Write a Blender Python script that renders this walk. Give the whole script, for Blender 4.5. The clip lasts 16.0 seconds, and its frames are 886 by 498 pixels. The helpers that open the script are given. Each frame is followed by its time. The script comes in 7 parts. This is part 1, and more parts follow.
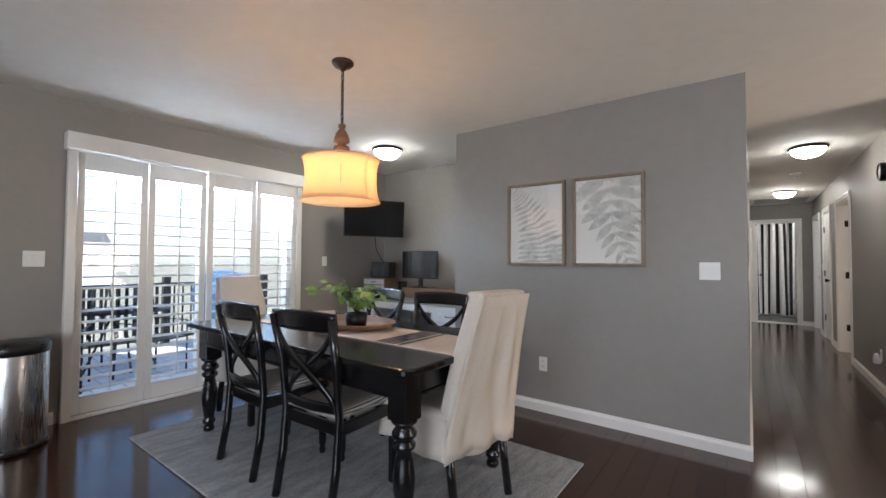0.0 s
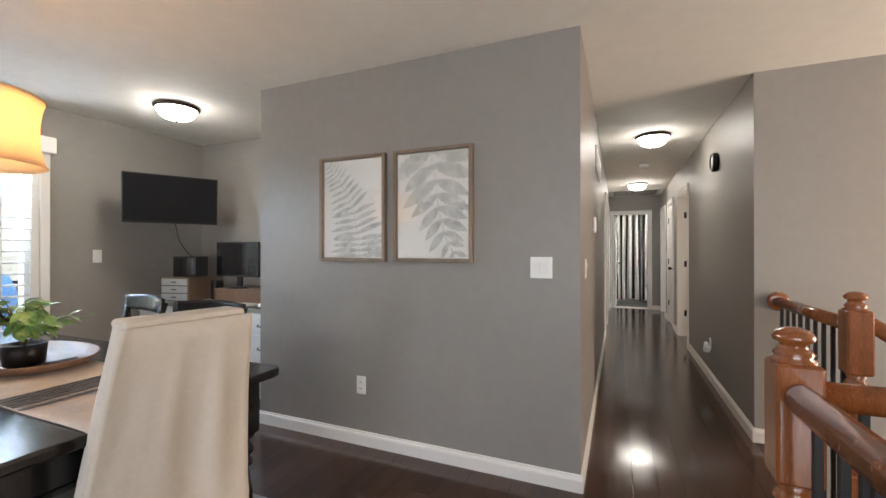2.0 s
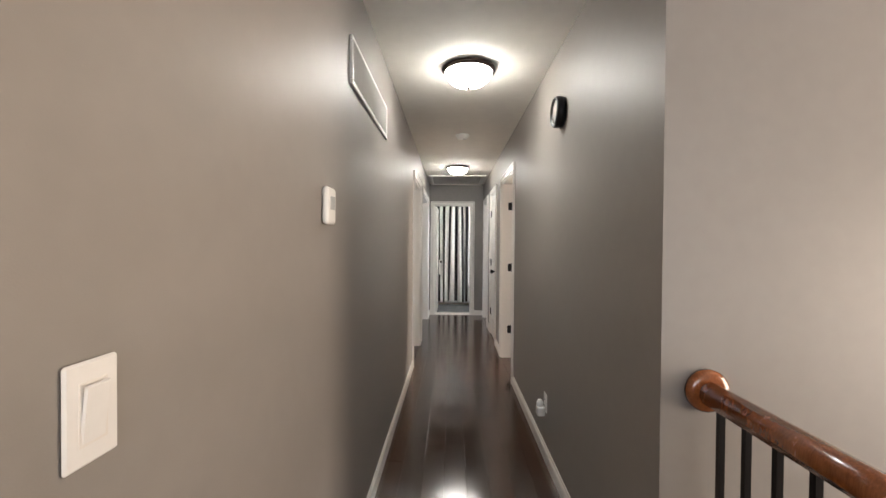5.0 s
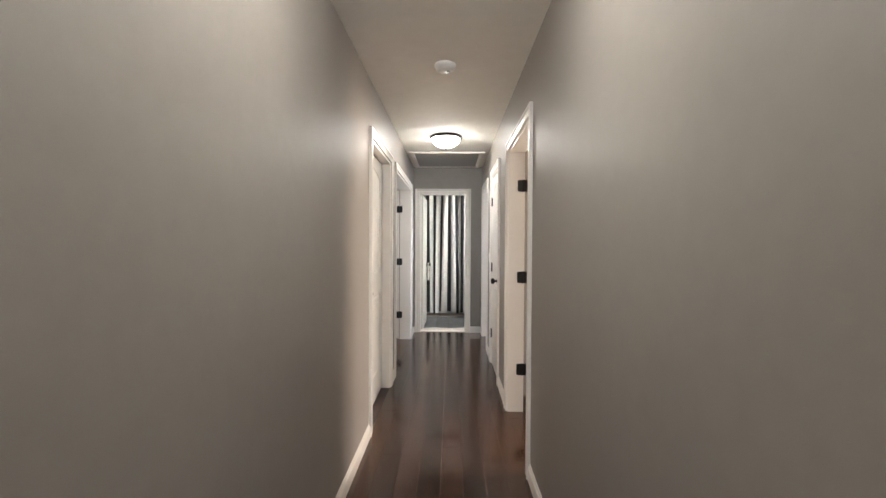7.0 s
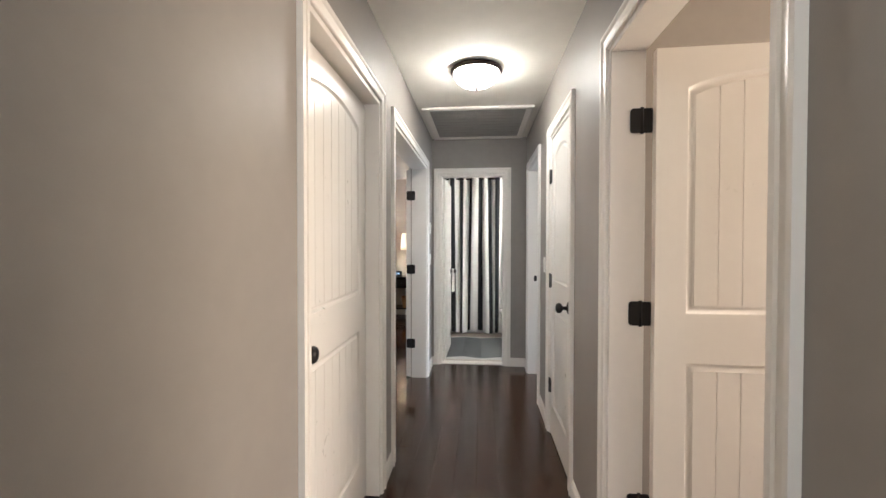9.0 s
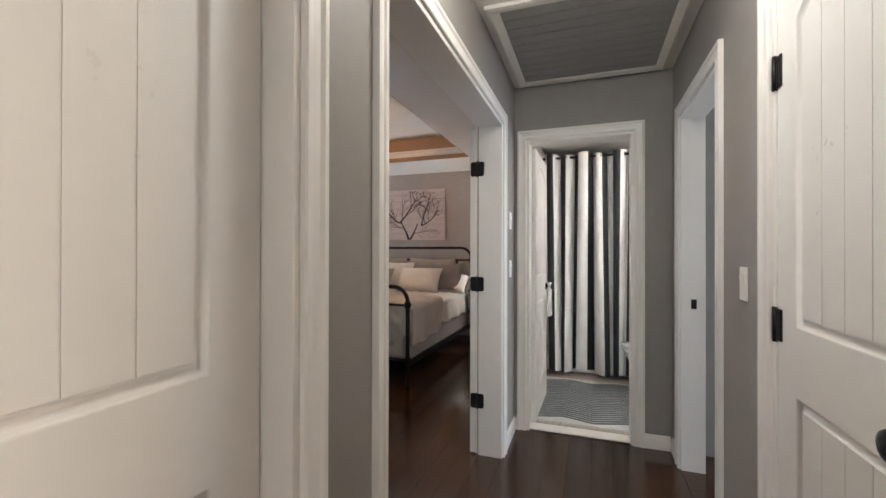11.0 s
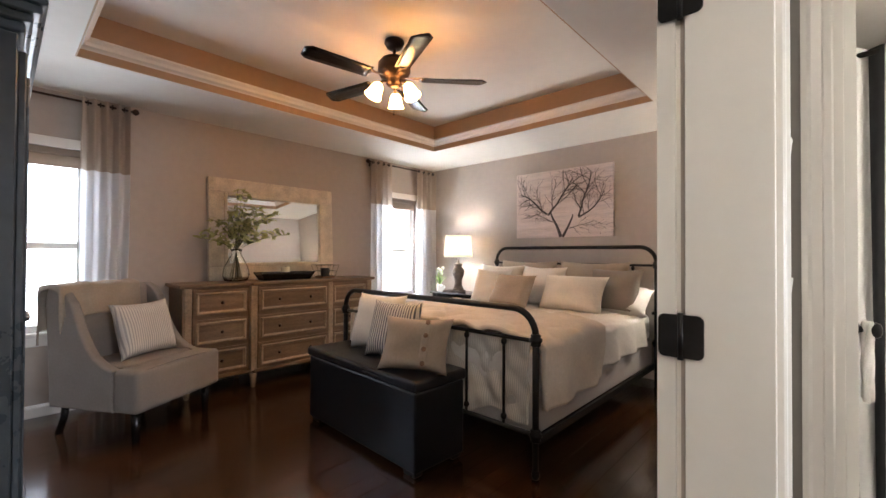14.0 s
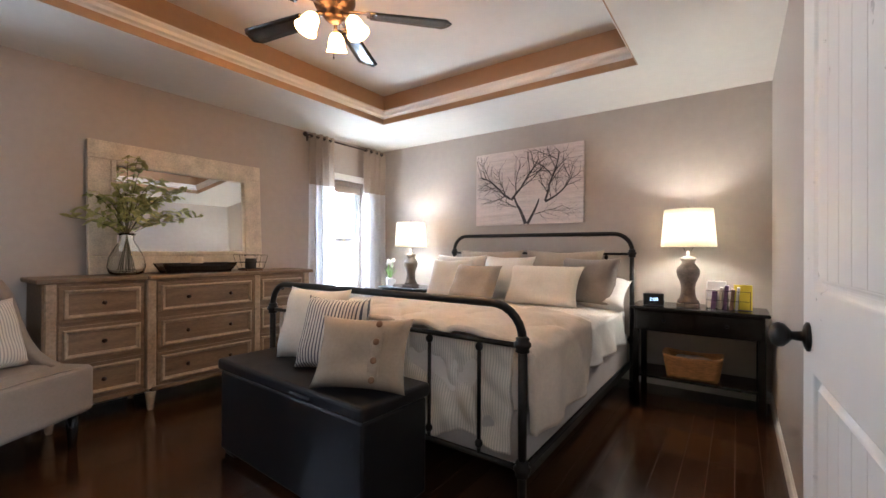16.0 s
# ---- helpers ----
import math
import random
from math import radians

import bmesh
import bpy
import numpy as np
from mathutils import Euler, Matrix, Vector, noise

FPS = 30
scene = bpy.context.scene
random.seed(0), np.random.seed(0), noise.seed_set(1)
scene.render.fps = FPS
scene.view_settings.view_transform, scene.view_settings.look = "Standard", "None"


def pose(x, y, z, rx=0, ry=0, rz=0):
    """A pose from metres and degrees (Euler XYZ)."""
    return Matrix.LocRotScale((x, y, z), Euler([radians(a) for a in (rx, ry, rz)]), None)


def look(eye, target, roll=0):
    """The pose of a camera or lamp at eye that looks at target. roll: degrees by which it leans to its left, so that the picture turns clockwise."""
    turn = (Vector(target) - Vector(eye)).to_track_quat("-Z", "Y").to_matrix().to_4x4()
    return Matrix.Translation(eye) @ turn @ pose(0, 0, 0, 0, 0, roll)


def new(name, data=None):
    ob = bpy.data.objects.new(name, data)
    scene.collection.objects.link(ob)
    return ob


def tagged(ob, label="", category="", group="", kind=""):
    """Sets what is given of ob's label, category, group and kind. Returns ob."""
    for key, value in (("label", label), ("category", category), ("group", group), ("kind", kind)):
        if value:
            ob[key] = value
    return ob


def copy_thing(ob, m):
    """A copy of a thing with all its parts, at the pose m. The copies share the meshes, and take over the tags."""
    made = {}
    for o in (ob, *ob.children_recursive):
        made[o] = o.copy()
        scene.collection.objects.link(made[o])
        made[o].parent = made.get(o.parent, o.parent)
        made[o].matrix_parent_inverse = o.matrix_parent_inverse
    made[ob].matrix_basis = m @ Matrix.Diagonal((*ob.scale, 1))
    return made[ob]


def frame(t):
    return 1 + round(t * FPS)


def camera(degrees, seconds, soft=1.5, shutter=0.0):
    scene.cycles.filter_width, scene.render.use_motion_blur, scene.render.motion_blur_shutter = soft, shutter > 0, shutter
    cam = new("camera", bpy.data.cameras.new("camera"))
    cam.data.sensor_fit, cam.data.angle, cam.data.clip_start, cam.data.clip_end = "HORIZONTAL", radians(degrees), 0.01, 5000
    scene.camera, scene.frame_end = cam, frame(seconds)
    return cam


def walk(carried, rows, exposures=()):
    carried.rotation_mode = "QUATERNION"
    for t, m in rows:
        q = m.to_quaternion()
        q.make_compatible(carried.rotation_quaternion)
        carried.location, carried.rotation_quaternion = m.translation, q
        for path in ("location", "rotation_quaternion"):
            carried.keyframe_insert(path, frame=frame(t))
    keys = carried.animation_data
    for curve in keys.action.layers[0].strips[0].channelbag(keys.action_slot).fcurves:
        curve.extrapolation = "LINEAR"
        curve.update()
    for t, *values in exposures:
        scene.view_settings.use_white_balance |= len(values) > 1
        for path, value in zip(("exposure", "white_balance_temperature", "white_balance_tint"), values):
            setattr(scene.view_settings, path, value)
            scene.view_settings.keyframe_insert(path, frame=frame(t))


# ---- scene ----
cam = camera(94.2, 16.0)
PATH = [
    (0, (0.409, 0.186, 1.216), (-0.785, 1.789, 1.273), 0.4),
    (0.5, (0.469, 0.41, 1.237), (-0.747, 1.997, 1.285), 0.3),
    (1, (0.49, 0.642, 1.243), (-0.658, 2.279, 1.28), 0.1),
    (1.5, (0.515, 0.871, 1.236), (-0.482, 2.605, 1.26), 0.0),
    (2, (0.58, 1.138, 1.253), (-0.203, 2.978, 1.259), 0.0),
    (2.5, (0.629, 1.429, 1.269), (0.079, 3.352, 1.257), 0.0),
    (3, (0.681, 1.747, 1.284), (0.33, 3.715, 1.263), 0.1),
    (3.5, (0.765, 2.1, 1.321), (0.563, 4.089, 1.293), 0.1),
    (4, (0.798, 2.469, 1.339), (0.688, 4.466, 1.311), 0.0),
    (4.2, (0.795, 2.613, 1.352), (0.713, 4.611, 1.319), -0.1),
    (6.3, (0.938, 4.295, 1.297), (0.914, 6.295, 1.276), 0.6),
    (6.5, (0.967, 4.439, 1.307), (0.93, 6.438, 1.279), 0.6),
    (7, (0.953, 4.84, 1.326), (0.913, 6.84, 1.292), 0.3),
    (7.5, (0.955, 5.224, 1.313), (0.906, 7.223, 1.282), 0.2),
    (8, (0.943, 5.646, 1.315), (0.867, 7.644, 1.287), -0.1),
    (8.2, (0.924, 5.809, 1.33), (0.839, 7.807, 1.295), 0.0),
    (10.5, (0.913, 7.618, 1.271), (0.381, 9.546, 1.266), -0.1),
    (11, (0.899, 7.938, 1.262), (0.231, 9.823, 1.269), 0.1),
    (11.5, (0.936, 8.266, 1.257), (0.109, 10.087, 1.267), -0.3),
    (12, (0.861, 8.553, 1.236), (-0.102, 10.305, 1.253), 0.2),
    (12.5, (0.8, 8.82, 1.25), (-0.299, 10.491, 1.27), 0.3),
    (13, (0.732, 9.064, 1.246), (-0.486, 10.651, 1.265), 0.3),
    (13.5, (0.611, 9.272, 1.224), (-0.698, 10.784, 1.249), 0.4),
    (14, (0.469, 9.447, 1.222), (-0.893, 10.912, 1.247), 0.3),
    (14.5, (0.332, 9.608, 1.211), (-1.04, 11.063, 1.232), 0.4),
    (15, (0.231, 9.739, 1.178), (-1.109, 11.224, 1.195), 0.3),
    (15.5, (0.124, 9.813, 1.155), (-1.141, 11.363, 1.17), 0.3),
    (16, (0.035, 9.853, 1.145), (-1.128, 11.48, 1.153), 0.3),
]
walk(cam, [(t, look(eye, target, roll)) for t, eye, target, roll in PATH],
     [(0, 1.10, 5700, 10), (2, 1.36, 6000, 10), (3, 1.50, 6100, 10), (4, 1.46, 5900, 10), (6.5, 1.78, 5850, 10), (8, 1.90, 5850, 10), (10.5, 1.45, 5650, 10), (12, 1.55, 6250, 10), (13, 1.72, 6350, 11), (14, 1.68, 6350, 12), (15, 1.72, 6000, 10), (16, 1.85, 5700, 8)])

# ---- world, sun, daylight and fill lamps ----
world = bpy.data.worlds.new("sky")
scene.world = world
world.use_nodes = True
wn = world.node_tree
sky = wn.nodes.new("ShaderNodeTexSky")
sky.sky_type, sky.sun_disc = "NISHITA", False
sky.sun_elevation, sky.sun_rotation = radians(50), radians(80)
wn.links.new(sky.outputs[0], wn.nodes["Background"].inputs[0])
wn.nodes["Background"].inputs[1].default_value = 0.15
sun = new("sun", bpy.data.lights.new("sun", "SUN"))
sun.data.energy, sun.data.angle, sun.data.color = 4.0, radians(0.5), (1, 0.95, 0.87)
sun.matrix_world = look((0, 0, 20), (-0.63 * 20, -0.11 * 20, 20 - 0.766 * 20))


def daylight(name, eye, target, w, h, watts, colour=(0.72, 0.86, 1.0)):
    lamp = new(name, bpy.data.lights.new(name, "AREA"))
    lamp.data.shape, lamp.data.size, lamp.data.size_y = "RECTANGLE", w, h
    lamp.data.energy, lamp.data.color = watts, colour
    lamp.matrix_world = look(eye, target)


daylight("daylight_patio", (-3.845, 1.96, 1.96), (-1.5, 1.96, 0.6), 1.7, 0.14, 64)
daylight("daylight_bedroom", (-3.93, 9.45, 1.25), (0, 9.45, 1.2), 0.85, 1.3, 10, (0.82, 0.90, 1.0))
daylight("daylight_bedroom_2", (-3.93, 13.17, 1.25), (0, 12.6, 1.0), 0.6, 1.2, 14, (0.82, 0.90, 1.0))
# Two fill lamps in the added, unseen windows of the south wall.
daylight("daylight_living", (0.2, -3.93, 1.3), (0.2, 0, 1.3), 2.1, 1.35, 37.5, (0.95, 0.96, 1.0))
daylight("daylight_living_2", (2.5, -3.93, 1.3), (2.5, 0, 1.3), 1.7, 1.35, 47.5, (1, 0.95, 0.88))
# Warm fill at an unseen opening, added for the stair wall's peach gradient.
daylight("daylight_foyer", (4.42, 3.4, 0.9), (0, 3.4, 0.6), 1.2, 1.4, 42, (1, 0.76, 0.55))
# Warm fill at an unseen opening, added to turn the guest jamb peach.
daylight("daylight_guest", (4.42, 7.6, 1.3), (0, 7.6, 1.2), 1.2, 1.3, 42, (1, 0.76, 0.54))
# Cool fill lamp, added to brighten the otherwise unlit store room.
daylight("daylight_store", (4.42, 10.3, 1.3), (0, 10.3, 1.2), 0.7, 1.3, 22.5, (0.9, 0.95, 1.0))


# ---- materials ----
def material(name, colour, rough=0.5, metal=0.0, vary=0.06, scale=6.0, bump=0.0, bscale=200.0, coat=0.0, trans=0.0,
             emit=0, emit_colour=None, stretch=(1, 1, 1), island=0.0, spec=0.5, translucent=0.0):
    m = bpy.data.materials.new(name)
    m.use_nodes = True
    n, k = m.node_tree.nodes, m.node_tree.links
    b = n["Principled BSDF"]
    b.inputs["Roughness"].default_value, b.inputs["Metallic"].default_value = rough, metal
    b.inputs["Coat Weight"].default_value, b.inputs["Coat Roughness"].default_value = coat, 0.12
    b.inputs["Transmission Weight"].default_value = trans
    b.inputs["Specular IOR Level"].default_value = spec
    tc, mp = n.new("ShaderNodeTexCoord"), n.new("ShaderNodeMapping")
    mp.inputs["Scale"].default_value = stretch
    k.new(tc.outputs["Object"], mp.inputs[0])
    if island:
        oi, sc_, ad = n.new("ShaderNodeObjectInfo"), n.new("ShaderNodeVectorMath"), n.new("ShaderNodeVectorMath")
        sc_.operation, ad.operation = "SCALE", "ADD"
        sc_.inputs[0].default_value = (37.0, 53.0, 71.0)
        k.new(oi.outputs["Random"], sc_.inputs[3]), k.new(tc.outputs["Object"], ad.inputs[0]), k.new(sc_.outputs[0], ad.inputs[1]), k.new(ad.outputs[0], mp.inputs[0])
    if vary > 0:
        big, small, mix = n.new("ShaderNodeTexNoise"), n.new("ShaderNodeTexNoise"), n.new("ShaderNodeMath")
        big.inputs["Scale"].default_value, small.inputs["Scale"].default_value = scale, scale * 11
        big.inputs["Detail"].default_value = small.inputs["Detail"].default_value = 4
        k.new(mp.outputs[0], big.inputs[0]), k.new(mp.outputs[0], small.inputs[0])
        mix.operation = "ADD"
        k.new(big.outputs[0], mix.inputs[0]), k.new(small.outputs[0], mix.inputs[1])
        last = mix.outputs[0]
        if island:
            info, add = n.new("ShaderNodeObjectInfo"), n.new("ShaderNodeMath")
            add.operation, add.inputs[1].default_value = "MULTIPLY_ADD", island
            k.new(info.outputs["Random"], add.inputs[0]), k.new(last, add.inputs[2])
            last = add.outputs[0]
        ramp = n.new("ShaderNodeMapRange")
        ramp.inputs[1].default_value, ramp.inputs[2].default_value = 0.6, 1.4 + island
        ramp.inputs[3].default_value, ramp.inputs[4].default_value = 1 - vary * 2, 1 + vary * 2
        k.new(last, ramp.inputs[0])
        mul = n.new("ShaderNodeVectorMath")
        mul.operation = "SCALE"
        mul.inputs[0].default_value = colour
        k.new(ramp.outputs[0], mul.inputs[3])
        k.new(mul.outputs[0], b.inputs["Base Color"])
        rr = n.new("ShaderNodeMapRange")
        rr.inputs[1].default_value, rr.inputs[2].default_value = 0.6, 1.4
        rr.inputs[3].default_value, rr.inputs[4].default_value = max(rough - min(0.06, vary), 0), min(rough + min(0.08, vary), 1)
        k.new(mix.outputs[0], rr.inputs[0]), k.new(rr.outputs[0], b.inputs["Roughness"])
    else:
        b.inputs["Base Color"].default_value = (*colour, 1)
    if bump:
        t, bm_ = n.new("ShaderNodeTexNoise"), n.new("ShaderNodeBump")
        t.inputs["Scale"].default_value, t.inputs["Detail"].default_value = bscale, 3
        bm_.inputs["Strength"].default_value, bm_.inputs["Distance"].default_value = bump, 0.002
        k.new(mp.outputs[0], t.inputs[0]), k.new(t.outputs[0], bm_.inputs["Height"]), k.new(bm_.outputs[0], b.inputs["Normal"])
    if emit:
        b.inputs["Emission Color"].default_value = (*(emit_colour or colour), 1)
        b.inputs["Emission Strength"].default_value = emit
    if translucent:
        out = n["Material Output"]
        tr, ms = n.new("ShaderNodeBsdfTranslucent"), n.new("ShaderNodeMixShader")
        tr.inputs[0].default_value = (*colour, 1)
        ms.inputs[0].default_value = translucent
        k.new(b.outputs[0], ms.inputs[1]), k.new(tr.outputs[0], ms.inputs[2]), k.new(ms.outputs[0], out.inputs[0])
    return m


def striped(name, c1, c2, pitch, axis=0, duty=0.5, rough=0.9):
    """Woven stripes across one axis of the object."""
    m = material(name, c1, rough, vary=0, bump=0.4, bscale=500)
    n, k = m.node_tree.nodes, m.node_tree.links
    tc, sep, mod, gt, mix = (n.new(x) for x in ("ShaderNodeTexCoord", "ShaderNodeSeparateXYZ", "ShaderNodeMath", "ShaderNodeMath", "ShaderNodeMix"))
    k.new(tc.outputs["Object"], sep.inputs[0])
    mod.operation, mod.inputs[1].default_value = "FLOORED_MODULO", pitch
    gt.operation, gt.inputs[1].default_value = "GREATER_THAN", pitch * duty
    k.new(sep.outputs[axis], mod.inputs[0]), k.new(mod.outputs[0], gt.inputs[0])
    mix.data_type = "RGBA"
    mix.inputs[6].default_value, mix.inputs[7].default_value = (*c1, 1), (*c2, 1)
    k.new(gt.outputs[0], mix.inputs[0]), k.new(mix.outputs[2], n["Principled BSDF"].inputs["Base Color"])
    return m


WALL = material("greige_wall_paint", (0.285, 0.262, 0.238), 0.5, vary=0.03, scale=1.5, bump=0.12, bscale=350)
BEDWALL = material("taupe_wall_paint", (0.42, 0.365, 0.32), 0.5, vary=0.03, scale=1.5, bump=0.12, bscale=350)
# Ceiling paint with dimming put into the colour, against the fan's strong glow.
CEILDIM = material("ceiling_paint_dimmed", (0.72, 0.68, 0.62), 0.8, vary=0.02, scale=1.0, bump=0.15, bscale=250)
CEIL = material("ceiling_paint", (0.86, 0.83, 0.77), 0.8, vary=0.02, scale=1.0, bump=0.15, bscale=250)
TRAYTAN = material("tray_tan_paint", (0.42, 0.27, 0.16), 0.6, vary=0.03, scale=2)
TRIM = material("white_trim_paint", (0.80, 0.77, 0.72), 0.3, vary=0.01, scale=3, bump=0.05, bscale=60)
DOORW = material("white_door_paint", (0.80, 0.78, 0.74), 0.28, vary=0.008, scale=3, bump=0.0)
WOODF = material("dark_hardwood", (0.044, 0.0175, 0.0075), 0.10, vary=0.36, scale=2.0, bump=0.10, bscale=40, stretch=(2.5, 0.6, 1), island=0.9, coat=0.2, spec=0.5)
WOODB = material("dark_hardwood_base", (0.03, 0.014, 0.01), 0.35, vary=0.1)
BLACKWOOD = material("black_painted_wood", (0.006, 0.0055, 0.006), 0.2, spec=0.4, vary=0.12, scale=8, bump=0.03, bscale=30, stretch=(1, 6, 6), coat=0.2)
BLACKMETAL = material("black_metal", (0.018, 0.017, 0.017), 0.35, 0.6, vary=0.1)
BRONZE = material("oil_rubbed_bronze", (0.05, 0.032, 0.025), 0.4, 0.7, vary=0.15)
STEEL = material("brushed_steel", (0.55, 0.55, 0.56), 0.28, 1.0, vary=0.05, scale=3, bump=0.1, bscale=120, stretch=(6, 6, 0.3))
BLACKPL = material("black_plastic", (0.012, 0.012, 0.013), 0.3, vary=0.05)
SCREEN = material("dark_screen", (0.006, 0.006, 0.007), 0.10, vary=0)
WHITEPL = material("white_plastic", (0.82, 0.81, 0.78), 0.35, vary=0.01)
CREAM = material("cream_slipcover", (0.62, 0.56, 0.48), 0.95, vary=0.03, scale=5, bump=0.25, bscale=260)
TICK = striped("ticking_stripe", (0.62, 0.57, 0.49), (0.10, 0.10, 0.11), 0.012, 0, 0.6)
TICKP = striped("pillow_stripe", (0.68, 0.63, 0.56), (0.10, 0.10, 0.12), 0.019, 0, 0.62)
COVERLET = striped("coverlet_stripe", (0.72, 0.69, 0.64), (0.56, 0.54, 0.51), 0.013, 0, 0.6)
TICKG = striped("fine_stripe", (0.66, 0.62, 0.57), (0.40, 0.38, 0.36), 0.016, 0, 0.6)
RUGM = material("braided_grey_rug", (0.33, 0.34, 0.35), 0.98, vary=0.25, scale=18, bump=1.0, bscale=90, stretch=(1, 0.25, 1))
RUNNER = material("woven_runner", (0.55, 0.47, 0.40), 0.95, vary=0.08, scale=9, bump=0.5, bscale=220)
RUNDARK = material("woven_runner_band", (0.13, 0.12, 0.12), 0.95, vary=0.3, scale=30, bump=0.5, bscale=220)
OAK = material("cherry_stained_oak", (0.25, 0.080, 0.022), 0.22, vary=0.2, scale=4, bump=0.06, bscale=40, stretch=(6, 6, 0.6), coat=0.5)
TRAYWOOD = material("turned_wood", (0.20, 0.11, 0.06), 0.5, vary=0.2, scale=6, stretch=(1, 5, 1))
WEATHER = material("weathered_wood", (0.19, 0.13, 0.085), 0.6, vary=0.25, scale=5, bump=0.3, bscale=40, stretch=(6, 0.6, 6))
WEATHLT = material("weathered_wood_edge", (0.36, 0.28, 0.20), 0.6, vary=0.2, scale=5, bump=0.3, bscale=40)
WHITEWASH = material("whitewashed_wood", (0.60, 0.53, 0.43), 0.65, vary=0.16, scale=9, bump=0.4, bscale=50)
MIRROR = material("mirror_glass", (0.86, 0.88, 0.88), 0.01, 1.0, vary=0)
GLASS = material("clear_glass", (1, 1, 1), 0.0, vary=0, trans=1.0)
GREENGL = material("green_tinted_glass", (0.955, 0.985, 0.965), 0.02, vary=0, trans=1.0)
PICGLASS = material("picture_glass", (1, 1, 1), 0.0, vary=0, trans=1.0)
PAPER = material("art_paper", (0.53, 0.50, 0.45), 0.8, vary=0.03, scale=12)
FERN = material("fern_print", (0.36, 0.34, 0.30), 0.8, vary=0.25, scale=20)
FRAMEW = material("brown_picture_frame", (0.22, 0.165, 0.115), 0.45, vary=0.15, scale=12, stretch=(1, 1, 0.2))
LEAF = material("pothos_leaf", (0.22, 0.36, 0.10), 0.35, vary=0.45, scale=30, translucent=0.2)
EUCA = material("eucalyptus_leaf", (0.42, 0.42, 0.17), 0.5, vary=0.35, scale=25, translucent=0.25)
STEM = material("stem", (0.10, 0.09, 0.04), 0.6, vary=0.2)
PETAL = material("white_petal", (0.8, 0.8, 0.76), 0.6, vary=0.04, translucent=0.2)
# Dark paint; the window's bluish reflection is lifted into its base colour.
DARKTINT = material("dark_paint_window_tint", (0.07, 0.092, 0.118), 0.30, vary=0.10, scale=2)
LEATHER = material("black_leather", (0.007, 0.008, 0.011), 0.33, vary=0.12, scale=8, bump=0.2, bscale=160, spec=0.35)
LINEN = material("grey_linen", (0.28, 0.245, 0.22), 0.95, vary=0.05, scale=6, bump=0.5, bscale=320)
LINEN2 = material("taupe_linen", (0.38, 0.315, 0.25), 0.95, vary=0.06, scale=6, bump=0.5, bscale=320)
IVORY = material("ivory_cotton", (0.72, 0.67, 0.60), 0.95, vary=0.04, scale=6, bump=0.35, bscale=300)
BOXSP = material("pale_grey_box_spring", (0.50, 0.48, 0.48), 0.95, vary=0.04, scale=6, bump=0.3, bscale=250)
SHEET = material("white_sheet", (0.80, 0.78, 0.75), 0.9, vary=0.03, scale=6, bump=0.25, bscale=200)
QUILT = material("ivory_quilt", (0.74, 0.71, 0.67), 0.95, vary=0.05, scale=5, bump=0.9, bscale=55)
COMF = material("beige_comforter", (0.60, 0.545, 0.48), 0.95, vary=0.05, scale=5, bump=0.5, bscale=120)
CURT = material("linen_curtain", (0.46, 0.38, 0.31), 0.95, vary=0.05, scale=5, bump=0.4, bscale=300, translucent=0.45)
SHEER = material("sheer_curtain", (0.80, 0.80, 0.82), 0.95, vary=0.03, scale=5, translucent=0.6)
BLACKCL = material("black_curtain_stripe", (0.022, 0.024, 0.027), 0.95, vary=0.1, scale=9, bump=0.3, bscale=300)
WHITECL = material("white_curtain_stripe", (0.74, 0.74, 0.72), 0.95, vary=0.03, scale=9, bump=0.3, bscale=300)
PORC = material("porcelain", (0.82, 0.82, 0.80), 0.12, vary=0.01, coat=0.5)
BATHFL = material("bath_tile", (0.34, 0.28, 0.23), 0.5, vary=0.12, scale=5)
BATHRUG = material("grey_woven_rug", (0.14, 0.15, 0.155), 0.95, vary=0.15, scale=12, bump=0.6, bscale=150)
BATHRUGL = material("pale_woven_rug", (0.56, 0.56, 0.54), 0.95, vary=0.1, scale=12, bump=0.6, bscale=150)
DESKTOP = material("grey_laminate", (0.26, 0.25, 0.21), 0.4, vary=0.06, scale=30)
CABW = material("white_cabinet_paint", (0.78, 0.78, 0.77), 0.35, vary=0.02)
CARD = material("brown_cardboard", (0.20, 0.12, 0.075), 0.7, vary=0.1)
SILVER = material("silver_drawer", (0.45, 0.46, 0.46), 0.4, 0.3, vary=0.05)
WICKER = material("honey_wicker", (0.42, 0.22, 0.085), 0.7, vary=0.3, scale=30, bump=1.0, bscale=120, stretch=(1, 1, 4))
LAMPB = material("grey_turned_wood", (0.17, 0.135, 0.11), 0.6, vary=0.3, scale=14, bump=0.4, bscale=60)
SHADEW = material("white_lamp_shade", (0.86, 0.80, 0.68), 0.9, vary=0.02, bump=0.3, bscale=300, translucent=0.7)
SHADEB = material("linen_drum_shade", (0.85, 0.72, 0.54), 0.9, vary=0.04, scale=12, bump=0.4, bscale=250, translucent=0.7)
BULB = material("warm_bulb", (1, 0.75, 0.45), 0.4, vary=0, emit=28, emit_colour=(1, 0.53, 0.22))
BULBN = material("soft_white_bulb", (1, 0.85, 0.65), 0.4, vary=0, emit=165, emit_colour=(1, 0.90, 0.74))
DOME = material("lit_glass_dome", (1, 0.9, 0.75), 0.3, vary=0, emit=20, emit_colour=(1, 0.91, 0.76))
FANGL = material("lit_frosted_glass", (1, 0.8, 0.5), 0.3, vary=0, emit=16, emit_colour=(1, 0.44, 0.12))
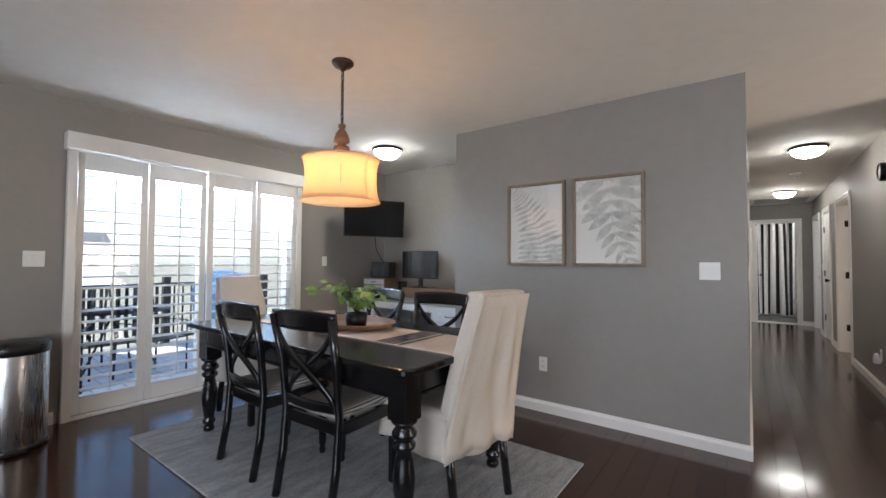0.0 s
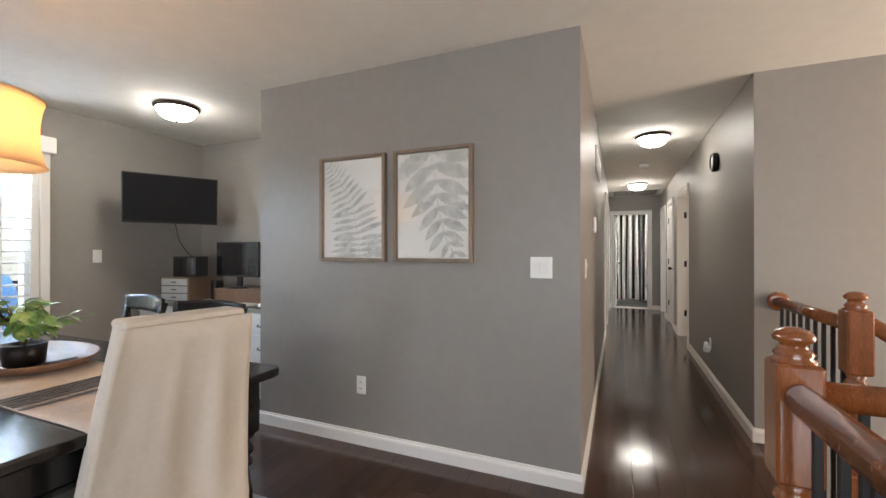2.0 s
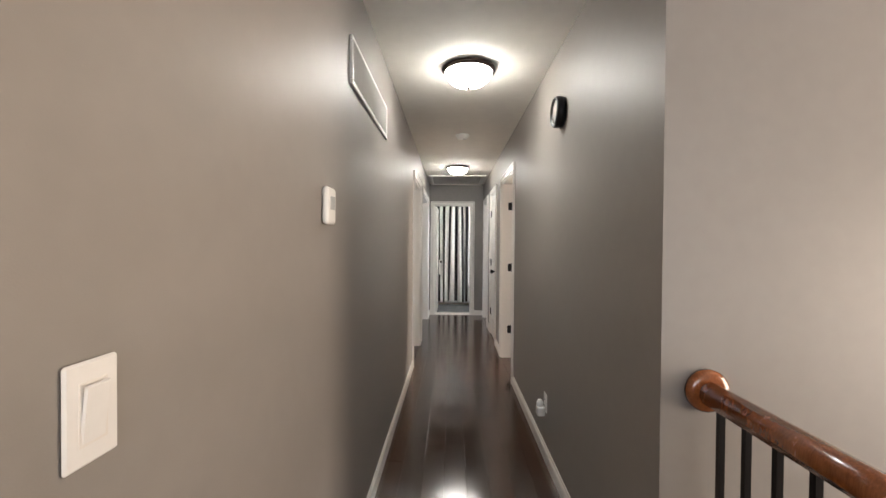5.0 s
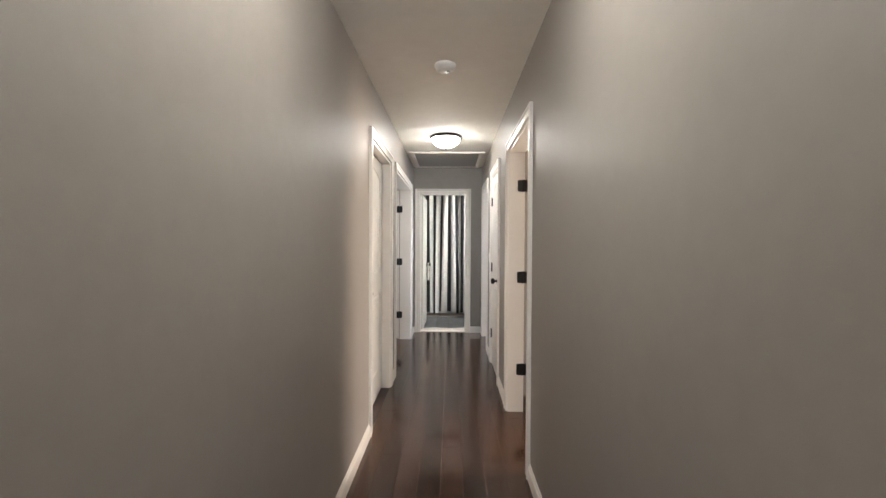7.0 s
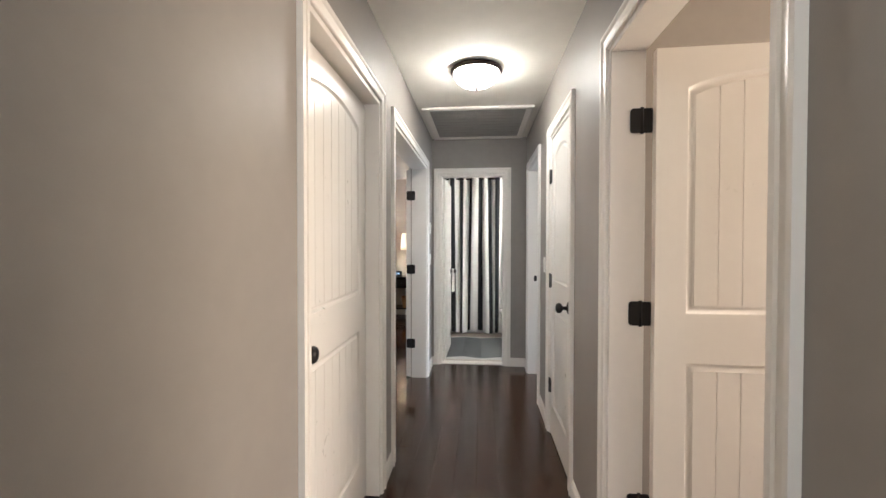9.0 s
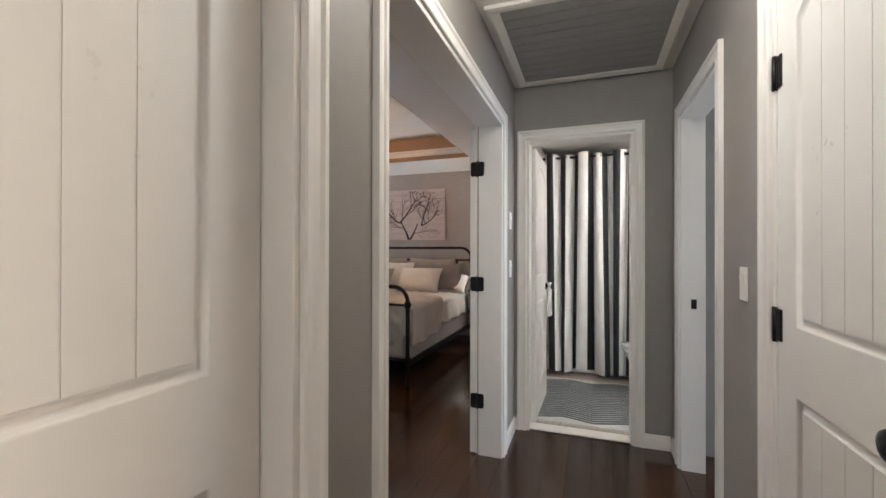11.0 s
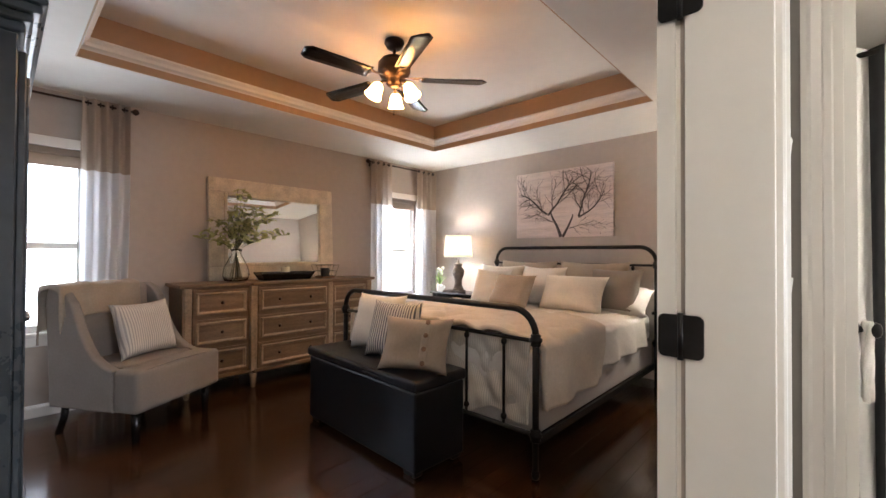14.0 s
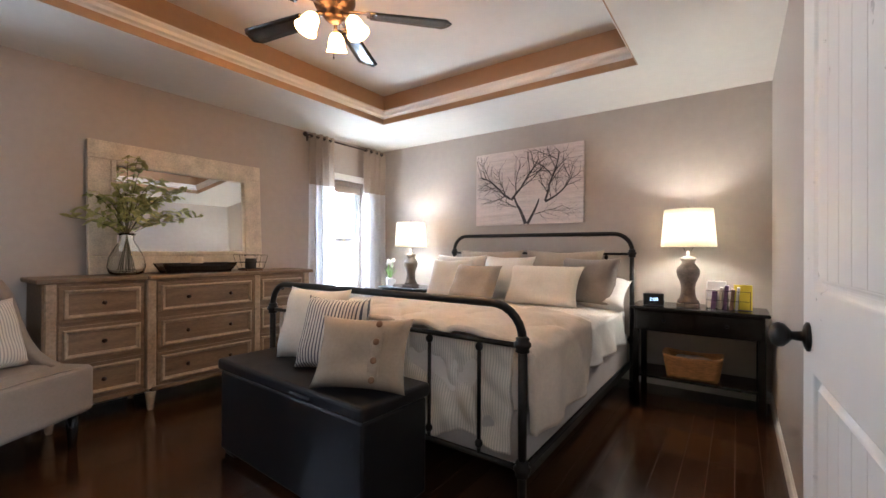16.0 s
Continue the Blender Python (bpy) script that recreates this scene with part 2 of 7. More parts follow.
FANBULB = material("lit_fan_bulb", (1, 0.85, 0.6), 0.4, vary=0, emit=150, emit_colour=(1, 0.66, 0.36))
DECKM = material("grey_deck_boards", (0.62, 0.62, 0.62), 0.8, vary=0.15, scale=4, stretch=(6, 0.5, 1))
GRASSM = material("dry_lawn", (0.26, 0.24, 0.17), 0.95, vary=0.3, scale=0.8)
SIDING = material("pale_siding", (0.75, 0.76, 0.78), 0.7, vary=0.05)
ROOFM = material("grey_shingle", (0.10, 0.10, 0.10), 0.9, vary=0.2)
BLUECL = material("blue_cover", (0.06, 0.14, 0.28), 0.7, vary=0.15, scale=4)
CANDLE = material("ivory_wax", (0.78, 0.70, 0.55), 0.4, vary=0.03, translucent=0.15)
GLOW = material("clock_digits", (0.5, 0.75, 1), 0.4, vary=0, emit=0.65, emit_colour=(0.55, 0.75, 1))
YELLOW = material("yellow_card", (0.75, 0.60, 0.05), 0.6, vary=0.02)
PURPLE = material("purple_print", (0.13, 0.07, 0.16), 0.4, vary=0.3, scale=30)
TWIG = material("printed_branches", (0.05, 0.04, 0.04), 0.8, vary=0.2, scale=20)
ARTPINK = material("printed_whitewash_boards", (0.62, 0.53, 0.49), 0.75, vary=0.12, scale=8, stretch=(0.5, 1, 4))
ABSTR = material("abstract_grey_print", (0.20, 0.19, 0.18), 0.7, vary=0.8, scale=9)
# Globes of the added bath light; strength set to brighten ceiling and curtain.
GLOBE = material("lit_bath_fill_globe", (1, 0.95, 0.85), 0.3, vary=0, emit=52, emit_colour=(1, 0.93, 0.82))
HATCHM = material("grey_beadboard_paint", (0.33, 0.32, 0.31), 0.3, vary=0.04, scale=4)


# ---- builders ----
def boxes(*specs, bevel=0.0, seg=1):
    """One bmesh of boxes, each (x0, y0, z0, x1, y1, z1)."""
    bm = bmesh.new()
    for x0, y0, z0, x1, y1, z1 in specs:
        m = Matrix.Translation(((x0 + x1) / 2, (y0 + y1) / 2, (z0 + z1) / 2)) @ Matrix.Diagonal((abs(x1 - x0), abs(y1 - y0), abs(z1 - z0), 1))
        bmesh.ops.create_cube(bm, size=1, matrix=m)
    if bevel:
        bmesh.ops.bevel(bm, geom=bm.edges[:], offset=bevel, segments=seg, affect="EDGES", profile=0.5)
    return bm


def lathe(profile, seg=24, at=(0, 0, 0), bm=None, matrix=None):
    bm = bm or bmesh.new()
    rings = []
    mt = (matrix or Matrix.Identity(4))
    for r, z in profile:
        rings.append([bm.verts.new(mt @ Vector((at[0] + r * math.cos(2 * math.pi * i / seg), at[1] + r * math.sin(2 * math.pi * i / seg), at[2] + z))) for i in range(seg)])
    for a, b in zip(rings, rings[1:]):
        for i in range(seg):
            bm.faces.new((a[i], a[(i + 1) % seg], b[(i + 1) % seg], b[i])).smooth = True
    if profile[0][0] > 1e-4:
        bm.faces.new(rings[0][::-1])
    if profile[-1][0] > 1e-4:
        bm.faces.new(rings[-1])
    return bm


def tube(points, r, seg=8, bm=None, taper=1.0):
    bm = bm or bmesh.new()
    pts = [Vector(p) for p in points]
    rings, up = [], Vector((0.13, 0.31, 0.94))
    for i, p in enumerate(pts):
        d = (pts[min(i + 1, len(pts) - 1)] - pts[max(i - 1, 0)]).normalized()
        s = d.cross(up)
        if s.length < 1e-3:
            s = d.cross(Vector((1, 0, 0)))
        s.normalize()
        u = s.cross(d)
        rr = r * (1 + (taper - 1) * i / max(len(pts) - 1, 1))
        rings.append([bm.verts.new(p + rr * (math.cos(2 * math.pi * j / seg) * s + math.sin(2 * math.pi * j / seg) * u)) for j in range(seg)])
    for a, b in zip(rings, rings[1:]):
        for j in range(seg):
            bm.faces.new((a[j], a[(j + 1) % seg], b[(j + 1) % seg], b[j])).smooth = True
    bm.faces.new(rings[0][::-1]), bm.faces.new(rings[-1])
    return bm


def sheet(nu, nv, f, thick=0.0):
    """A grid of points f(u, v), thickened along its normals."""
    bm = bmesh.new()
    g = [[bm.verts.new(f(i / nu, j / nv)) for j in range(nv + 1)] for i in range(nu + 1)]
    for i in range(nu):
        for j in range(nv):
            bm.faces.new((g[i][j], g[i + 1][j], g[i + 1][j + 1], g[i][j + 1])).smooth = True
    if thick:
        bmesh.ops.recalc_face_normals(bm, faces=bm.faces[:])
        bmesh.ops.solidify(bm, geom=bm.faces[:], thickness=thick)
        for fa in bm.faces:
            fa.smooth = True
    return bm


def pillow_mesh(w, h, t, seed=0, n=14):
    """A stuffed pillow standing in the xz plane, its foot at z = 0."""
    bm = bmesh.new()
    for side in (1, -1):
        g = []
        for i in range(n + 1):
            row = []
            for j in range(n + 1):
                u, v = 2 * i / n - 1, 2 * j / n - 1
                e = max(0, (1 - u ** 4)) ** 0.5 * max(0, (1 - v ** 4)) ** 0.5
                k = noise.noise((u * 1.7 + seed, v * 1.7, seed * 1.3)) * 0.22
                x = u * w / 2 * (1 - 0.10 * (1 - v * v) * abs(u) ** 3)
                z = h / 2 + v * h / 2 * (1 - 0.10 * (1 - u * u) * abs(v) ** 3)
                row.append(bm.verts.new((x, side * t / 2 * e * (1 + k), z)))
            g.append(row)
        for i in range(n):
            for j in range(n):
                q = (g[i][j], g[i + 1][j], g[i + 1][j + 1], g[i][j + 1])
                bm.faces.new(q if side < 0 else q[::-1]).smooth = True
    bmesh.ops.remove_doubles(bm, verts=bm.verts[:], dist=0.0005)
    return bm


def meshed(name, bm, mat):
    me = bpy.data.meshes.new(name)
    bm.to_mesh(me)
    bm.free()
    for m in (mat if isinstance(mat, (list, tuple)) else [mat]):
        me.materials.append(m)
    return me


def part(name, bm, mat, parent, label="", m=None):
    ob = new(name, meshed(name, bm, mat) if isinstance(bm, bmesh.types.BMesh) else bm)
    ob.parent = parent
    if m is not None:
        ob.matrix_basis = m
    return tagged(ob, label)


def thing(name, m, label, category, group="", kind=""):
    ob = new(name)
    ob.empty_display_size = 0.1
    ob.matrix_basis = m
    return tagged(ob, label, category, group, kind)


def solid(name, bm, mat, label, category, m=None, group="", kind=""):
    ob = new(name, meshed(name, bm, mat))
    if m is not None:
        ob.matrix_basis = m
    return tagged(ob, label, category, group, kind)


def structure(name, bm, mat, label, category):
    return solid(name, bm, mat, label, category, kind="structure")


def wall(name, axis, a, s, z, openings=(), mat=None, label="greige painted plaster wall"):
    """axis 'x': a wall that lies in the plane x = a[0]..a[1] and runs along y over s; openings: (s0, s1, z0, z1)."""
    cells, cur = [], s[0]
    for o0, o1, z0, z1 in sorted(openings):
        cells.append((cur, o0, z[0], z[1]))
        if z0 > z[0]:
            cells.append((o0, o1, z[0], z0))
        if z1 < z[1]:
            cells.append((o0, o1, z1, z[1]))
        cur = o1
    cells.append((cur, s[1], z[0], z[1]))
    bs = [(a[0], c0, z0, a[1], c1, z1) if axis == "x" else (c0, a[0], z0, c1, a[1], z1) for c0, c1, z0, z1 in cells if c1 - c0 > 1e-4]
    return structure(name, boxes(*bs), mat or WALL, label, "wall")


# ---- large structure ----
H, HB, HT = 2.42, 2.45, 2.76
FL = structure("floor", boxes((-3.86, -4.1, -0.25, 4.6, 2.34, -0.006), (-3.86, 2.34, -0.25, 1.465, 4.44, -0.006), (-3.98, 4.44, -0.25, 4.6, 10.93, -0.006),
                              (-3.98, 10.93, -0.25, 0.3, 13.98, -0.006)), WOODB, "dark brown hardwood plank floor", "floor")
structure("floor_bath", boxes((0.26, 10.95, -0.2, 2.4, 13.3, 0.002)), BATHFL, "tan tiled bathroom floor", "floor")
structure("floor_lower", boxes((0.9, 2.2, -2.75, 4.6, 4.6, -2.6)), WOODB, "dark floor at the foot of the stairwell", "floor")
structure("ceiling_main", boxes((-3.9, -4.2, H, 4.7, 8.69, H + 0.1), (0.33, 8.69, H, 4.7, 10.93, H + 0.1)), CEIL, "white painted ceiling", "ceiling")
structure("ceiling_bath", boxes((0.26, 10.93, H, 2.4, 13.4, H + 0.1)), CEIL, "white bathroom ceiling", "ceiling")
TX0, TX1, TY0, TY1 = -2.97, -0.53, 9.75, 12.98
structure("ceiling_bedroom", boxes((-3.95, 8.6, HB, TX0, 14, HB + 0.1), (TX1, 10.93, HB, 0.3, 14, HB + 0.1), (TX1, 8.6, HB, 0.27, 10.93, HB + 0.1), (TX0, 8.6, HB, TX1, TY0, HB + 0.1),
                                   (TX0, TY1, HB, TX1, 14, HB + 0.1), (TX0 - 0.3, TY0 - 0.3, HT, TX1 + 0.3, TY1 + 0.3, HT + 0.1)), CEILDIM, "white bedroom ceiling with a raised tray", "ceiling")


def ring(x0, x1, y0, y1, profile):
    """A closed moulding that runs round a rectangle; profile: (inset, z) points, closed."""
    bm = bmesh.new()
    loops = [[bm.verts.new(p) for p in ((x0 + d, y0 + d, z), (x1 - d, y0 + d, z), (x1 - d, y1 - d, z), (x0 + d, y1 - d, z))] for d, z in profile]
    for a, b in zip(loops, loops[1:] + loops[:1]):
        for i in range(4):
            bm.faces.new((a[i], a[(i + 1) % 4], b[(i + 1) % 4], b[i]))
    bmesh.ops.recalc_face_normals(bm, faces=bm.faces[:])
    return bm


structure("trim_tray_band", ring(TX0, TX1, TY0, TY1, [(-0.06, HB + 0.02), (-0.06, HT + 0.01), (-0.02, HT + 0.01), (-0.02, HB + 0.11), (0.0, HB + 0.11), (0, HB + 0.02)]), TRAYTAN, "tan painted tray ceiling band", "trim")
structure("trim_tray_crown", ring(TX0, TX1, TY0, TY1, [(-0.03, HB + 0.055), (-0.03, HB + 0.135), (0.03, HB + 0.135), (0.055, HB + 0.128), (0.062, HB + 0.112), (0.045, HB + 0.095), (0.04, HB + 0.075), (0.018, HB + 0.065), (0.012, HB + 0.055)]), TRIM, "cream crown moulding round the tray ceiling", "trim")
structure("trim_tray_lip", ring(TX0, TX1, TY0, TY1, [(-0.03, HB + 0.003), (-0.03, HB + 0.06), (0.01, HB + 0.06), (0.01, HB + 0.003)]), TRAYTAN, "tan lip of the tray ceiling", "trim")

# living and dining
wall("wall_patio", "x", (-3.86, -3.7), (-4.2, 4.5), (-0.2, H), [(1.02, 2.90, 0.02, 2.08)])
wall("wall_dining", "y", (3.38, 3.52), (-1.82, 0.26), (0, H))
wall("wall_office_side", "x", (-1.82, -1.68), (3.52, 4.46), (0, H))
wall("wall_office_back", "y", (4.32, 4.46), (-3.7, -1.82), (0, H))
wall("wall_south", "y", (-4.12, -4.0), (-3.7, 4.5), (-0.2, H), [(-0.9, 1.3, 0.6, 2.0), (1.6, 3.4, 0.6, 2.0)])
# The east openings are unseen, added to go with the fill lamps there.
wall("wall_east", "x", (4.5, 4.64), (-4.2, 11), (-2.7, H), [(2.8, 4.0, 0.2, 1.6), (7.0, 8.2, 0.7, 2.0), (9.95, 10.65, 0.7, 2.0)])
wall("wall_stair", "y", (4.42, 4.54), (1.52, 4.5), (-2.7, H))
wall("wall_stair_low", "x", (1.36, 1.47), (2.3, 4.42), (-2.7, -0.02))
wall("wall_stair_front", "y", (2.28, 2.36), (1.47, 4.5), (-2.7, -0.02))
# hall
HALL_L = [(7.66, 8.56, 0, 2.04), (8.89, 10.43, 0, 2.04)]
HALL_R = [(7.19, 8.07, 0, 2.04), (8.70, 9.37, 0, 2.04), (9.90, 10.65, 0, 2.04)]
wall("wall_hall_left", "x", (0.26, 0.40), (3.38, 10.87), (0, H), HALL_L)
wall("wall_hall_right", "x", (1.40, 1.52), (4.42, 10.87), (0, H), HALL_R)
wall("wall_hall_end", "y", (10.87, 10.99), (0.26, 2.4), (0, H), [(0.485, 1.175, 0, 2.04)])
# bedroom
wall("wall_bedroom_west", "x", (-3.98, -3.82), (8.7, 13.98), (0, HB), [(8.98, 9.90, 0.62, 2.02), (12.85, 13.50, 0.66, 1.98)], BEDWALL, "taupe painted bedroom wall")
wall("wall_bedroom_north", "y", (13.84, 13.98), (-3.82, 0.26), (0, HB), (), BEDWALL, "taupe painted bedroom wall")
wall("wall_bedroom_south", "y", (8.62, 8.76), (-3.82, 0.26), (0, HB), (), BEDWALL, "taupe painted bedroom wall")
wall("wall_bedroom_east", "x", (0.244, 0.258), (8.76, 10.87), (0, HB), [(8.89, 10.43, 0, 2.04)], BEDWALL, "taupe painted bedroom wall")
wall("wall_bedroom_east_2", "x", (0.25, 0.40), (10.99, 13.98), (0, HB), (), BEDWALL, "taupe painted bedroom wall")
# bath and side rooms
wall("wall_bath_back", "y", (13.2, 13.3), (0.40, 2.4), (0, H))
wall("wall_bath_right", "x", (2.3, 2.4), (10.99, 13.2), (0, H))
wall("wall_guest_side", "y", (8.4, 8.5), (1.52, 4.5), (0, H))
wall("wall_guest_near", "y", (6.2, 6.3), (1.52, 4.5), (0, H))
wall("wall_store_side", "y", (9.6, 9.7), (1.52, 4.5), (0, H))
wall("wall_store_back", "y", (10.9, 11.0), (2.4, 4.5), (0, H))
wall("wall_closet_back", "x", (-0.5, -0.4), (6.9, 8.62), (0, H))


def casing(name, axis, face, out, s0, s1, top=2.04, w=0.062):
    """Door trim round an opening s0..s1, on the plane face, proud towards out."""
    bm = bmesh.new()
    prof = [(0.0, 0.012), (0.004, 0.016), (0.018, 0.016), (0.022, 0.011), (0.042, 0.014), (0.05, 0.02), (w, 0.02), (w, 0.0), (0.0, 0.0)]
    path = [(s0, 0, -1, 0), (s0, top, -1, 1), (s1, top, 1, 1), (s1, 0, 1, 0)]
    loops = []
    for d, h in prof:
        row = []
        for s, z, ds, dz in path:
            q = (face + out * h, s + ds * d, z + dz * d) if axis == "x" else (s + ds * d, face + out * h, z + dz * d)
            row.append(bm.verts.new(q))
        loops.append(row)
    for a, b in zip(loops, loops[1:] + loops[:1]):
        for i in range(3):
            bm.faces.new((a[i], a[i + 1], b[i + 1], b[i]))
    bm.faces.new([l[0] for l in loops]), bm.faces.new([l[3] for l in loops])
    bmesh.ops.recalc_face_normals(bm, faces=bm.faces[:])
    return structure(name, bm, TRIM, "white moulded door casing", "trim")


def jamb(name, axis, a0, a1, s0, s1, top=2.04, t=0.019):
    b = [(a0, s0 - 0.001, 0, a1, s0 + t, top), (a0, s1 - t, 0, a1, s1 + 0.001, top), (a0, s0 + t, top - t, a1, s1 - t, top + 0.001)]
    if axis == "y":
        b = [(q[1], q[0], q[2], q[4], q[3], q[5]) for q in b]
    return structure(name, boxes(*b, bevel=0.001), TRIM, "white painted door jamb", "trim")


for i, (s0, s1, z0, z1) in enumerate(HALL_L):
    casing("trim_casing_left_%d" % i, "x", 0.40, 1, s0, s1), jamb("trim_jamb_left_%d" % i, "x", 0.256, 0.402, s0, s1)
casing("trim_casing_bedroom", "x", 0.244, -1, 8.89, 10.43)
for i, (s0, s1, z0, z1) in enumerate(HALL_R):
    casing("trim_casing_right_%d" % i, "x", 1.40, -1, s0, s1), jamb("trim_jamb_right_%d" % i, "x", 1.398, 1.522, s0, s1)
casing("trim_casing_bath", "y", 10.87, -1, 0.485, 1.175), jamb("trim_jamb_bath", "y", 10.868, 10.992, 0.485, 1.175)


def baseboard(name, runs):
    """runs: (axis, face, out, s0, s1)."""
    bm = bmesh.new()
    for axis, face, out, s0, s1 in runs:
        prof = [(0, 0), (0.014, 0), (0.014, 0.062), (0.011, 0.072), (0.006, 0.078), (0.004, 0.088), (0, 0.09)]
        la, lb = [], []
        for d, z in prof:
            for row, s in ((la, s0), (lb, s1)):
                row.append(bm.verts.new((face + out * d, s, z) if axis == "x" else (s, face + out * d, z)))
        n = len(prof)
        for i in range(n):
            bm.faces.new((la[i], la[(i + 1) % n], lb[(i + 1) % n], lb[i]))
        bm.faces.new(la[::-1]), bm.faces.new(lb)
    bmesh.ops.recalc_face_normals(bm, faces=bm.faces[:])
    return structure(name, bm, TRIM, "white painted baseboard", "trim")


baseboard("baseboard_dining", [("y", 3.38, -1, -1.83, 0.414), ("x", -3.7, 1, -4, 0.93), ("x", -3.7, 1, 2.99, 4.3), ("x", -1.82, -1, 3.37, 3.64)])
baseboard("baseboard_hall_left", [("x", 0.40, 1, 3.38, 7.598), ("x", 0.40, 1, 8.622, 8.828), ("x", 0.40, 1, 10.492, 10.87)])
baseboard("baseboard_hall_right", [("x", 1.40, -1, 4.405, 7.128), ("x", 1.40, -1, 8.132, 8.638), ("x", 1.40, -1, 9.432, 9.838), ("x", 1.40, -1, 10.712, 10.87), ("y", 4.42, -1, 1.386, 1.5)])
baseboard("baseboard_hall_end", [("y", 10.87, -1, 0.414, 0.423), ("y", 10.87, -1, 1.237, 1.386)])
baseboard("baseboard_bedroom", [("x", -3.82, 1, 8.76, 13.84), ("y", 13.84, -1, -3.8, 0.24), ("x", 0.25, -1, 10.99, 13.84), ("y", 8.76, 1, -3.8, -2.2)])


# ---- doors ----
def prism(poly, y0, y1, bm):
    a = [bm.verts.new((x, y0, z)) for x, z in poly]
    b = [bm.verts.new((x, y1, z)) for x, z in poly]
    bm.faces.new(a), bm.faces.new(b[::-1])
    for i in range(len(poly)):
        j = (i + 1) % len(poly)
        bm.faces.new((a[j], a[i], b[i], b[j]))
    return bm


def door_leaf(name, m, w, knob_at, label, hinges=True, h=2.01, arch=0.055, hinge_side=1, knob_z=0.955):
    """A moulded two-panel door: an arched upper and a square lower panel of grooved planks."""
    t, st = 0.035, 0.105
    d = thing(name, m, label, "door", kind="structure")
    bm = boxes((0, -t / 2, 0.012, st, t / 2, h), (w - st, -t / 2, 0.012, w, t / 2, h), (st, -t / 2, 0.012, w - st, t / 2, 0.22), (st, -t / 2, 0.885, w - st, t / 2, 1.062))
    n = 16
    x0, x1, zt = st, w - st, h - 0.085
    zr, cx, hw = zt - arch, w / 2, w / 2 - st

    def arc_z(x):
        return zr + arch * math.cos(math.pi / 2 * min(1, abs(x - cx) / hw)) ** 0.8
    arc = [(x0 + (x1 - x0) * i / n, arc_z(x0 + (x1 - x0) * i / n)) for i in range(n + 1)]
    prism([(x0, h), (x1, h)] + arc[::-1], -t / 2, t / 2, bm)
    bmesh.ops.recalc_face_normals(bm, faces=bm.faces[:])
    part("door_frame", bm, DOORW, d)
    ogee = [(0.0, 0.0), (0.002, 0.0004), (0.004, 0.004), (0.009, 0.0095), (0.013, 0.0115), (0.017, 0.0112), (0.022, 0.0075), (0.028, 0.0045), (0.0285, 0.003)]
    e = ogee[-1][0]
    for z0, z1, arched in ((0.22, 0.885, False), (1.062, zt, True)):
        top = arc if arched else [(x0 + (x1 - x0) * i / n, z1) for i in range(n + 1)]
        bmm = bmesh.new()
        for s in (1, -1):
            loops = []
            for q, dep in ogee:
                k = 1 - q / hw
                pts = [(cx - hw * k, z0 + q), (cx + hw * k, z0 + q)] + [(cx + (x - cx) * k, z - q) for x, z in top[::-1]]
                loops.append([bmm.verts.new((x, s * (t / 2 - dep), z)) for x, z in pts])
            for la, lb in zip(loops, loops[1:]):
                for i in range(len(la)):
                    j = (i + 1) % len(la)
                    bmm.faces.new((la[i], la[j], lb[j], lb[i])).smooth = True
        bmesh.ops.recalc_face_normals(bmm, faces=bmm.faces[:])
        part("panel_moulding", bmm, DOORW, d)
        part("panel_core", boxes((x0 + e - 0.004, -t / 2 + 0.005, z0 + e - 0.004, x1 - e + 0.004, t / 2 - 0.005, (zr if arched else z1) - e)), DOORW, d)
        k = max(4, round((x1 - x0 - 2 * e) / 0.084))
        pw = (x1 - x0 - 2 * e) / k
        for i in range(k):
            xa, xb = x0 + e + i * pw, x0 + e + (i + 1) * pw
            xa, xb = xa + (0.0014 if i else 0), xb - (0.0014 if i < k - 1 else 0)
            xs = [xb + (xa - xb) * j / 4 for j in range(5)]
            bmp = prism([(xa, z0 + e), (xb, z0 + e)] + [(x, (arc_z(cx + (x - cx) * hw / (hw - e)) if arched else z1) - e) for x in xs], -t / 2 + 0.003, t / 2 - 0.003, bmesh.new())
            bmesh.ops.recalc_face_normals(bmp, faces=bmp.faces[:])
            part("panel_board", bmp, DOORW, d)
    if knob_at is not None:
        for s in (1, -1):
            q = lathe([(0.033, 0), (0.033, 0.004), (0.026, 0.008), (0.012, 0.012), (0.010, 0.03), (0.018, 0.036), (0.027, 0.045), (0.029, 0.055), (0.024, 0.065), (0.012, 0.07), (0, 0.071)], 20)
            part("door_knob", q, BLACKMETAL, d, "dark bronze round knob", m=pose(knob_at, s * t / 2, knob_z, -90 * s, 0, 0))
    if hinges:
        for z in (0.29, 1.01, 1.72):
            part("hinge", boxes((-0.03, -0.004, 0, 0.03, 0.004, 0.09), bevel=0.003), BLACKMETAL, d, "black hinge", m=pose(0, hinge_side * (t / 2 + 0.002), z))
            part("hinge_pin", lathe([(0.007, -0.004), (0.007, 0.094)], 10), BLACKMETAL, d, m=pose(-0.004, hinge_side * (t / 2 + 0.006), z))
    return d


door_leaf("door_closed_left", pose(0.3125, 8.538, 0, 0, 0, -90), 0.855, 0.795, "closed white plank-panel interior door", hinges=False)
door_leaf("door_closet", pose(1.420, 9.350, 0, 0, 0, -90), 0.63, 0.57, "closed white arched plank-panel closet door", hinge_side=-1)
door_leaf("door_bath", pose(0.514, 11.00, 0, 0, 0, 88.5), 0.66, 0.60, "white panel bathroom door standing open", hinge_side=1)
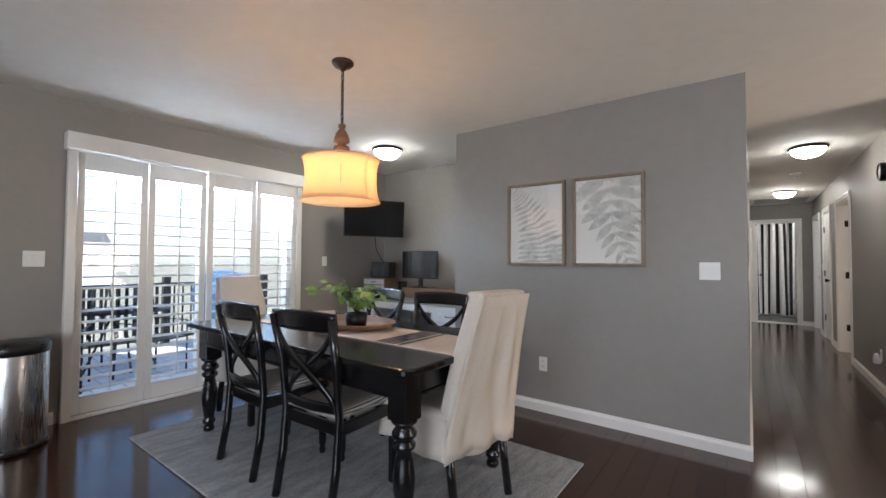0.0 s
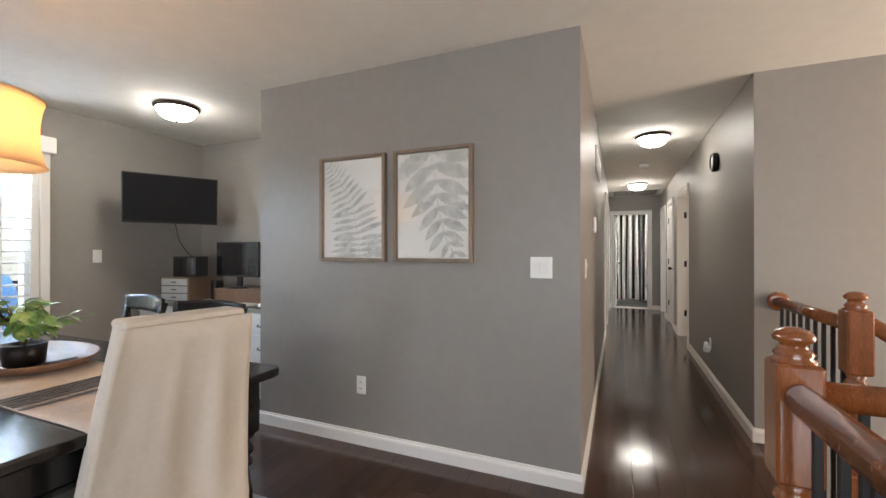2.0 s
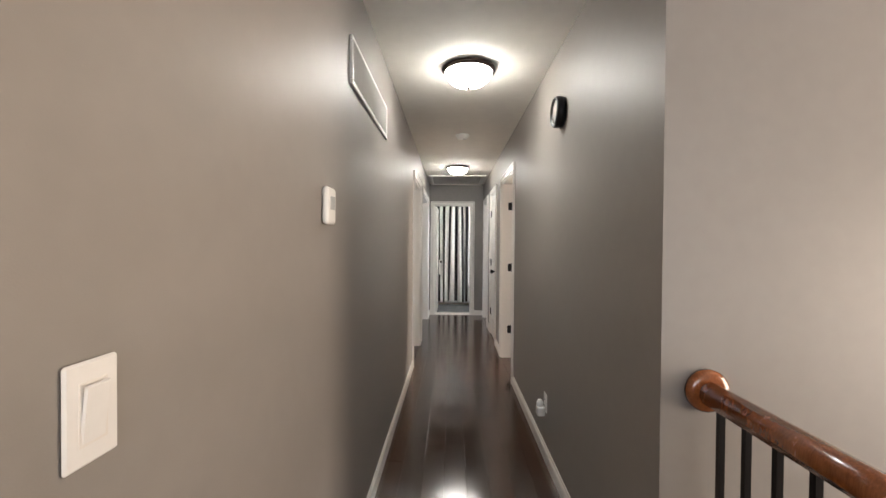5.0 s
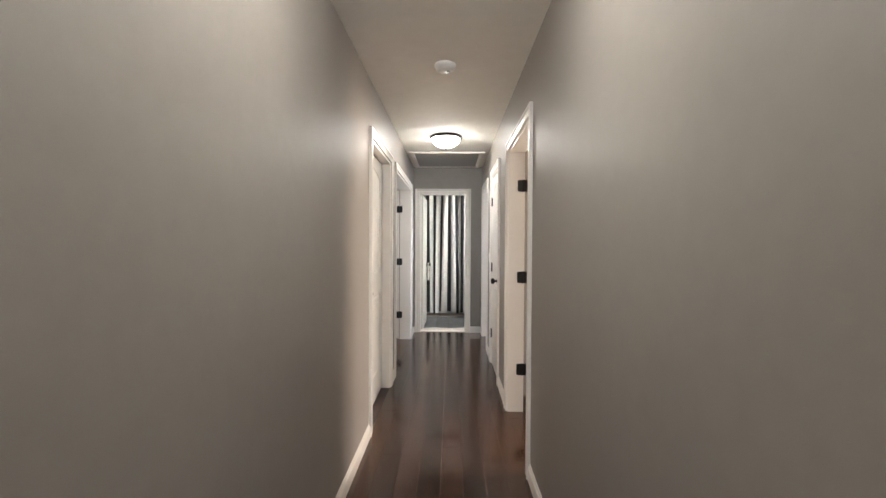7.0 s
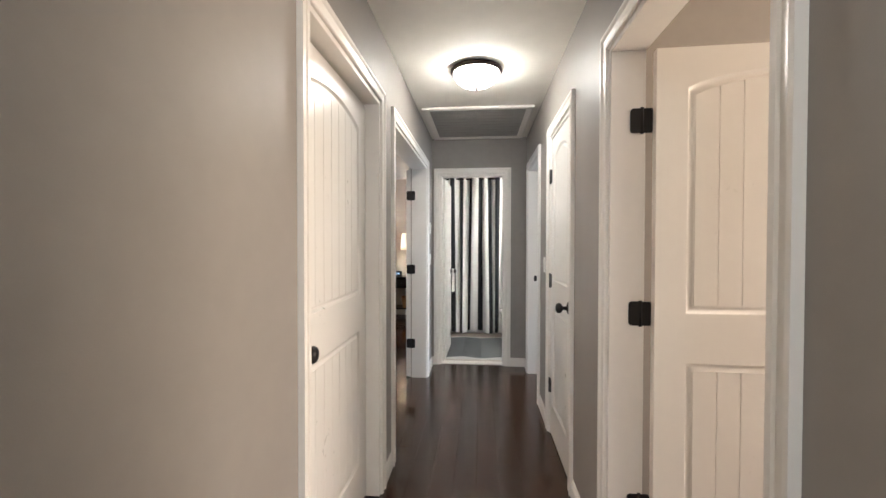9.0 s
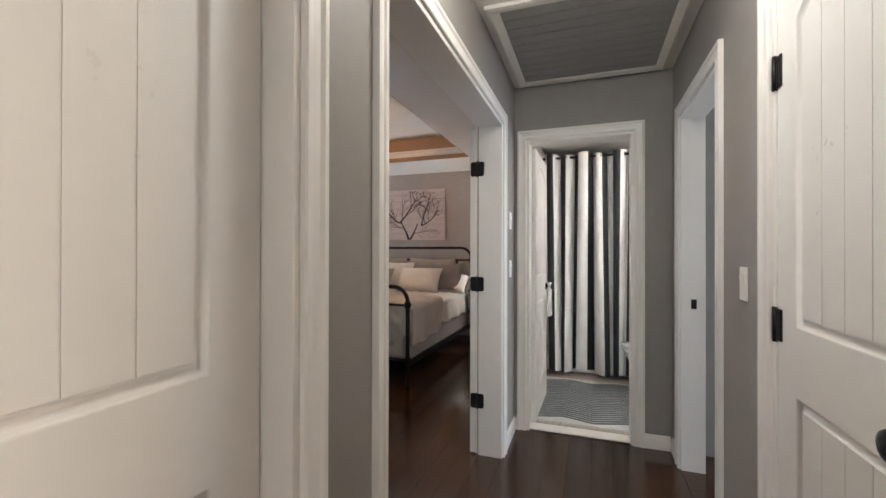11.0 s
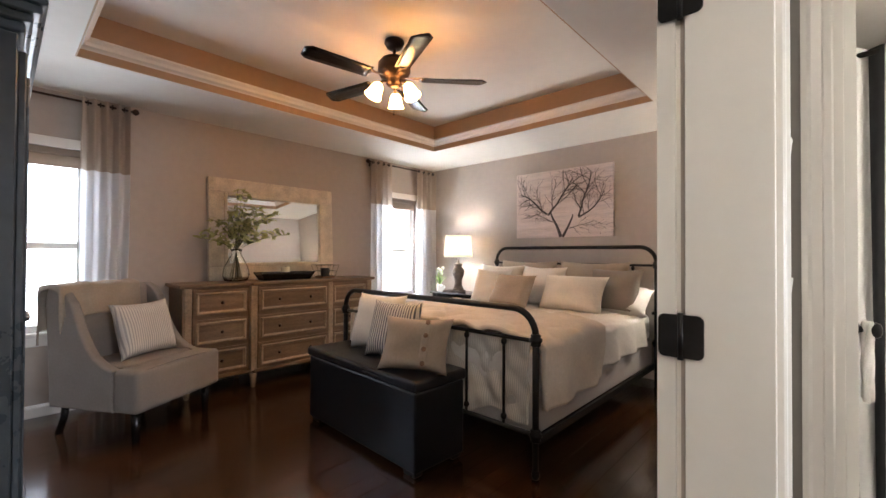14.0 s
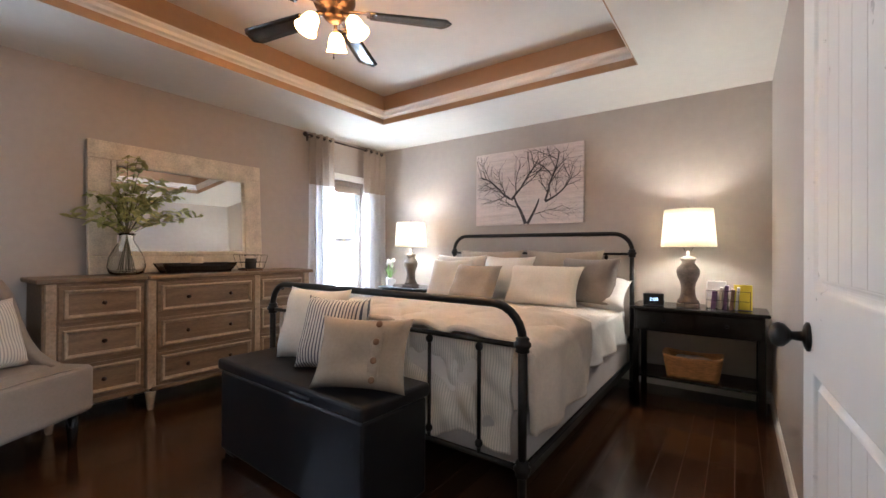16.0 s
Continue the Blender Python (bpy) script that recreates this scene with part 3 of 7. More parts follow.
door_leaf("door_bedroom", pose(0.2195, 10.415, 0, 0, 0, 93), 0.735, 0.675, "white plank-panel bedroom door folded open", hinges=False)
door_leaf("door_bedroom_2", pose(0.215, 8.85, 0, 0, 0, 181), 0.735, 0.675, "white plank-panel bedroom door standing open", hinges=False)
door_leaf("door_guest", pose(1.545, 8.03, 0, 0, 0, -2), 0.82, 0.76, "white panel guest room door standing open", hinges=False)


def hinge_leaf(x0, x1, z, round_at):
    """A thin plate with two rounded corners on the side round_at."""
    r, far, near = 0.012, max(x0, x1), min(x0, x1)
    if round_at < 0:
        far, near = near, far
    s = 1 if far > near else -1
    pts = [(near, z), (far - s * r, z)] + [(far - s * r + s * r * math.sin(a), z + r - r * math.cos(a)) for a in (0.4, 0.8, 1.2, 1.57)]
    pts += [(far - s * r + s * r * math.cos(a), z + 0.089 - r + r * math.sin(a)) for a in (0, 0.4, 0.8, 1.2)] + [(far - s * r, z + 0.089), (near, z + 0.089)]
    bm = prism(pts, -0.0025, 0.0025, bmesh.new())
    bmesh.ops.recalc_face_normals(bm, faces=bm.faces[:])
    return bm


def hinge_set(name, x, y, rz, label):
    g = thing(name, pose(x, y, 0, 0, 0, rz), label, "hinge", kind="structure")
    for z in (0.29, 1.01, 1.72):
        part("hinge_leaf", hinge_leaf(-0.042, -0.005, z, -1), BLACKMETAL, g)
        part("hinge_leaf", hinge_leaf(0.005, 0.042, z, 1), BLACKMETAL, g)
        part("hinge_pin", lathe([(0.006, z - 0.004), (0.006, z + 0.093)], 10), BLACKMETAL, g)


hinge_set("trim_hinges_bedroom", 0.248, 10.408, 0, "black hinges on the bedroom door jamb")
hinge_set("trim_hinges_bedroom_2", 0.262, 8.913, 0, "black hinges on the bedroom door jamb")
hinge_set("trim_hinges_guest", 1.508, 8.048, 0, "black hinges on the guest door jamb")
part("strike_plate", boxes((1.45, 10.627, 0.93, 1.478, 10.6325, 0.985), bevel=0.002), BLACKMETAL, bpy.data.objects["trim_jamb_right_2"], "black strike plate")

# attic hatch
hatch = thing("attic_hatch", pose(0.89, 10.34, H), "grey beadboard attic hatch in a white frame", "hatch", kind="structure")
part("hatch_frame", ring(-0.46, 0.46, -0.50, 0.50, [(0, 0.0), (0, -0.018), (0.02, -0.022), (0.05, -0.016), (0.06, -0.01), (0.06, 0.0)]), TRIM, hatch)
for i in range(10):
    part("hatch_board", boxes((-0.4, 0, -0.008, 0.4, 0.085, 0.002), bevel=0.003), HATCHM, hatch, m=pose(0, -0.44 + i * 0.088, 0))


# ---- patio door with shutters ----
def patio_door():
    d = thing("door_patio", pose(-3.70, 1.96, 0), "white sliding patio door behind plantation shutters", "door", kind="structure")
    part("door_frame", boxes((-0.15, -0.94, 0.02, -0.06, -0.88, 2.08), (-0.15, 0.88, 0.02, -0.06, 0.94, 2.08), (-0.15, -0.88, 2.02, -0.06, 0.88, 2.08), (-0.15, -0.88, 0.02, -0.06, 0.88, 0.08), (-0.14, -0.03, 0.08, -0.08, 0.03, 2.02), bevel=0.004), TRIM, d)
    for y in (-0.455, 0.455):
        p = part("pane", boxes((-0.112, y - 0.425, 0.08, -0.106, y + 0.425, 2.02)), GLASS, d, "clear glass pane")
        p.visible_shadow = False
    part("shutter_frame", boxes((0.0, -1.0, 0.0, 0.05, -0.94, 2.1), (0.0, 0.94, 0.0, 0.05, 1.0, 2.1), (0.0, -0.94, 0.0, 0.04, 0.94, 0.025), bevel=0.004), TRIM, d)
    part("valance", boxes((0.0, -1.02, 2.03, 0.10, 1.02, 2.16), bevel=0.006), TRIM, d, "white valance board")
    lm = None
    for k, y0 in enumerate((-0.94, -0.47, 0.0, 0.47)):
        x = -0.02 + (0.028 if k > 1 else 0.0)
        w = 0.466
        s = part("shutter", boxes((x, y0 + 0.002, 0.03, x + 0.028, y0 + 0.052, 2.03), (x, y0 + w - 0.05, 0.03, x + 0.028, y0 + w, 2.03), (x, y0 + 0.052, 0.03, x + 0.028, y0 + w - 0.05, 0.16),
                                  (x, y0 + 0.052, 1.90, x + 0.028, y0 + w - 0.05, 2.03), bevel=0.003), TRIM, d, "white shutter panel")
        if lm is None:
            lm = meshed("louvre", lathe([(0.0, 0), (0.038, 0.002), (0.038, w - 0.108), (0.0, w - 0.106)], 12, matrix=Matrix.Diagonal((1, 0.16, 1, 1))), TRIM)
        for j in range(20):
            part("louvre", lm, None, s, m=pose(x + 0.014, y0 + w - 0.052, 0.205 + j * 0.0865, 90, 0, 0) @ pose(0, 0, 0, 0, 0, -7))
        part("tilt_rod", boxes((x + 0.056, y0 + w / 2 - 0.005, 0.2, x + 0.066, y0 + w / 2 + 0.005, 1.85), bevel=0.002), TRIM, s)


patio_door()


# ---- windows ----
def window(name, x, y0, y1, z0, z1, blind):
    d = thing(name, pose(x, (y0 + y1) / 2, 0), "white double-hung window in daylight", "window", kind="structure")
    w = (y1 - y0) / 2
    zm = (z0 + z1) / 2 - 0.05
    part("window_frame", boxes((-0.11, -w, z0, -0.05, -w + 0.04, z1), (-0.11, w - 0.04, z0, -0.05, w, z1), (-0.11, -w + 0.04, z1 - 0.05, -0.05, w - 0.04, z1), (-0.11, -w + 0.04, z0, -0.05, w - 0.04, z0 + 0.05),
                               (-0.105, -w + 0.04, zm - 0.025, -0.055, w - 0.04, zm + 0.025), bevel=0.004), TRIM, d)
    for a, b in ((z0 + 0.05, zm - 0.025), (zm + 0.025, z1 - 0.05)):
        p = part("pane", boxes((-0.083, -w + 0.04, a, -0.077, w - 0.04, b)), GLASS, d, "clear glass pane")
        p.visible_shadow = False
    part("window_sill", boxes((-0.05, -w - 0.05, z0 - 0.03, 0.035, w + 0.05, z0 + 0.001), (0.0, -w - 0.04, z0 - 0.10, 0.014, w + 0.04, z0 - 0.03), bevel=0.005), TRIM, d, "white window sill")
    part("window_casing", boxes((0.001, -w - 0.06, z0, 0.016, -w, z1), (0.001, w, z0, 0.016, w + 0.06, z1), (0.001, -w - 0.06, z1, 0.018, w + 0.06, z1 + 0.075), bevel=0.003), TRIM, d)
    part("roller_shade", boxes((-0.045, -w + 0.005, z1 - blind, -0.04, w - 0.005, z1 - 0.02), (-0.05, -w + 0.005, z1 - 0.05, -0.005, w - 0.005, z1 - 0.003), bevel=0.0015), CURT, d, "raised taupe roller shade")


window("window_1", -3.82, 8.98, 9.90, 0.62, 2.02, 0.14)
window("window_2", -3.82, 12.85, 13.50, 0.66, 1.98, 0.14)
# Unseen south windows, widened so that the fill through them casts softer shadows.
for i, (xc, w) in enumerate(((0.2, 1.1), (2.5, 0.9))):
    wd = thing("window_%d" % (i + 3), pose(xc, -4.0, 0), "white wide window, unseen, added behind the living room", "window", kind="structure")
    part("window_frame", boxes((-w, -0.1, 0.6, -w + 0.05, -0.02, 2.0), (w - 0.05, -0.1, 0.6, w, -0.02, 2.0), (-w + 0.05, -0.1, 0.6, w - 0.05, -0.02, 0.65), (-w + 0.05, -0.1, 1.95, w - 0.05, -0.02, 2.0), (-0.025, -0.09, 0.65, 0.025, -0.03, 1.95), bevel=0.004), TRIM, wd)
    part("window_casing", boxes((-w - 0.06, 0.001, 0.54, -w, 0.016, 2.06), (w, 0.001, 0.54, w + 0.06, 0.016, 2.06), (-w, 0.001, 2.0, w, 0.016, 2.06), (-w, 0.001, 0.54, w, 0.016, 0.6), bevel=0.003), TRIM, wd)


# ---- outdoors ----
structure("ground", boxes((-400, -400, -3.2, 400, 400, -3.0)), GRASSM, "green lawn reaching to the horizon", "ground")
deck = thing("deck", pose(-3.9, 2.0, -0.12), "grey wooden deck outside the patio door", "deck", kind="structure")
me = meshed("deck_board", boxes((-3.2, 0, -0.03, 0, 0.13, 0), bevel=0.004), DECKM)
for i in range(36):
    part("deck_board", me, None, deck, m=pose(0, -2.5 + i * 0.138, 0))
rail = thing("deck_railing", pose(-7.0, 2.0, -0.12), "dark deck railing with thin balusters", "railing")
part("top_rail", boxes((-0.04, -2.5, 0.92, 0.06, 2.5, 0.96), bevel=0.005), BLACKMETAL, rail)
part("bottom_rail", boxes((-0.02, -2.5, 0.08, 0.03, 2.5, 0.12), bevel=0.005), BLACKMETAL, rail)
me = meshed("baluster", boxes((-0.01, -0.01, 0.12, 0.01, 0.01, 0.92)), BLACKMETAL)
for i in range(40):
    part("baluster", me, None, rail, m=pose(0, -2.45 + i * 0.125, 0))
for i in range(4):
    part("post", boxes((-0.05, -0.05, 0, 0.05, 0.05, 1.05), bevel=0.005), BLACKMETAL, rail, m=pose(0, -2.45 + i * 1.63, 0))


def patio_chair(m, group="chairs on the deck"):
    c = thing("patio_chair", m, "dark metal slatted patio chair on the deck", "chair", group)
    for x in (-0.24, 0.24):
        part("side_frame", tube([(x, -0.25, 0), (x, -0.25, 0.62), (x, 0.2, 0.62), (x, 0.24, 0)], 0.012), BLACKMETAL, c)
        part("back_post", tube([(x, 0.2, 0.4), (x, 0.34, 1.0)], 0.012), BLACKMETAL, c)
    for i in range(6):
        part("seat_slat", boxes((-0.24, -0.24 + i * 0.075, 0.42, 0.24, -0.18 + i * 0.075, 0.435)), BLACKMETAL, c)
    for i in range(6):
        part("back_slat", boxes((-0.24 + i * 0.09, -0.008, 0.45, -0.21 + i * 0.09, 0.008, 1.0)), BLACKMETAL, c, m=pose(0, 0.215, 0.0, 0, 0, 0))
    return c


pc = patio_chair(pose(-5.2, 1.2, -0.12, 0, 0, 70))
for x, y, a in ((-5.1, 2.0, 110), (-6.2, 1.5, -80)):
    copy_thing(pc, pose(x, y, -0.12, 0, 0, a))
pt = thing("patio_table", pose(-5.75, 1.9, -0.12), "round dark metal patio table on the deck", "table")
part("tabletop", lathe([(0.5, 0.70), (0.5, 0.72), (0, 0.72)], 28), BLACKMETAL, pt)
for a in range(4):
    part("leg", tube([(0.08 * math.cos(a * 1.57), 0.08 * math.sin(a * 1.57), 0.70), (0.36 * math.cos(a * 1.57), 0.36 * math.sin(a * 1.57), 0)], 0.013), BLACKMETAL, pt)
um = thing("grill", pose(-6.2, 3.3, -0.12), "covered grill under a blue cover on the deck", "grill")
part("cover", lathe([(0.36, 0), (0.38, 0.5), (0.42, 0.85), (0.34, 1.08), (0.15, 1.15), (0, 1.16)], 20), BLUECL, um)
nb = thing("house", pose(-85, 14, -3.1), "pale neighbouring house with grey roof", "house")
part("wall", boxes((-5, -7, 0, 5, 7, 5.5)), SIDING, nb)
part("roof", prism([(-5.6, 5.4), (5.6, 5.4), (0, 8.4)], -7.5, 7.5, bmesh.new()), ROOFM, nb)
for i in range(4):
    part("window", boxes((4.98, -5.5 + i * 3.2, 3.2, 5.06, -4.3 + i * 3.2, 4.6), bevel=0.02), SCREEN, nb)


# ---- stairs and railing ----
stairs = thing("stairs", pose(1.47, 2.36, 0), "dark wooden stairs going down from the hall", "stairs", kind="structure")
for i in range(7):
    part("tread", boxes((i * 0.26, 0, -0.18 * (i + 1) - 0.03, i * 0.26 + 0.285, 1.1, -0.18 * (i + 1)), bevel=0.006), WOODB, stairs)
    part("riser", boxes((i * 0.26 - 0.001, 0, -0.18 * (i + 1), i * 0.26 + 0.015, 1.1, -0.18 * i - 0.03)), TRIM, stairs)
part("stringer", prism([(-0.02, 0.0), (0.05, 0.0), (1.9, -1.28), (1.9, -1.7), (-0.02, -0.35)], 1.08, 1.13, bmesh.new()), TRIM, stairs, "white stair skirt")
structure("floor_landing", boxes((3.28, 2.36, -1.5, 4.5, 4.42, -1.44)), WOODB, "dark wooden stair landing", "floor")

NEWEL = [(0.0, 1.075), (0.018, 1.073), (0.035, 1.064), (0.042, 1.052), (0.038, 1.043), (0.028, 1.038), (0.026, 1.03), (0.034, 1.022), (0.040, 1.014), (0.034, 1.006), (0.044, 1.0), (0.044, 0.994)]


def newel_post(m, label):
    p = thing("newel_post", m, label, "newel post", "newel posts of the stairs")
    part("cap", lathe(NEWEL[::-1], 24), OAK, p)
    part("upper_block", boxes((-0.045, -0.045, 0.72, 0.045, 0.045, 0.995), bevel=0.007), OAK, p)
    part("shaft", lathe([(0.045, 0.28), (0.03, 0.30), (0.027, 0.315), (0.036, 0.33), (0.034, 0.345), (0.026, 0.36), (0.037, 0.46), (0.038, 0.52), (0.030, 0.63), (0.027, 0.655), (0.037, 0.668), (0.040, 0.678), (0.034, 0.69), (0.029, 0.70), (0.042, 0.722)], 24), OAK, p)
    part("lower_block", boxes((-0.045, -0.045, 0, 0.045, 0.045, 0.29), bevel=0.006), OAK, p)
    return p


newel_post(pose(0.955, 2.34, 0), "cherry-stained turned newel post at the stair opening")
newel_post(pose(1.525, 3.475, 0), "cherry-stained turned newel post at the stair head")
RAILPROF = [(-0.031, -0.012), (-0.022, -0.03), (0.022, -0.03), (0.031, -0.012), (0.029, 0.008), (0.018, 0.024), (0, 0.03), (-0.018, 0.024), (-0.029, 0.008)]


def rail_mesh(a, b):
    a, b = Vector(a), Vector(b)
    d = (b - a).normalized()
    s = d.cross(Vector((0, 0, 1))).normalized()
    u = s.cross(d)
    bm = bmesh.new()
    ra = [bm.verts.new(a + s * p + u * q) for p, q in RAILPROF]
    rb = [bm.verts.new(b + s * p + u * q) for p, q in RAILPROF]
    for i in range(len(ra)):
        bm.faces.new((ra[i], ra[(i + 1) % len(ra)], rb[(i + 1) % len(ra)], rb[i])).smooth = True
    bm.faces.new(ra[::-1]), bm.faces.new(rb)
    bmesh.ops.recalc_face_normals(bm, faces=bm.faces[:])
    return bm


KNUCKLE = [(0.008, -0.03), (0.014, -0.024), (0.010, -0.016), (0.021, -0.010), (0.014, -0.003), (0.014, 0.003), (0.021, 0.010), (0.010, 0.016), (0.014, 0.024), (0.008, 0.03)]


def balustrade(name, a, b, n, label, drop=0.0, rose=False, skip=0.06):
    """A handrail from a to b on n iron balusters; drop: how far its foot sinks from a to b."""
    a, b = Vector(a), Vector(b)
    g = thing(name, pose(*a), label, "railing", "railings of the stairs")
    part("handrail", rail_mesh((0, 0, 0), b - a), OAK, g, "cherry-stained handrail")
    for i in range(n):
        f = (i + 0.7) / (n + 0.4)
        p = (b - a) * f
        foot = -a.z - drop * f
        bar = part("baluster", boxes((-0.0075, -0.0075, foot, 0.0075, 0.0075, p.z - 0.02)), BLACKMETAL, g, "black iron baluster", m=pose(p.x, p.y, 0))
        zs = ((0.62, 0.0), (0.35,), (0.48,), (0.3, 0.65))[i % 4] if i % 2 else ()
        for z in zs:
            if z:
                part("knuckle", lathe(KNUCKLE, 10), BLACKMETAL, bar, m=pose(0, 0, foot + z))
    if rose:
        part("rosette", lathe([(0.06, 0), (0.06, 0.012), (0.052, 0.02), (0.04, 0.022), (0, 0.022)], 24), OAK, g, m=pose(b.x - a.x, b.y - a.y, b.z - a.z, 90, 0, 0))
    return g


balustrade("stair_railing", (1.525, 3.52, 0.925), (1.525, 4.418, 0.925), 9, "short landing railing with iron balusters", rose=True)
balustrade("stair_railing", (0.955, 2.29, 0.925), (0.955, -1.2, 0.925), 32, "long landing railing with iron balusters")
balustrade("stair_railing", (1.57, 3.475, 0.94), (3.3, 3.475, -0.34), 14, "sloping stair railing with iron balusters", drop=1.28)
balustrade("stair_railing", (1.0, 2.34, 0.925), (1.50, 2.34, 0.925), 4, "landing railing beside the stair opening")
balustrade("stair_railing", (1.50, 2.34, 0.925), (3.3, 2.34, -0.37), 14, "sloping stair railing with iron balusters", drop=1.28)


# ---- ceiling lamps ----
def flush_lamp(m, label):
    g = thing("ceiling_lamp", m, label, "ceiling lamp", "flush ceiling lamps")
    part("bronze_pan", lathe([(0.15, 0), (0.164, -0.008), (0.164, -0.02), (0.154, -0.031), (0.146, -0.031), (0.14, -0.022), (0, -0.022)], 36), BRONZE, g, "dark bronze rim")
    part("glass_dome", lathe([(0.145, -0.028), (0.142, -0.045), (0.124, -0.073), (0.092, -0.097), (0.05, -0.112), (0, -0.117)], 32), DOME, g, "glowing frosted glass dome")
    part("finial", lathe([(0.0, -0.112), (0.012, -0.116), (0.012, -0.124), (0.007, -0.132), (0, -0.136)], 12), BRONZE, g)
    return g


fl = flush_lamp(pose(-2.71, 3.36, H), "lit bronze and frosted glass flush ceiling lamp")
for x, y in ((0.905, 5.82), (0.89, 9.12)):
    copy_thing(fl, pose(x, y, H))
sm = thing("smoke_detector", pose(0.91, 7.40, H), "round white smoke detector on the hall ceiling", "smoke detector")
part("body", lathe([(0.065, 0), (0.065, -0.012), (0.058, -0.03), (0.045, -0.038), (0, -0.04)], 28), WHITEPL, sm)
part("test_button", lathe([(0.014, -0.038), (0.013, -0.044), (0, -0.045)], 14), SILVER, sm, m=pose(0.02, 0, 0))


def pendant():
    g = thing("pendant_lamp", pose(-1.563, 1.80, H), "lit linen drum pendant with turned wood finial", "pendant lamp")
    part("canopy", lathe([(0.065, 0), (0.066, -0.012), (0.05, -0.03), (0.02, -0.04), (0.012, -0.055), (0, -0.056)], 28), BRONZE, g)
    ring_me = None
    for i in range(11):
        pts = [(0.009 * math.cos(a), 0, 0.019 * math.sin(a)) for a in [k * math.pi / 5 for k in range(11)]]
        part("chain_link", tube(pts, 0.0028, 6), BRONZE, g, m=pose(0, 0, -0.07 - i * 0.0295, 0, 0, 90 * (i % 2)))
    part("cord", tube([(0.003, 0, -0.05), (-0.004, 0.003, -0.16), (0.002, 0, -0.39)], 0.002, 5), BLACKPL, g)
    part("wood_finial", lathe([(0.0, -0.380), (0.022, -0.385), (0.022, -0.400), (0.014, -0.410), (0.034, -0.440), (0.045, -0.470), (0.047, -0.490), (0.028, -0.500), (0.024, -0.510), (0.045, -0.520), (0.049, -0.545), (0.042, -0.570), (0.026, -0.585), (0.024, -0.605)][::-1], 24), TRAYWOOD, g, "turned brown wood finial")
    part("shade", sheet(64, 10, lambda u, v: Vector(((0.206 + 0.020 * (abs(2 * v - 1)) ** 2.2 + 0.006 * v) * math.cos(2 * math.pi * u), (0.206 + 0.020 * (abs(2 * v - 1)) ** 2.2 + 0.006 * v) * math.sin(2 * math.pi * u), -0.600 - 0.255 * v)), 0.0015), SHADEB, g, "glowing linen drum shade")
    for z, r in ((-0.602, 0.227), (-0.853, 0.233)):
        part("shade_trim", tube([(r * math.cos(k * math.pi / 24), r * math.sin(k * math.pi / 24), z) for k in range(49)], 0.004, 6), SHADEB, g)
    part("seam", boxes((-0.0015, -0.213, -0.84, 0.0015, -0.2085, -0.61)), LINEN2, g, m=pose(0, 0, 0, 0, 0, 50))
    for k in range(3):
        a = k * 2.094 + 0.5
        part("spider", tube([(0, 0, -0.604), (0.222 * math.cos(a), 0.222 * math.sin(a), -0.604)], 0.003, 6), BRONZE, g)
        part("bulb", lathe([(0.012, 0.06), (0.014, 0.04), (0.028, 0.015), (0.03, -0.005), (0.02, -0.025), (0, -0.03)], 16), BULB, g, "glowing warm bulb", m=pose(0.08 * math.cos(a), 0.08 * math.sin(a), -0.71))


pendant()


# ---- dining ----
def turned_leg(h=0.66):
    return lathe([(0.030, 0.0), (0.036, 0.012), (0.034, 0.03), (0.026, 0.045), (0.040, 0.06), (0.042, 0.075), (0.030, 0.09), (0.034, 0.11), (0.048, 0.20), (0.050, 0.26), (0.040, 0.33), (0.033, 0.37), (0.050, 0.385), (0.052, 0.40), (0.040, 0.412),
                  (0.040, 0.42), (0.055, 0.435), (0.056, 0.45), (0.042, 0.47), (0.040, 0.485), (0.058, 0.495), (0.058, 0.505)], 22)


RUGZ = 0.012
rug = solid("area_rug", boxes((-2.97, 1.18, 0.0, -0.40, 2.70, RUGZ), bevel=0.004), RUGM, "grey braided wool rug under the dining table", "rug")


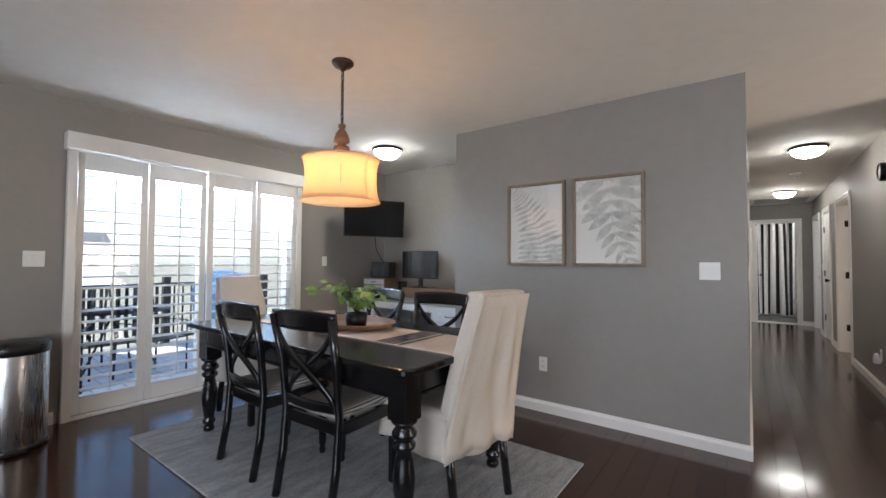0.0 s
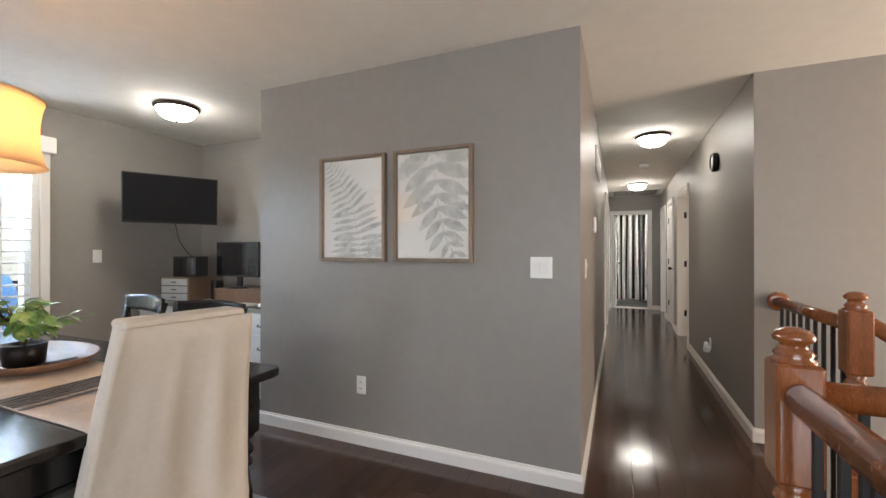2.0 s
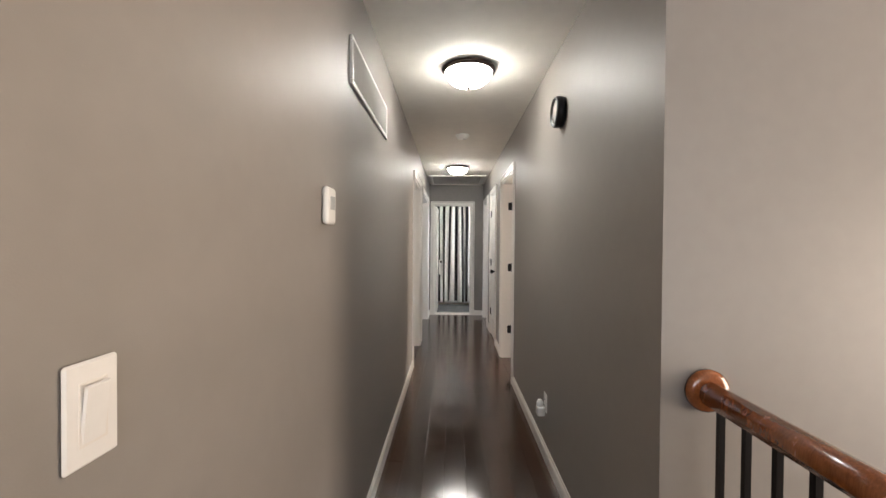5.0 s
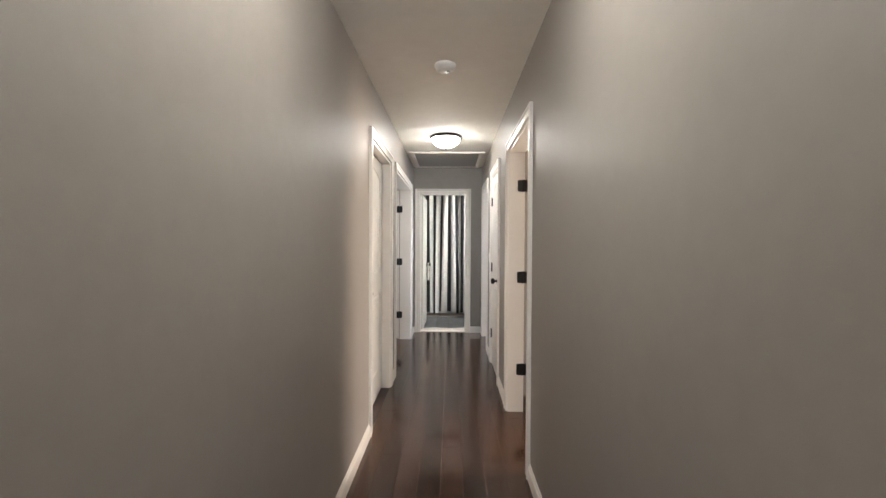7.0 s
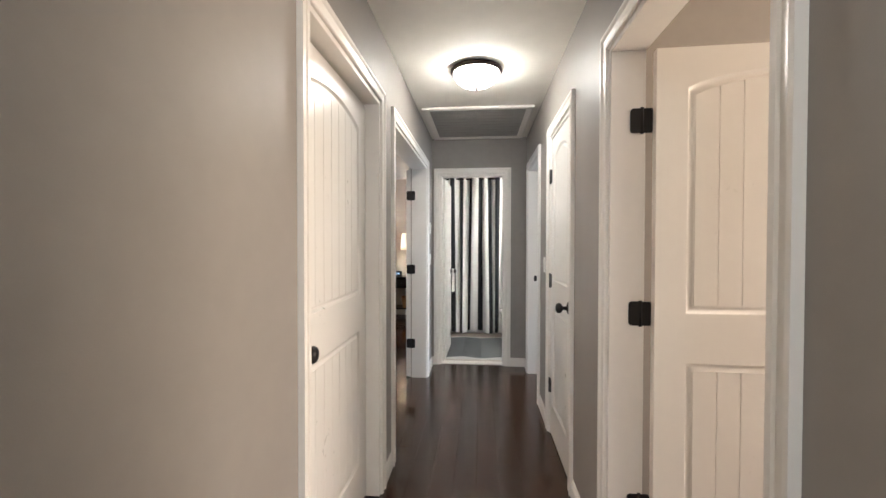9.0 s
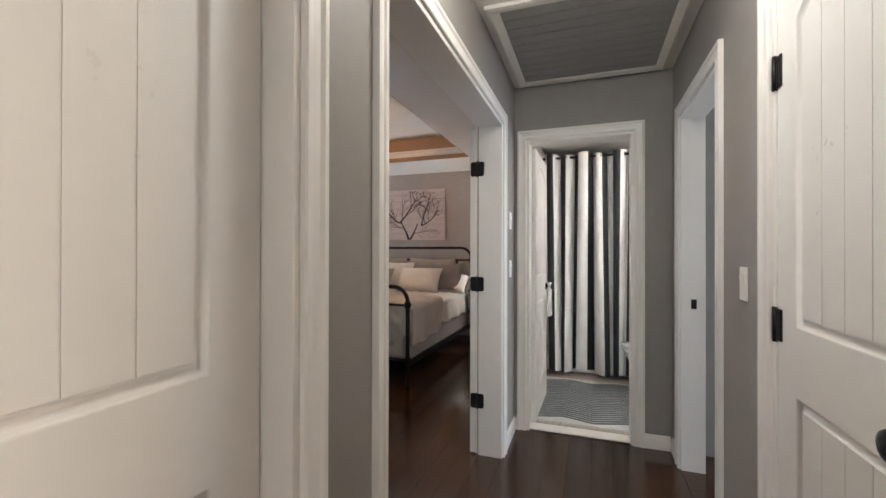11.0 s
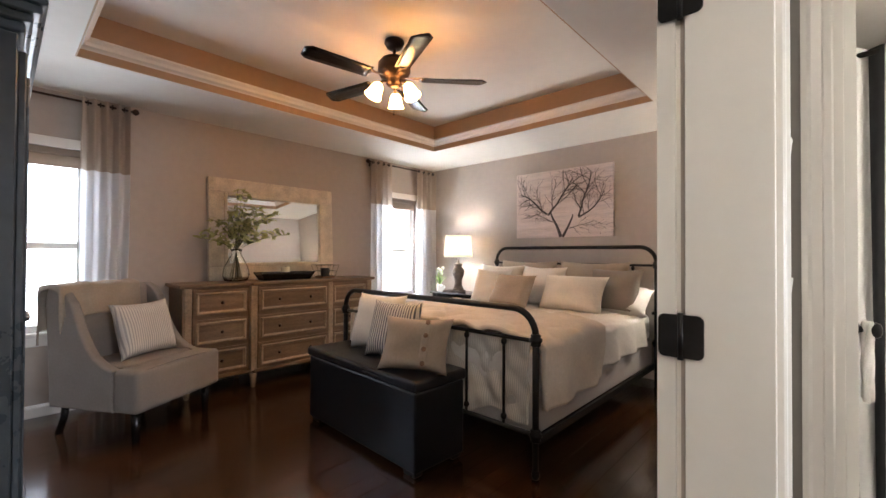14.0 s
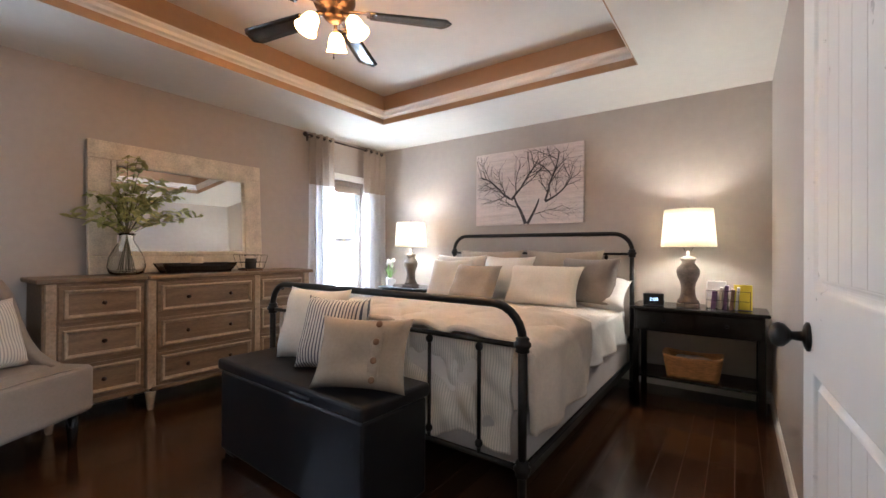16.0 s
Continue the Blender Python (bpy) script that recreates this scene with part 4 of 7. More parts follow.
def dining_table():
    x0, x1, y0, y1, zt = -2.78, -0.70, 1.44, 2.46, 0.77
    g = thing("dining_table", pose((x0 + x1) / 2, (y0 + y1) / 2, RUGZ), "worn black-painted wooden dining table with turned legs", "table")
    a, b, z = (x1 - x0) / 2, (y1 - y0) / 2, zt - RUGZ
    top = boxes((-a, -b, z - 0.034, a, b, z))
    bmesh.ops.bevel(top, geom=[e for e in top.edges if abs(e.verts[0].co.z - e.verts[1].co.z) > 0.01], offset=0.05, segments=5, affect="EDGES", profile=0.5)
    bmesh.ops.bevel(top, geom=[e for e in top.edges if abs(e.verts[0].co.z - e.verts[1].co.z) < 0.001 and max(abs(e.verts[0].co.x) / a, abs(e.verts[0].co.y) / b) > 0.9], offset=0.008, segments=2, affect="EDGES", profile=0.5)
    part("tabletop", top, BLACKWOOD, g)
    i = 0.10
    part("apron", boxes((-a + i, -b + i - 0.03, z - 0.15, a - i, -b + i - 0.008, z - 0.034), (-a + i, b - i + 0.008, z - 0.15, a - i, b - i + 0.03, z - 0.034), (-a + i - 0.03, -b + i, z - 0.15, -a + i - 0.008, b - i, z - 0.034), (a - i + 0.008, -b + i, z - 0.15, a - i + 0.03, b - i, z - 0.034), bevel=0.003), BLACKWOOD, g)
    part("apron_bead", boxes((-a + i, -b + i - 0.04, z - 0.155, a - i, -b + i - 0.03, z - 0.14), (a - i + 0.03, -b + i, z - 0.155, a - i + 0.04, b - i, z - 0.14), bevel=0.003), BLACKWOOD, g)
    for sx in (-1, 1):
        for sy in (-1, 1):
            leg = part("leg", turned_leg(), BLACKWOOD, g, m=pose(sx * (a - i - 0.02), sy * (b - i - 0.02), 0))
            part("leg_block", boxes((-0.055, -0.055, 0.505, 0.055, 0.055, z - 0.034), bevel=0.005), BLACKWOOD, leg)


dining_table()


def dining_chair(m, label):
    """Faces +y; its back stands at -y."""
    c = thing("dining_chair", m, label, "chair", "dining chairs round the table")
    for s in (-1, 1):
        part("back_leg", tube([(s * 0.20, -0.255, 0), (s * 0.20, -0.215, 0.22), (s * 0.20, -0.20, 0.45), (s * 0.205, -0.225, 0.70), (s * 0.22, -0.275, 0.93)], 0.021, 8), BLACKWOOD, c)
        part("front_leg", lathe([(0.016, 0), (0.02, 0.02), (0.015, 0.04), (0.022, 0.06), (0.026, 0.22), (0.02, 0.30), (0.028, 0.32), (0.028, 0.42)], 14), BLACKWOOD, c, m=pose(s * 0.20, 0.19, 0))
        part("side_rail", boxes((s * 0.20 - 0.012, -0.19, 0.37, s * 0.20 + 0.012, 0.19, 0.43), bevel=0.003), BLACKWOOD, c)
        part("cross_slat", sheet(10, 2, lambda u, v: Vector((s * (0.19 - 0.385 * u + 0.03 * math.sin(u * 6.28)), -0.205 - 0.06 * u - 0.02 * math.sin(u * 3.14) - s * 0.006, 0.50 + 0.36 * u + 0.042 * (v - 0.5))), 0.012), BLACKWOOD, c)
    part("seat_rail", boxes((-0.19, 0.178, 0.37, 0.19, 0.202, 0.43), bevel=0.003), BLACKWOOD, c)
    part("seat_rail", boxes((-0.19, -0.205, 0.37, 0.19, -0.185, 0.43), bevel=0.003), BLACKWOOD, c)
    part("back_rail", sheet(14, 4, lambda u, v: Vector(((u - 0.5) * 0.41, -0.212 - 0.03 * math.sin(u * math.pi), 0.475 + 0.045 * v)), 0.016), BLACKWOOD, c)
    part("crest_rail", sheet(18, 5, lambda u, v: Vector(((u - 0.5) * 0.47, -0.262 - 0.012 * v - 0.035 * math.sin(u * math.pi), 0.865 + (0.085 + 0.012 * math.sin(u * math.pi)) * v)), 0.022), BLACKWOOD, c)
    part("seat", pillow_mesh(0.42, 0.41, 0.075, 2), TICK, c, "striped ticking seat pad", m=pose(0, 0.2, 0.455, 90, 0, 0))
    return c


dc = dining_chair(pose(-1.36, 1.66, RUGZ, 0, 0, 3), "black x-back dining chair with striped ticking seat")
copy_thing(dc, pose(-1.96, 1.655, RUGZ, 0, 0, -2))
copy_thing(dc, pose(-2.16, 2.50, RUGZ, 0, 0, 172))
copy_thing(dc, pose(-1.46, 2.46, RUGZ, 0, 0, 188))


def slip_chair(m, label):
    """Faces +y: a parsons chair under a loose cover."""
    c = thing("slipcovered_chair", m, label, "chair", "slipcovered chairs at the table ends")

    def skirt(u, v):
        a = u * 4
        k, f = int(a) % 4, a - int(a)
        w, d0, d1 = 0.235, -0.24, 0.26
        cs = [(-w, d0), (w, d0), (w, d1), (-w, d1), (-w, d0)]
        x, y = cs[k][0] * (1 - f) + cs[k + 1][0] * f, cs[k][1] * (1 - f) + cs[k + 1][1] * f
        fl = 1 + 0.05 * (1 - v) + 0.018 * math.sin(u * 61) * (1 - v)
        return Vector((x * fl, y * fl, 0.27 + 0.20 * v + 0.012 * math.sin(u * 40) * (1 - v)))
    part("skirt", sheet(80, 6, skirt, 0.004), CREAM, c)
    part("seat", boxes((-0.235, -0.24, 0.42, 0.235, 0.26, 0.50), bevel=0.03, seg=4), CREAM, c)

    def back(u, v):
        a = 2 * math.pi * u
        wx, wy = 0.235 * (1 - 0.32 * v ** 0.8), 0.055
        x = wx * math.copysign(abs(math.cos(a)) ** 0.35, math.cos(a))
        y = wy * math.copysign(abs(math.sin(a)) ** 0.6, math.sin(a))
        fold = 0.02 * noise.noise((x * 9, v * 2.2, 3.0)) + 0.006 * math.sin(x * 60 + 5 * v) * (1 - v)
        return Vector((x, y - 0.20 - 0.15 * v ** 1.2 + fold, 0.40 + 0.655 * v))
    part("back", sheet(56, 16, back), CREAM, c)
    part("back_top", boxes((-0.158, -0.40, 1.035, 0.158, -0.30, 1.062), bevel=0.013, seg=3), CREAM, c)
    part("back_drape", sheet(24, 14, lambda u, v: Vector(((u - 0.5) * 0.50 * (1 - 0.32 * max(0.0, (0.755 * v - 0.11) / 0.655) ** 0.8), -0.268 - 0.15 * max(0.0, (0.755 * v - 0.11) / 0.655) ** 1.2 - 0.012 * math.sin(u * 17 + v * 2) * (1 - v) - 0.035 * max(0, noise.noise((u * 6, v * 1.4, 2.0))) * (1 - v * 0.6), 0.29 + 0.755 * v + 0.01 * math.sin(u * 21) * (1 - v))), 0.004), CREAM, c)
    for sx in (-1, 1):
        part("front_leg", boxes((sx * 0.19 - 0.02, 0.20, 0, sx * 0.19 + 0.02, 0.24, 0.43), bevel=0.004), BLACKWOOD, c)
        part("back_leg", tube([(sx * 0.19, -0.27, 0), (sx * 0.19, -0.20, 0.43)], 0.021, 8), BLACKWOOD, c)
    return c


sc = slip_chair(pose(-0.91, 2.0, RUGZ, 0, 0, 79), "cream linen slipcovered parsons chair at the table end")
copy_thing(sc, pose(-2.72, 1.97, RUGZ, 0, 0, -90))

ZT = 0.772
rn = thing("table_runner", pose(-1.74, 1.98, ZT), "cream woven runner with black bands on the table", "table runner")


def runner_at(u, v):
    x = -0.75 + 1.99 * u
    z = 0.003
    if x > 1.035:
        z, x = 0.003 - (x - 1.035) * 1.0, 1.047
    return Vector((x, (v - 0.5) * 0.42, z + 0.002 * noise.noise((x * 6, v * 3, 0))))


part("cloth", sheet(80, 12, runner_at, 0.003), RUNNER, rn)
for x in (0.10, 0.13, 0.52, 0.55, 0.578, 0.606, 0.634, 0.68):
    part("woven_band", boxes((x, -0.21, 0.006, x + 0.015, 0.21, 0.0085)), RUNDARK, rn, "black woven band")
part("woven_band", boxes((1.048, -0.21, -0.16, 1.0515, 0.21, -0.06)), RUNDARK, rn, "black woven band")

tr = thing("serving_tray", pose(-1.72, 2.04, ZT + 0.006), "round dark wooden tray on the table", "tray")
part("tray", lathe([(0.0, 0.0), (0.20, 0.0), (0.25, 0.012), (0.29, 0.04), (0.298, 0.042), (0.30, 0.036), (0.26, 0.008), (0.21, -0.004), (0, -0.004)][::-1], 36, matrix=Matrix.Diagonal((1.1, 0.75, 1, 1))), TRAYWOOD, tr)


def leaf_mesh(l, w, mat, bend=0.25, n=5):
    bm = bmesh.new()
    rows = []
    for i in range(n + 1):
        f = i / n
        ww = w * math.sin(math.pi * min(1, f * 0.93 + 0.05)) ** 0.8
        z = -bend * l * f * f
        rows.append([bm.verts.new((-ww / 2, l * f, z + 0.12 * ww)), bm.verts.new((0, l * f, z)), bm.verts.new((ww / 2, l * f, z + 0.12 * ww))])
    for a, b in zip(rows, rows[1:]):
        for j in (0, 1):
            bm.faces.new((a[j], a[j + 1], b[j + 1], b[j])).smooth = True
    return meshed("leaf", bm, mat)


def potted_plant():
    g = thing("potted_plant", pose(-1.66, 2.02, ZT + 0.008), "green variegated pothos in a dark pot", "plant")
    part("pot", lathe([(0.05, 0), (0.065, 0.01), (0.072, 0.09), (0.068, 0.092), (0.06, 0.08), (0, 0.078)], 24), BLACKMETAL, g, "dark metal pot")
    r = random.Random(5)
    big, sml = leaf_mesh(0.075, 0.046, LEAF), leaf_mesh(0.055, 0.034, LEAF)
    for i in range(15):
        a = r.uniform(0, 6.28)
        L = r.uniform(0.07, 0.26)
        up = r.uniform(0.08, 0.22)
        pts = [(L * f * math.cos(a), L * f * math.sin(a), 0.08 + up * math.sin(f * 2.2)) for f in (0, 0.25, 0.5, 0.75, 1.0)]
        st = part("stem", tube(pts, 0.0022, 5), STEM, g)
        for p in pts[1:]:
            for q in range(2):
                part("leaf", r.choice((big, sml)), None, st, m=pose(p[0], p[1], p[2], r.uniform(-35, 45), r.uniform(-30, 30), math.degrees(a) - 90 + r.uniform(-80, 80)))


potted_plant()
bk = thing("small_sign", pose(-1.86, 1.90, ZT + 0.008, 0, 0, 52), "cream block sign with faint writing on tray", "sign")
part("block", boxes((-0.085, -0.012, 0, 0.085, 0.012, 0.10), bevel=0.003), IVORY, bk, m=pose(0, 0, 0, -18, 0, 0))
for i in range(4):
    part("writing", boxes((-0.06, -0.0135, 0.022 + i * 0.018, 0.06 - 0.012 * (i % 2), -0.012, 0.026 + i * 0.018)), LINEN, bk, m=pose(0, 0, 0, -18, 0, 0))

can = thing("trash_can", pose(-3.40, 0.68, 0), "brushed steel step trash can with black lid", "trash can")
part("body", lathe([(0.165, 0.03), (0.17, 0.04), (0.17, 0.60), (0.168, 0.605), (0, 0.605)], 40), STEEL, can)
part("base", lathe([(0.172, 0), (0.178, 0.01), (0.174, 0.04), (0, 0.04)], 40), BLACKPL, can, "black plastic base")
part("lid", lathe([(0.176, 0.605), (0.178, 0.65), (0.165, 0.672), (0.08, 0.685), (0, 0.687)], 40), BLACKPL, can, "black plastic lid")
part("pedal", boxes((0.15, -0.05, 0.012, 0.21, 0.05, 0.025), bevel=0.005), BLACKPL, can)


# ---- pictures on the dining wall ----
def frond(bm, stem, n, spread, l0, l1, y, flip=0.0):
    """Leaflets along a bent stem, flat on the paper."""
    pts = [Vector(p) for p in stem]
    lift = [0]

    def at(f):
        k = min(int(f * (len(pts) - 1)), len(pts) - 2)
        g = f * (len(pts) - 1) - k
        return pts[k].lerp(pts[k + 1], g), (pts[k + 1] - pts[k]).normalized()
    for i in range(n):
        f = (i + 0.5) / n
        p, d = at(f)
        for s in (-1, 1):
            L = (l0 + (l1 - l0) * f) * (0.9 + 0.2 * random.random())
            a = s * (spread - 0.35 * f)
            dx, dz = d.x * math.cos(a) - d.y * math.sin(a), d.x * math.sin(a) + d.y * math.cos(a)
            side, m = [], 17
            lift[0] += 1
            y_ = y - 0.00022 * lift[0]
            for k in range(m + 1):
                g = k / m
                w = L * (1.3 / n) * math.sin(math.pi * min(1, g * 0.9 + 0.08)) * (1 + 0.42 * (k % 2))
                c = Vector((p.x + dx * L * g, p.y + dz * L * g - 0.10 * L * g * g))
                side.append((bm.verts.new((c.x - dz * w, y_, c.y + dx * w)), bm.verts.new((c.x + dz * w, y_, c.y - dx * w))))
            for q, r in zip(side, side[1:]):
                bm.faces.new((q[0], q[1], r[1], r[0]))
    for a, b in zip(pts, pts[1:]):
        n_ = Vector((-(b - a).y, (b - a).x)).normalized() * 0.0022
        bm.faces.new([bm.verts.new((v.x, y - 0.0078, v.y)) for v in (a - n_, a + n_, b + n_, b - n_)])


def fern_picture(m, w, h, stem, n, spread, l0, l1, label):
    g = thing("framed_picture", m, label, "picture", "fern pictures on the dining wall")
    t = 0.022
    part("frame", boxes((-w / 2, -0.04, 0, -w / 2 + t, 0, h), (w / 2 - t, -0.04, 0, w / 2, 0, h), (-w / 2 + t, -0.04, 0, w / 2 - t, 0, t), (-w / 2 + t, -0.04, h - t, w / 2 - t, 0, h), bevel=0.003), FRAMEW, g, "brown wooden frame")
    part("paper", boxes((-w / 2 + t, -0.008, t, w / 2 - t, -0.003, h - t)), PAPER, g)
    bm = bmesh.new()
    frond(bm, stem, n, spread, l0, l1, -0.0105)
    cut = [((-w / 2 + t + 0.004, 0, 0), (-1, 0, 0)), ((w / 2 - t - 0.004, 0, 0), (1, 0, 0)), ((0, 0, t + 0.004), (0, 0, -1)), ((0, 0, h - t - 0.004), (0, 0, 1))]
    for co, no in cut:
        bmesh.ops.bisect_plane(bm, geom=bm.verts[:] + bm.edges[:] + bm.faces[:], plane_co=co, plane_no=no, clear_outer=True)
    part("fern_print", bm, FERN, g, "pale grey fern print")
    p = part("glass", boxes((-w / 2 + t, -0.028, t, w / 2 - t, -0.025, h - t)), PICGLASS, g)
    p.visible_shadow = False
    return g


fern_picture(pose(-1.005, 3.38, 1.182), 0.505, 0.68, [(0.06, -0.02), (0.05, 0.15), (0.0, 0.35), (-0.10, 0.52), (-0.19, 0.63)], 19, 1.5, 0.26, 0.05, "pale fern print in a brown wooden frame")
fern_picture(pose(-0.437, 3.38, 1.182), 0.515, 0.68, [(-0.02, 0.72), (0.02, 0.50), (0.04, 0.32), (0.08, 0.16), (0.15, 0.03)], 9, 1.25, 0.30, 0.07, "large fern print in a brown wooden frame")


# ---- switches and small wall fixtures ----
def wall_plate(name, m, gangs, label, category, holes=False):
    """Lies on a wall that faces -y; its middle at the pose's place."""
    w = 0.07 + 0.046 * (gangs - 1)
    g = thing(name, m, label, category)
    part("plate", boxes((-w / 2, -0.006, -0.0575, w / 2, 0, 0.0575), bevel=0.003), WHITEPL, g)
    for i in range(gangs):
        x = (i - (gangs - 1) / 2) * 0.046
        if holes:
            for z in (-0.02, 0.02):
                s = part("socket", boxes((-0.017, -0.009, -0.014, 0.017, -0.005, 0.014), bevel=0.003), WHITEPL, g, m=pose(x, 0, z))
                part("slot", boxes((-0.008, -0.0098, -0.005, -0.005, -0.0088, 0.006), (0.005, -0.0098, -0.005, 0.008, -0.0088, 0.006)), BLACKPL, s)
        else:
            part("rocker", boxes((-0.0165, -0.009, -0.033, 0.0165, -0.005, 0.033), bevel=0.002), WHITEPL, g, m=pose(x, -0.001, 0, 6, 0, 0))
            part("rocker_gap", boxes((-0.0185, -0.0066, -0.035, 0.0185, -0.0058, 0.035)), TRIM, g, m=pose(x, 0, 0))
    return g


wall_plate("light_switch", pose(0.20, 3.379, 1.16), 2, "white double light switch on the dining wall", "switch")
wall_plate("light_switch", pose(0.401, 3.695, 1.145, 0, 0, 90), 1, "white light switch at the hall corner", "switch")
wall_plate("light_switch", pose(-3.699, 0.80, 1.21, 0, 0, 90), 2, "white double light switch beside patio door", "switch")
wall_plate("light_switch", pose(-3.699, 3.31, 1.20, 0, 0, 90), 1, "white light switch near the desk", "switch")
wall_plate("light_switch", pose(1.399, 9.60, 1.15, 0, 0, -90), 1, "white light switch beside the closet door", "switch")
wall_plate("light_switch", pose(0.401, 10.68, 1.14, 0, 0, 90), 1, "white light switch near the bathroom door", "switch")
wall_plate("light_switch", pose(0.401, 10.68, 1.46, 0, 0, 90), 1, "white wall control near the bathroom door", "switch")
wall_plate("wall_outlet", pose(-0.945, 3.379, 0.385), 1, "white wall outlet on the dining wall", "outlet", True)
wall_plate("wall_outlet", pose(1.399, 5.80, 0.35, 0, 0, -90), 1, "white wall outlet in the hall", "outlet", True)
wall_plate("wall_outlet", pose(-2.95, 4.319, 1.06), 1, "white wall outlet above the desk", "outlet", True)
af = thing("plug_in_freshener", pose(1.39, 5.80, 0.30, 0, 0, -90), "white plug-in air freshener in the hall outlet", "air freshener")
part("body", boxes((-0.03, -0.05, -0.03, 0.03, 0, 0.03), bevel=0.012, seg=3), WHITEPL, af)
part("cap", lathe([(0.02, 0), (0.022, 0.02), (0.012, 0.04), (0, 0.042)], 16), WHITEPL, af, m=pose(0, -0.028, 0.028))
th = thing("thermostat", pose(0.401, 4.56, 1.45, 0, 0, 90), "white rounded thermostat on the hall wall", "thermostat")
part("body", boxes((-0.045, -0.022, -0.06, 0.045, 0, 0.06), bevel=0.012, seg=3), WHITEPL, th)
part("display", boxes((-0.022, -0.0235, -0.012, 0.022, -0.0215, 0.03), bevel=0.002), SILVER, th, "grey display")
ck = thing("wall_clock", pose(1.399, 5.49, 2.043, 0, 0, -90), "round black clock on the hall wall", "clock")
part("rim", lathe([(0.08, 0), (0.085, 0.018), (0.082, 0.042), (0.072, 0.05), (0.067, 0.036), (0, 0.036)], 32), BLACKMETAL, ck, m=pose(0, 0, 0, 90, 0, 0))
part("face", lathe([(0.066, 0.0375), (0, 0.038)], 32), PAPER, ck, "pale clock face", m=pose(0, 0, 0, 90, 0, 0))
vt = thing("return_vent", pose(0.401, 5.30, 1.955, 0, 0, 90), "white louvred air vent high on the wall", "vent")
part("frame", boxes((-0.44, -0.012, 0, 0.44, 0, 0.022), (-0.44, -0.012, 0.173, 0.44, 0, 0.195), (-0.44, -0.012, 0.022, -0.415, 0, 0.173), (0.415, -0.012, 0.022, 0.44, 0, 0.173), bevel=0.003), WHITEPL, vt)
part("backing", boxes((-0.415, -0.003, 0.022, 0.415, -0.001, 0.173)), BLACKPL, vt, "dark backing")
for i in range(10):
    part("slat", boxes((-0.415, -0.008, -0.001, 0.415, 0.008, 0.001)), WHITEPL, vt, m=pose(0, -0.008, 0.030 + i * 0.0150, -50, 0, 0))

# ---- office corner ----
dk = thing("built_in_desk", pose(-2.76, 3.98, 0), "white built-in desk with a grey laminate top", "desk")
part("desktop", boxes((-0.94, -0.34, 0.735, 0.94, 0.34, 0.77), bevel=0.004), DESKTOP, dk, "grey laminate top")
part("apron", boxes((-0.94, -0.325, 0.66, 0.94, -0.31, 0.735)), CABW, dk)
for x0 in (0.42, -0.93):
    cab = part("drawer_unit", boxes((x0, -0.31, 0.09, x0 + 0.51, 0.33, 0.735), (x0, -0.26, 0, x0 + 0.51, 0.33, 0.09)), CABW, dk)
    for z0, z1 in ((0.57, 0.71), (0.35, 0.555), (0.11, 0.335)):
        dr = part("drawer", boxes((x0 + 0.015, -0.33, z0, x0 + 0.495, -0.311, z1), bevel=0.004), CABW, dk)
        part("handle", tube([(x0 + 0.205, -0.33, (z0 + z1) / 2), (x0 + 0.215, -0.352, (z0 + z1) / 2 - 0.006), (x0 + 0.255, -0.356, (z0 + z1) / 2 - 0.01), (x0 + 0.295, -0.352, (z0 + z1) / 2 - 0.006), (x0 + 0.305, -0.33, (z0 + z1) / 2)], 0.005, 6), BLACKMETAL, dr, "black pull handle")
rs = solid("desk_riser", boxes((-3.0, 3.92, 0.771, -2.05, 4.25, 0.785), (-3.0, 3.92, 0.785, -2.98, 4.25, 0.87), (-2.07, 3.92, 0.785, -2.05, 4.25, 0.87), (-3.0, 3.925, 0.785, -2.05, 3.94, 0.87), (-3.0, 3.92, 0.87, -2.05, 4.25, 0.888), bevel=0.002), CARD, "brown wooden monitor riser on the desk", "shelf")
mo = thing("computer_monitor", pose(-2.80, 4.02, 0.888, 0, 0, 4), "black computer monitor on the desk riser", "monitor")
part("bezel", boxes((-0.26, -0.012, 0.11, 0.26, 0.02, 0.445), bevel=0.006), BLACKPL, mo)
part("screen", boxes((-0.248, -0.0135, 0.128, 0.248, -0.0115, 0.435)), SCREEN, mo, "dark screen")
part("neck", boxes((-0.03, 0.015, 0.01, 0.03, 0.04, 0.2), bevel=0.005), BLACKPL, mo)
part("foot", lathe([(0.11, 0), (0.11, 0.008), (0.03, 0.016), (0, 0.016)], 28, matrix=Matrix.Diagonal((1.1, 0.75, 1, 1))), BLACKPL, mo)
fd = thing("file_drawers", pose(-3.30, 3.86, 0.77, 0, 0, 12), "small stack of silver paper drawers on the desk", "drawers")
part("case", boxes((-0.15, -0.14, 0, 0.15, 0.15, 0.225), bevel=0.004), CARD, fd)
for i in range(3):
    d_ = part("drawer", boxes((-0.14, -0.152, 0.012 + i * 0.071, 0.14, -0.14, 0.072 + i * 0.071), bevel=0.003), SILVER, fd, "silver drawer front")
    part("pull", boxes((-0.03, -0.158, 0.036 + i * 0.071, 0.03, -0.152, 0.046 + i * 0.071), bevel=0.002), BLACKPL, d_)
sp = thing("black_box", pose(-3.27, 3.88, 0.995, 0, 0, 14), "black electronics box on the paper drawers", "box")
part("case", boxes((-0.13, -0.08, 0, 0.13, 0.08, 0.20), bevel=0.008), BLACKPL, sp)
part("front", boxes((-0.12, -0.083, 0.012, 0.12, -0.079, 0.188), bevel=0.002), SCREEN, sp)
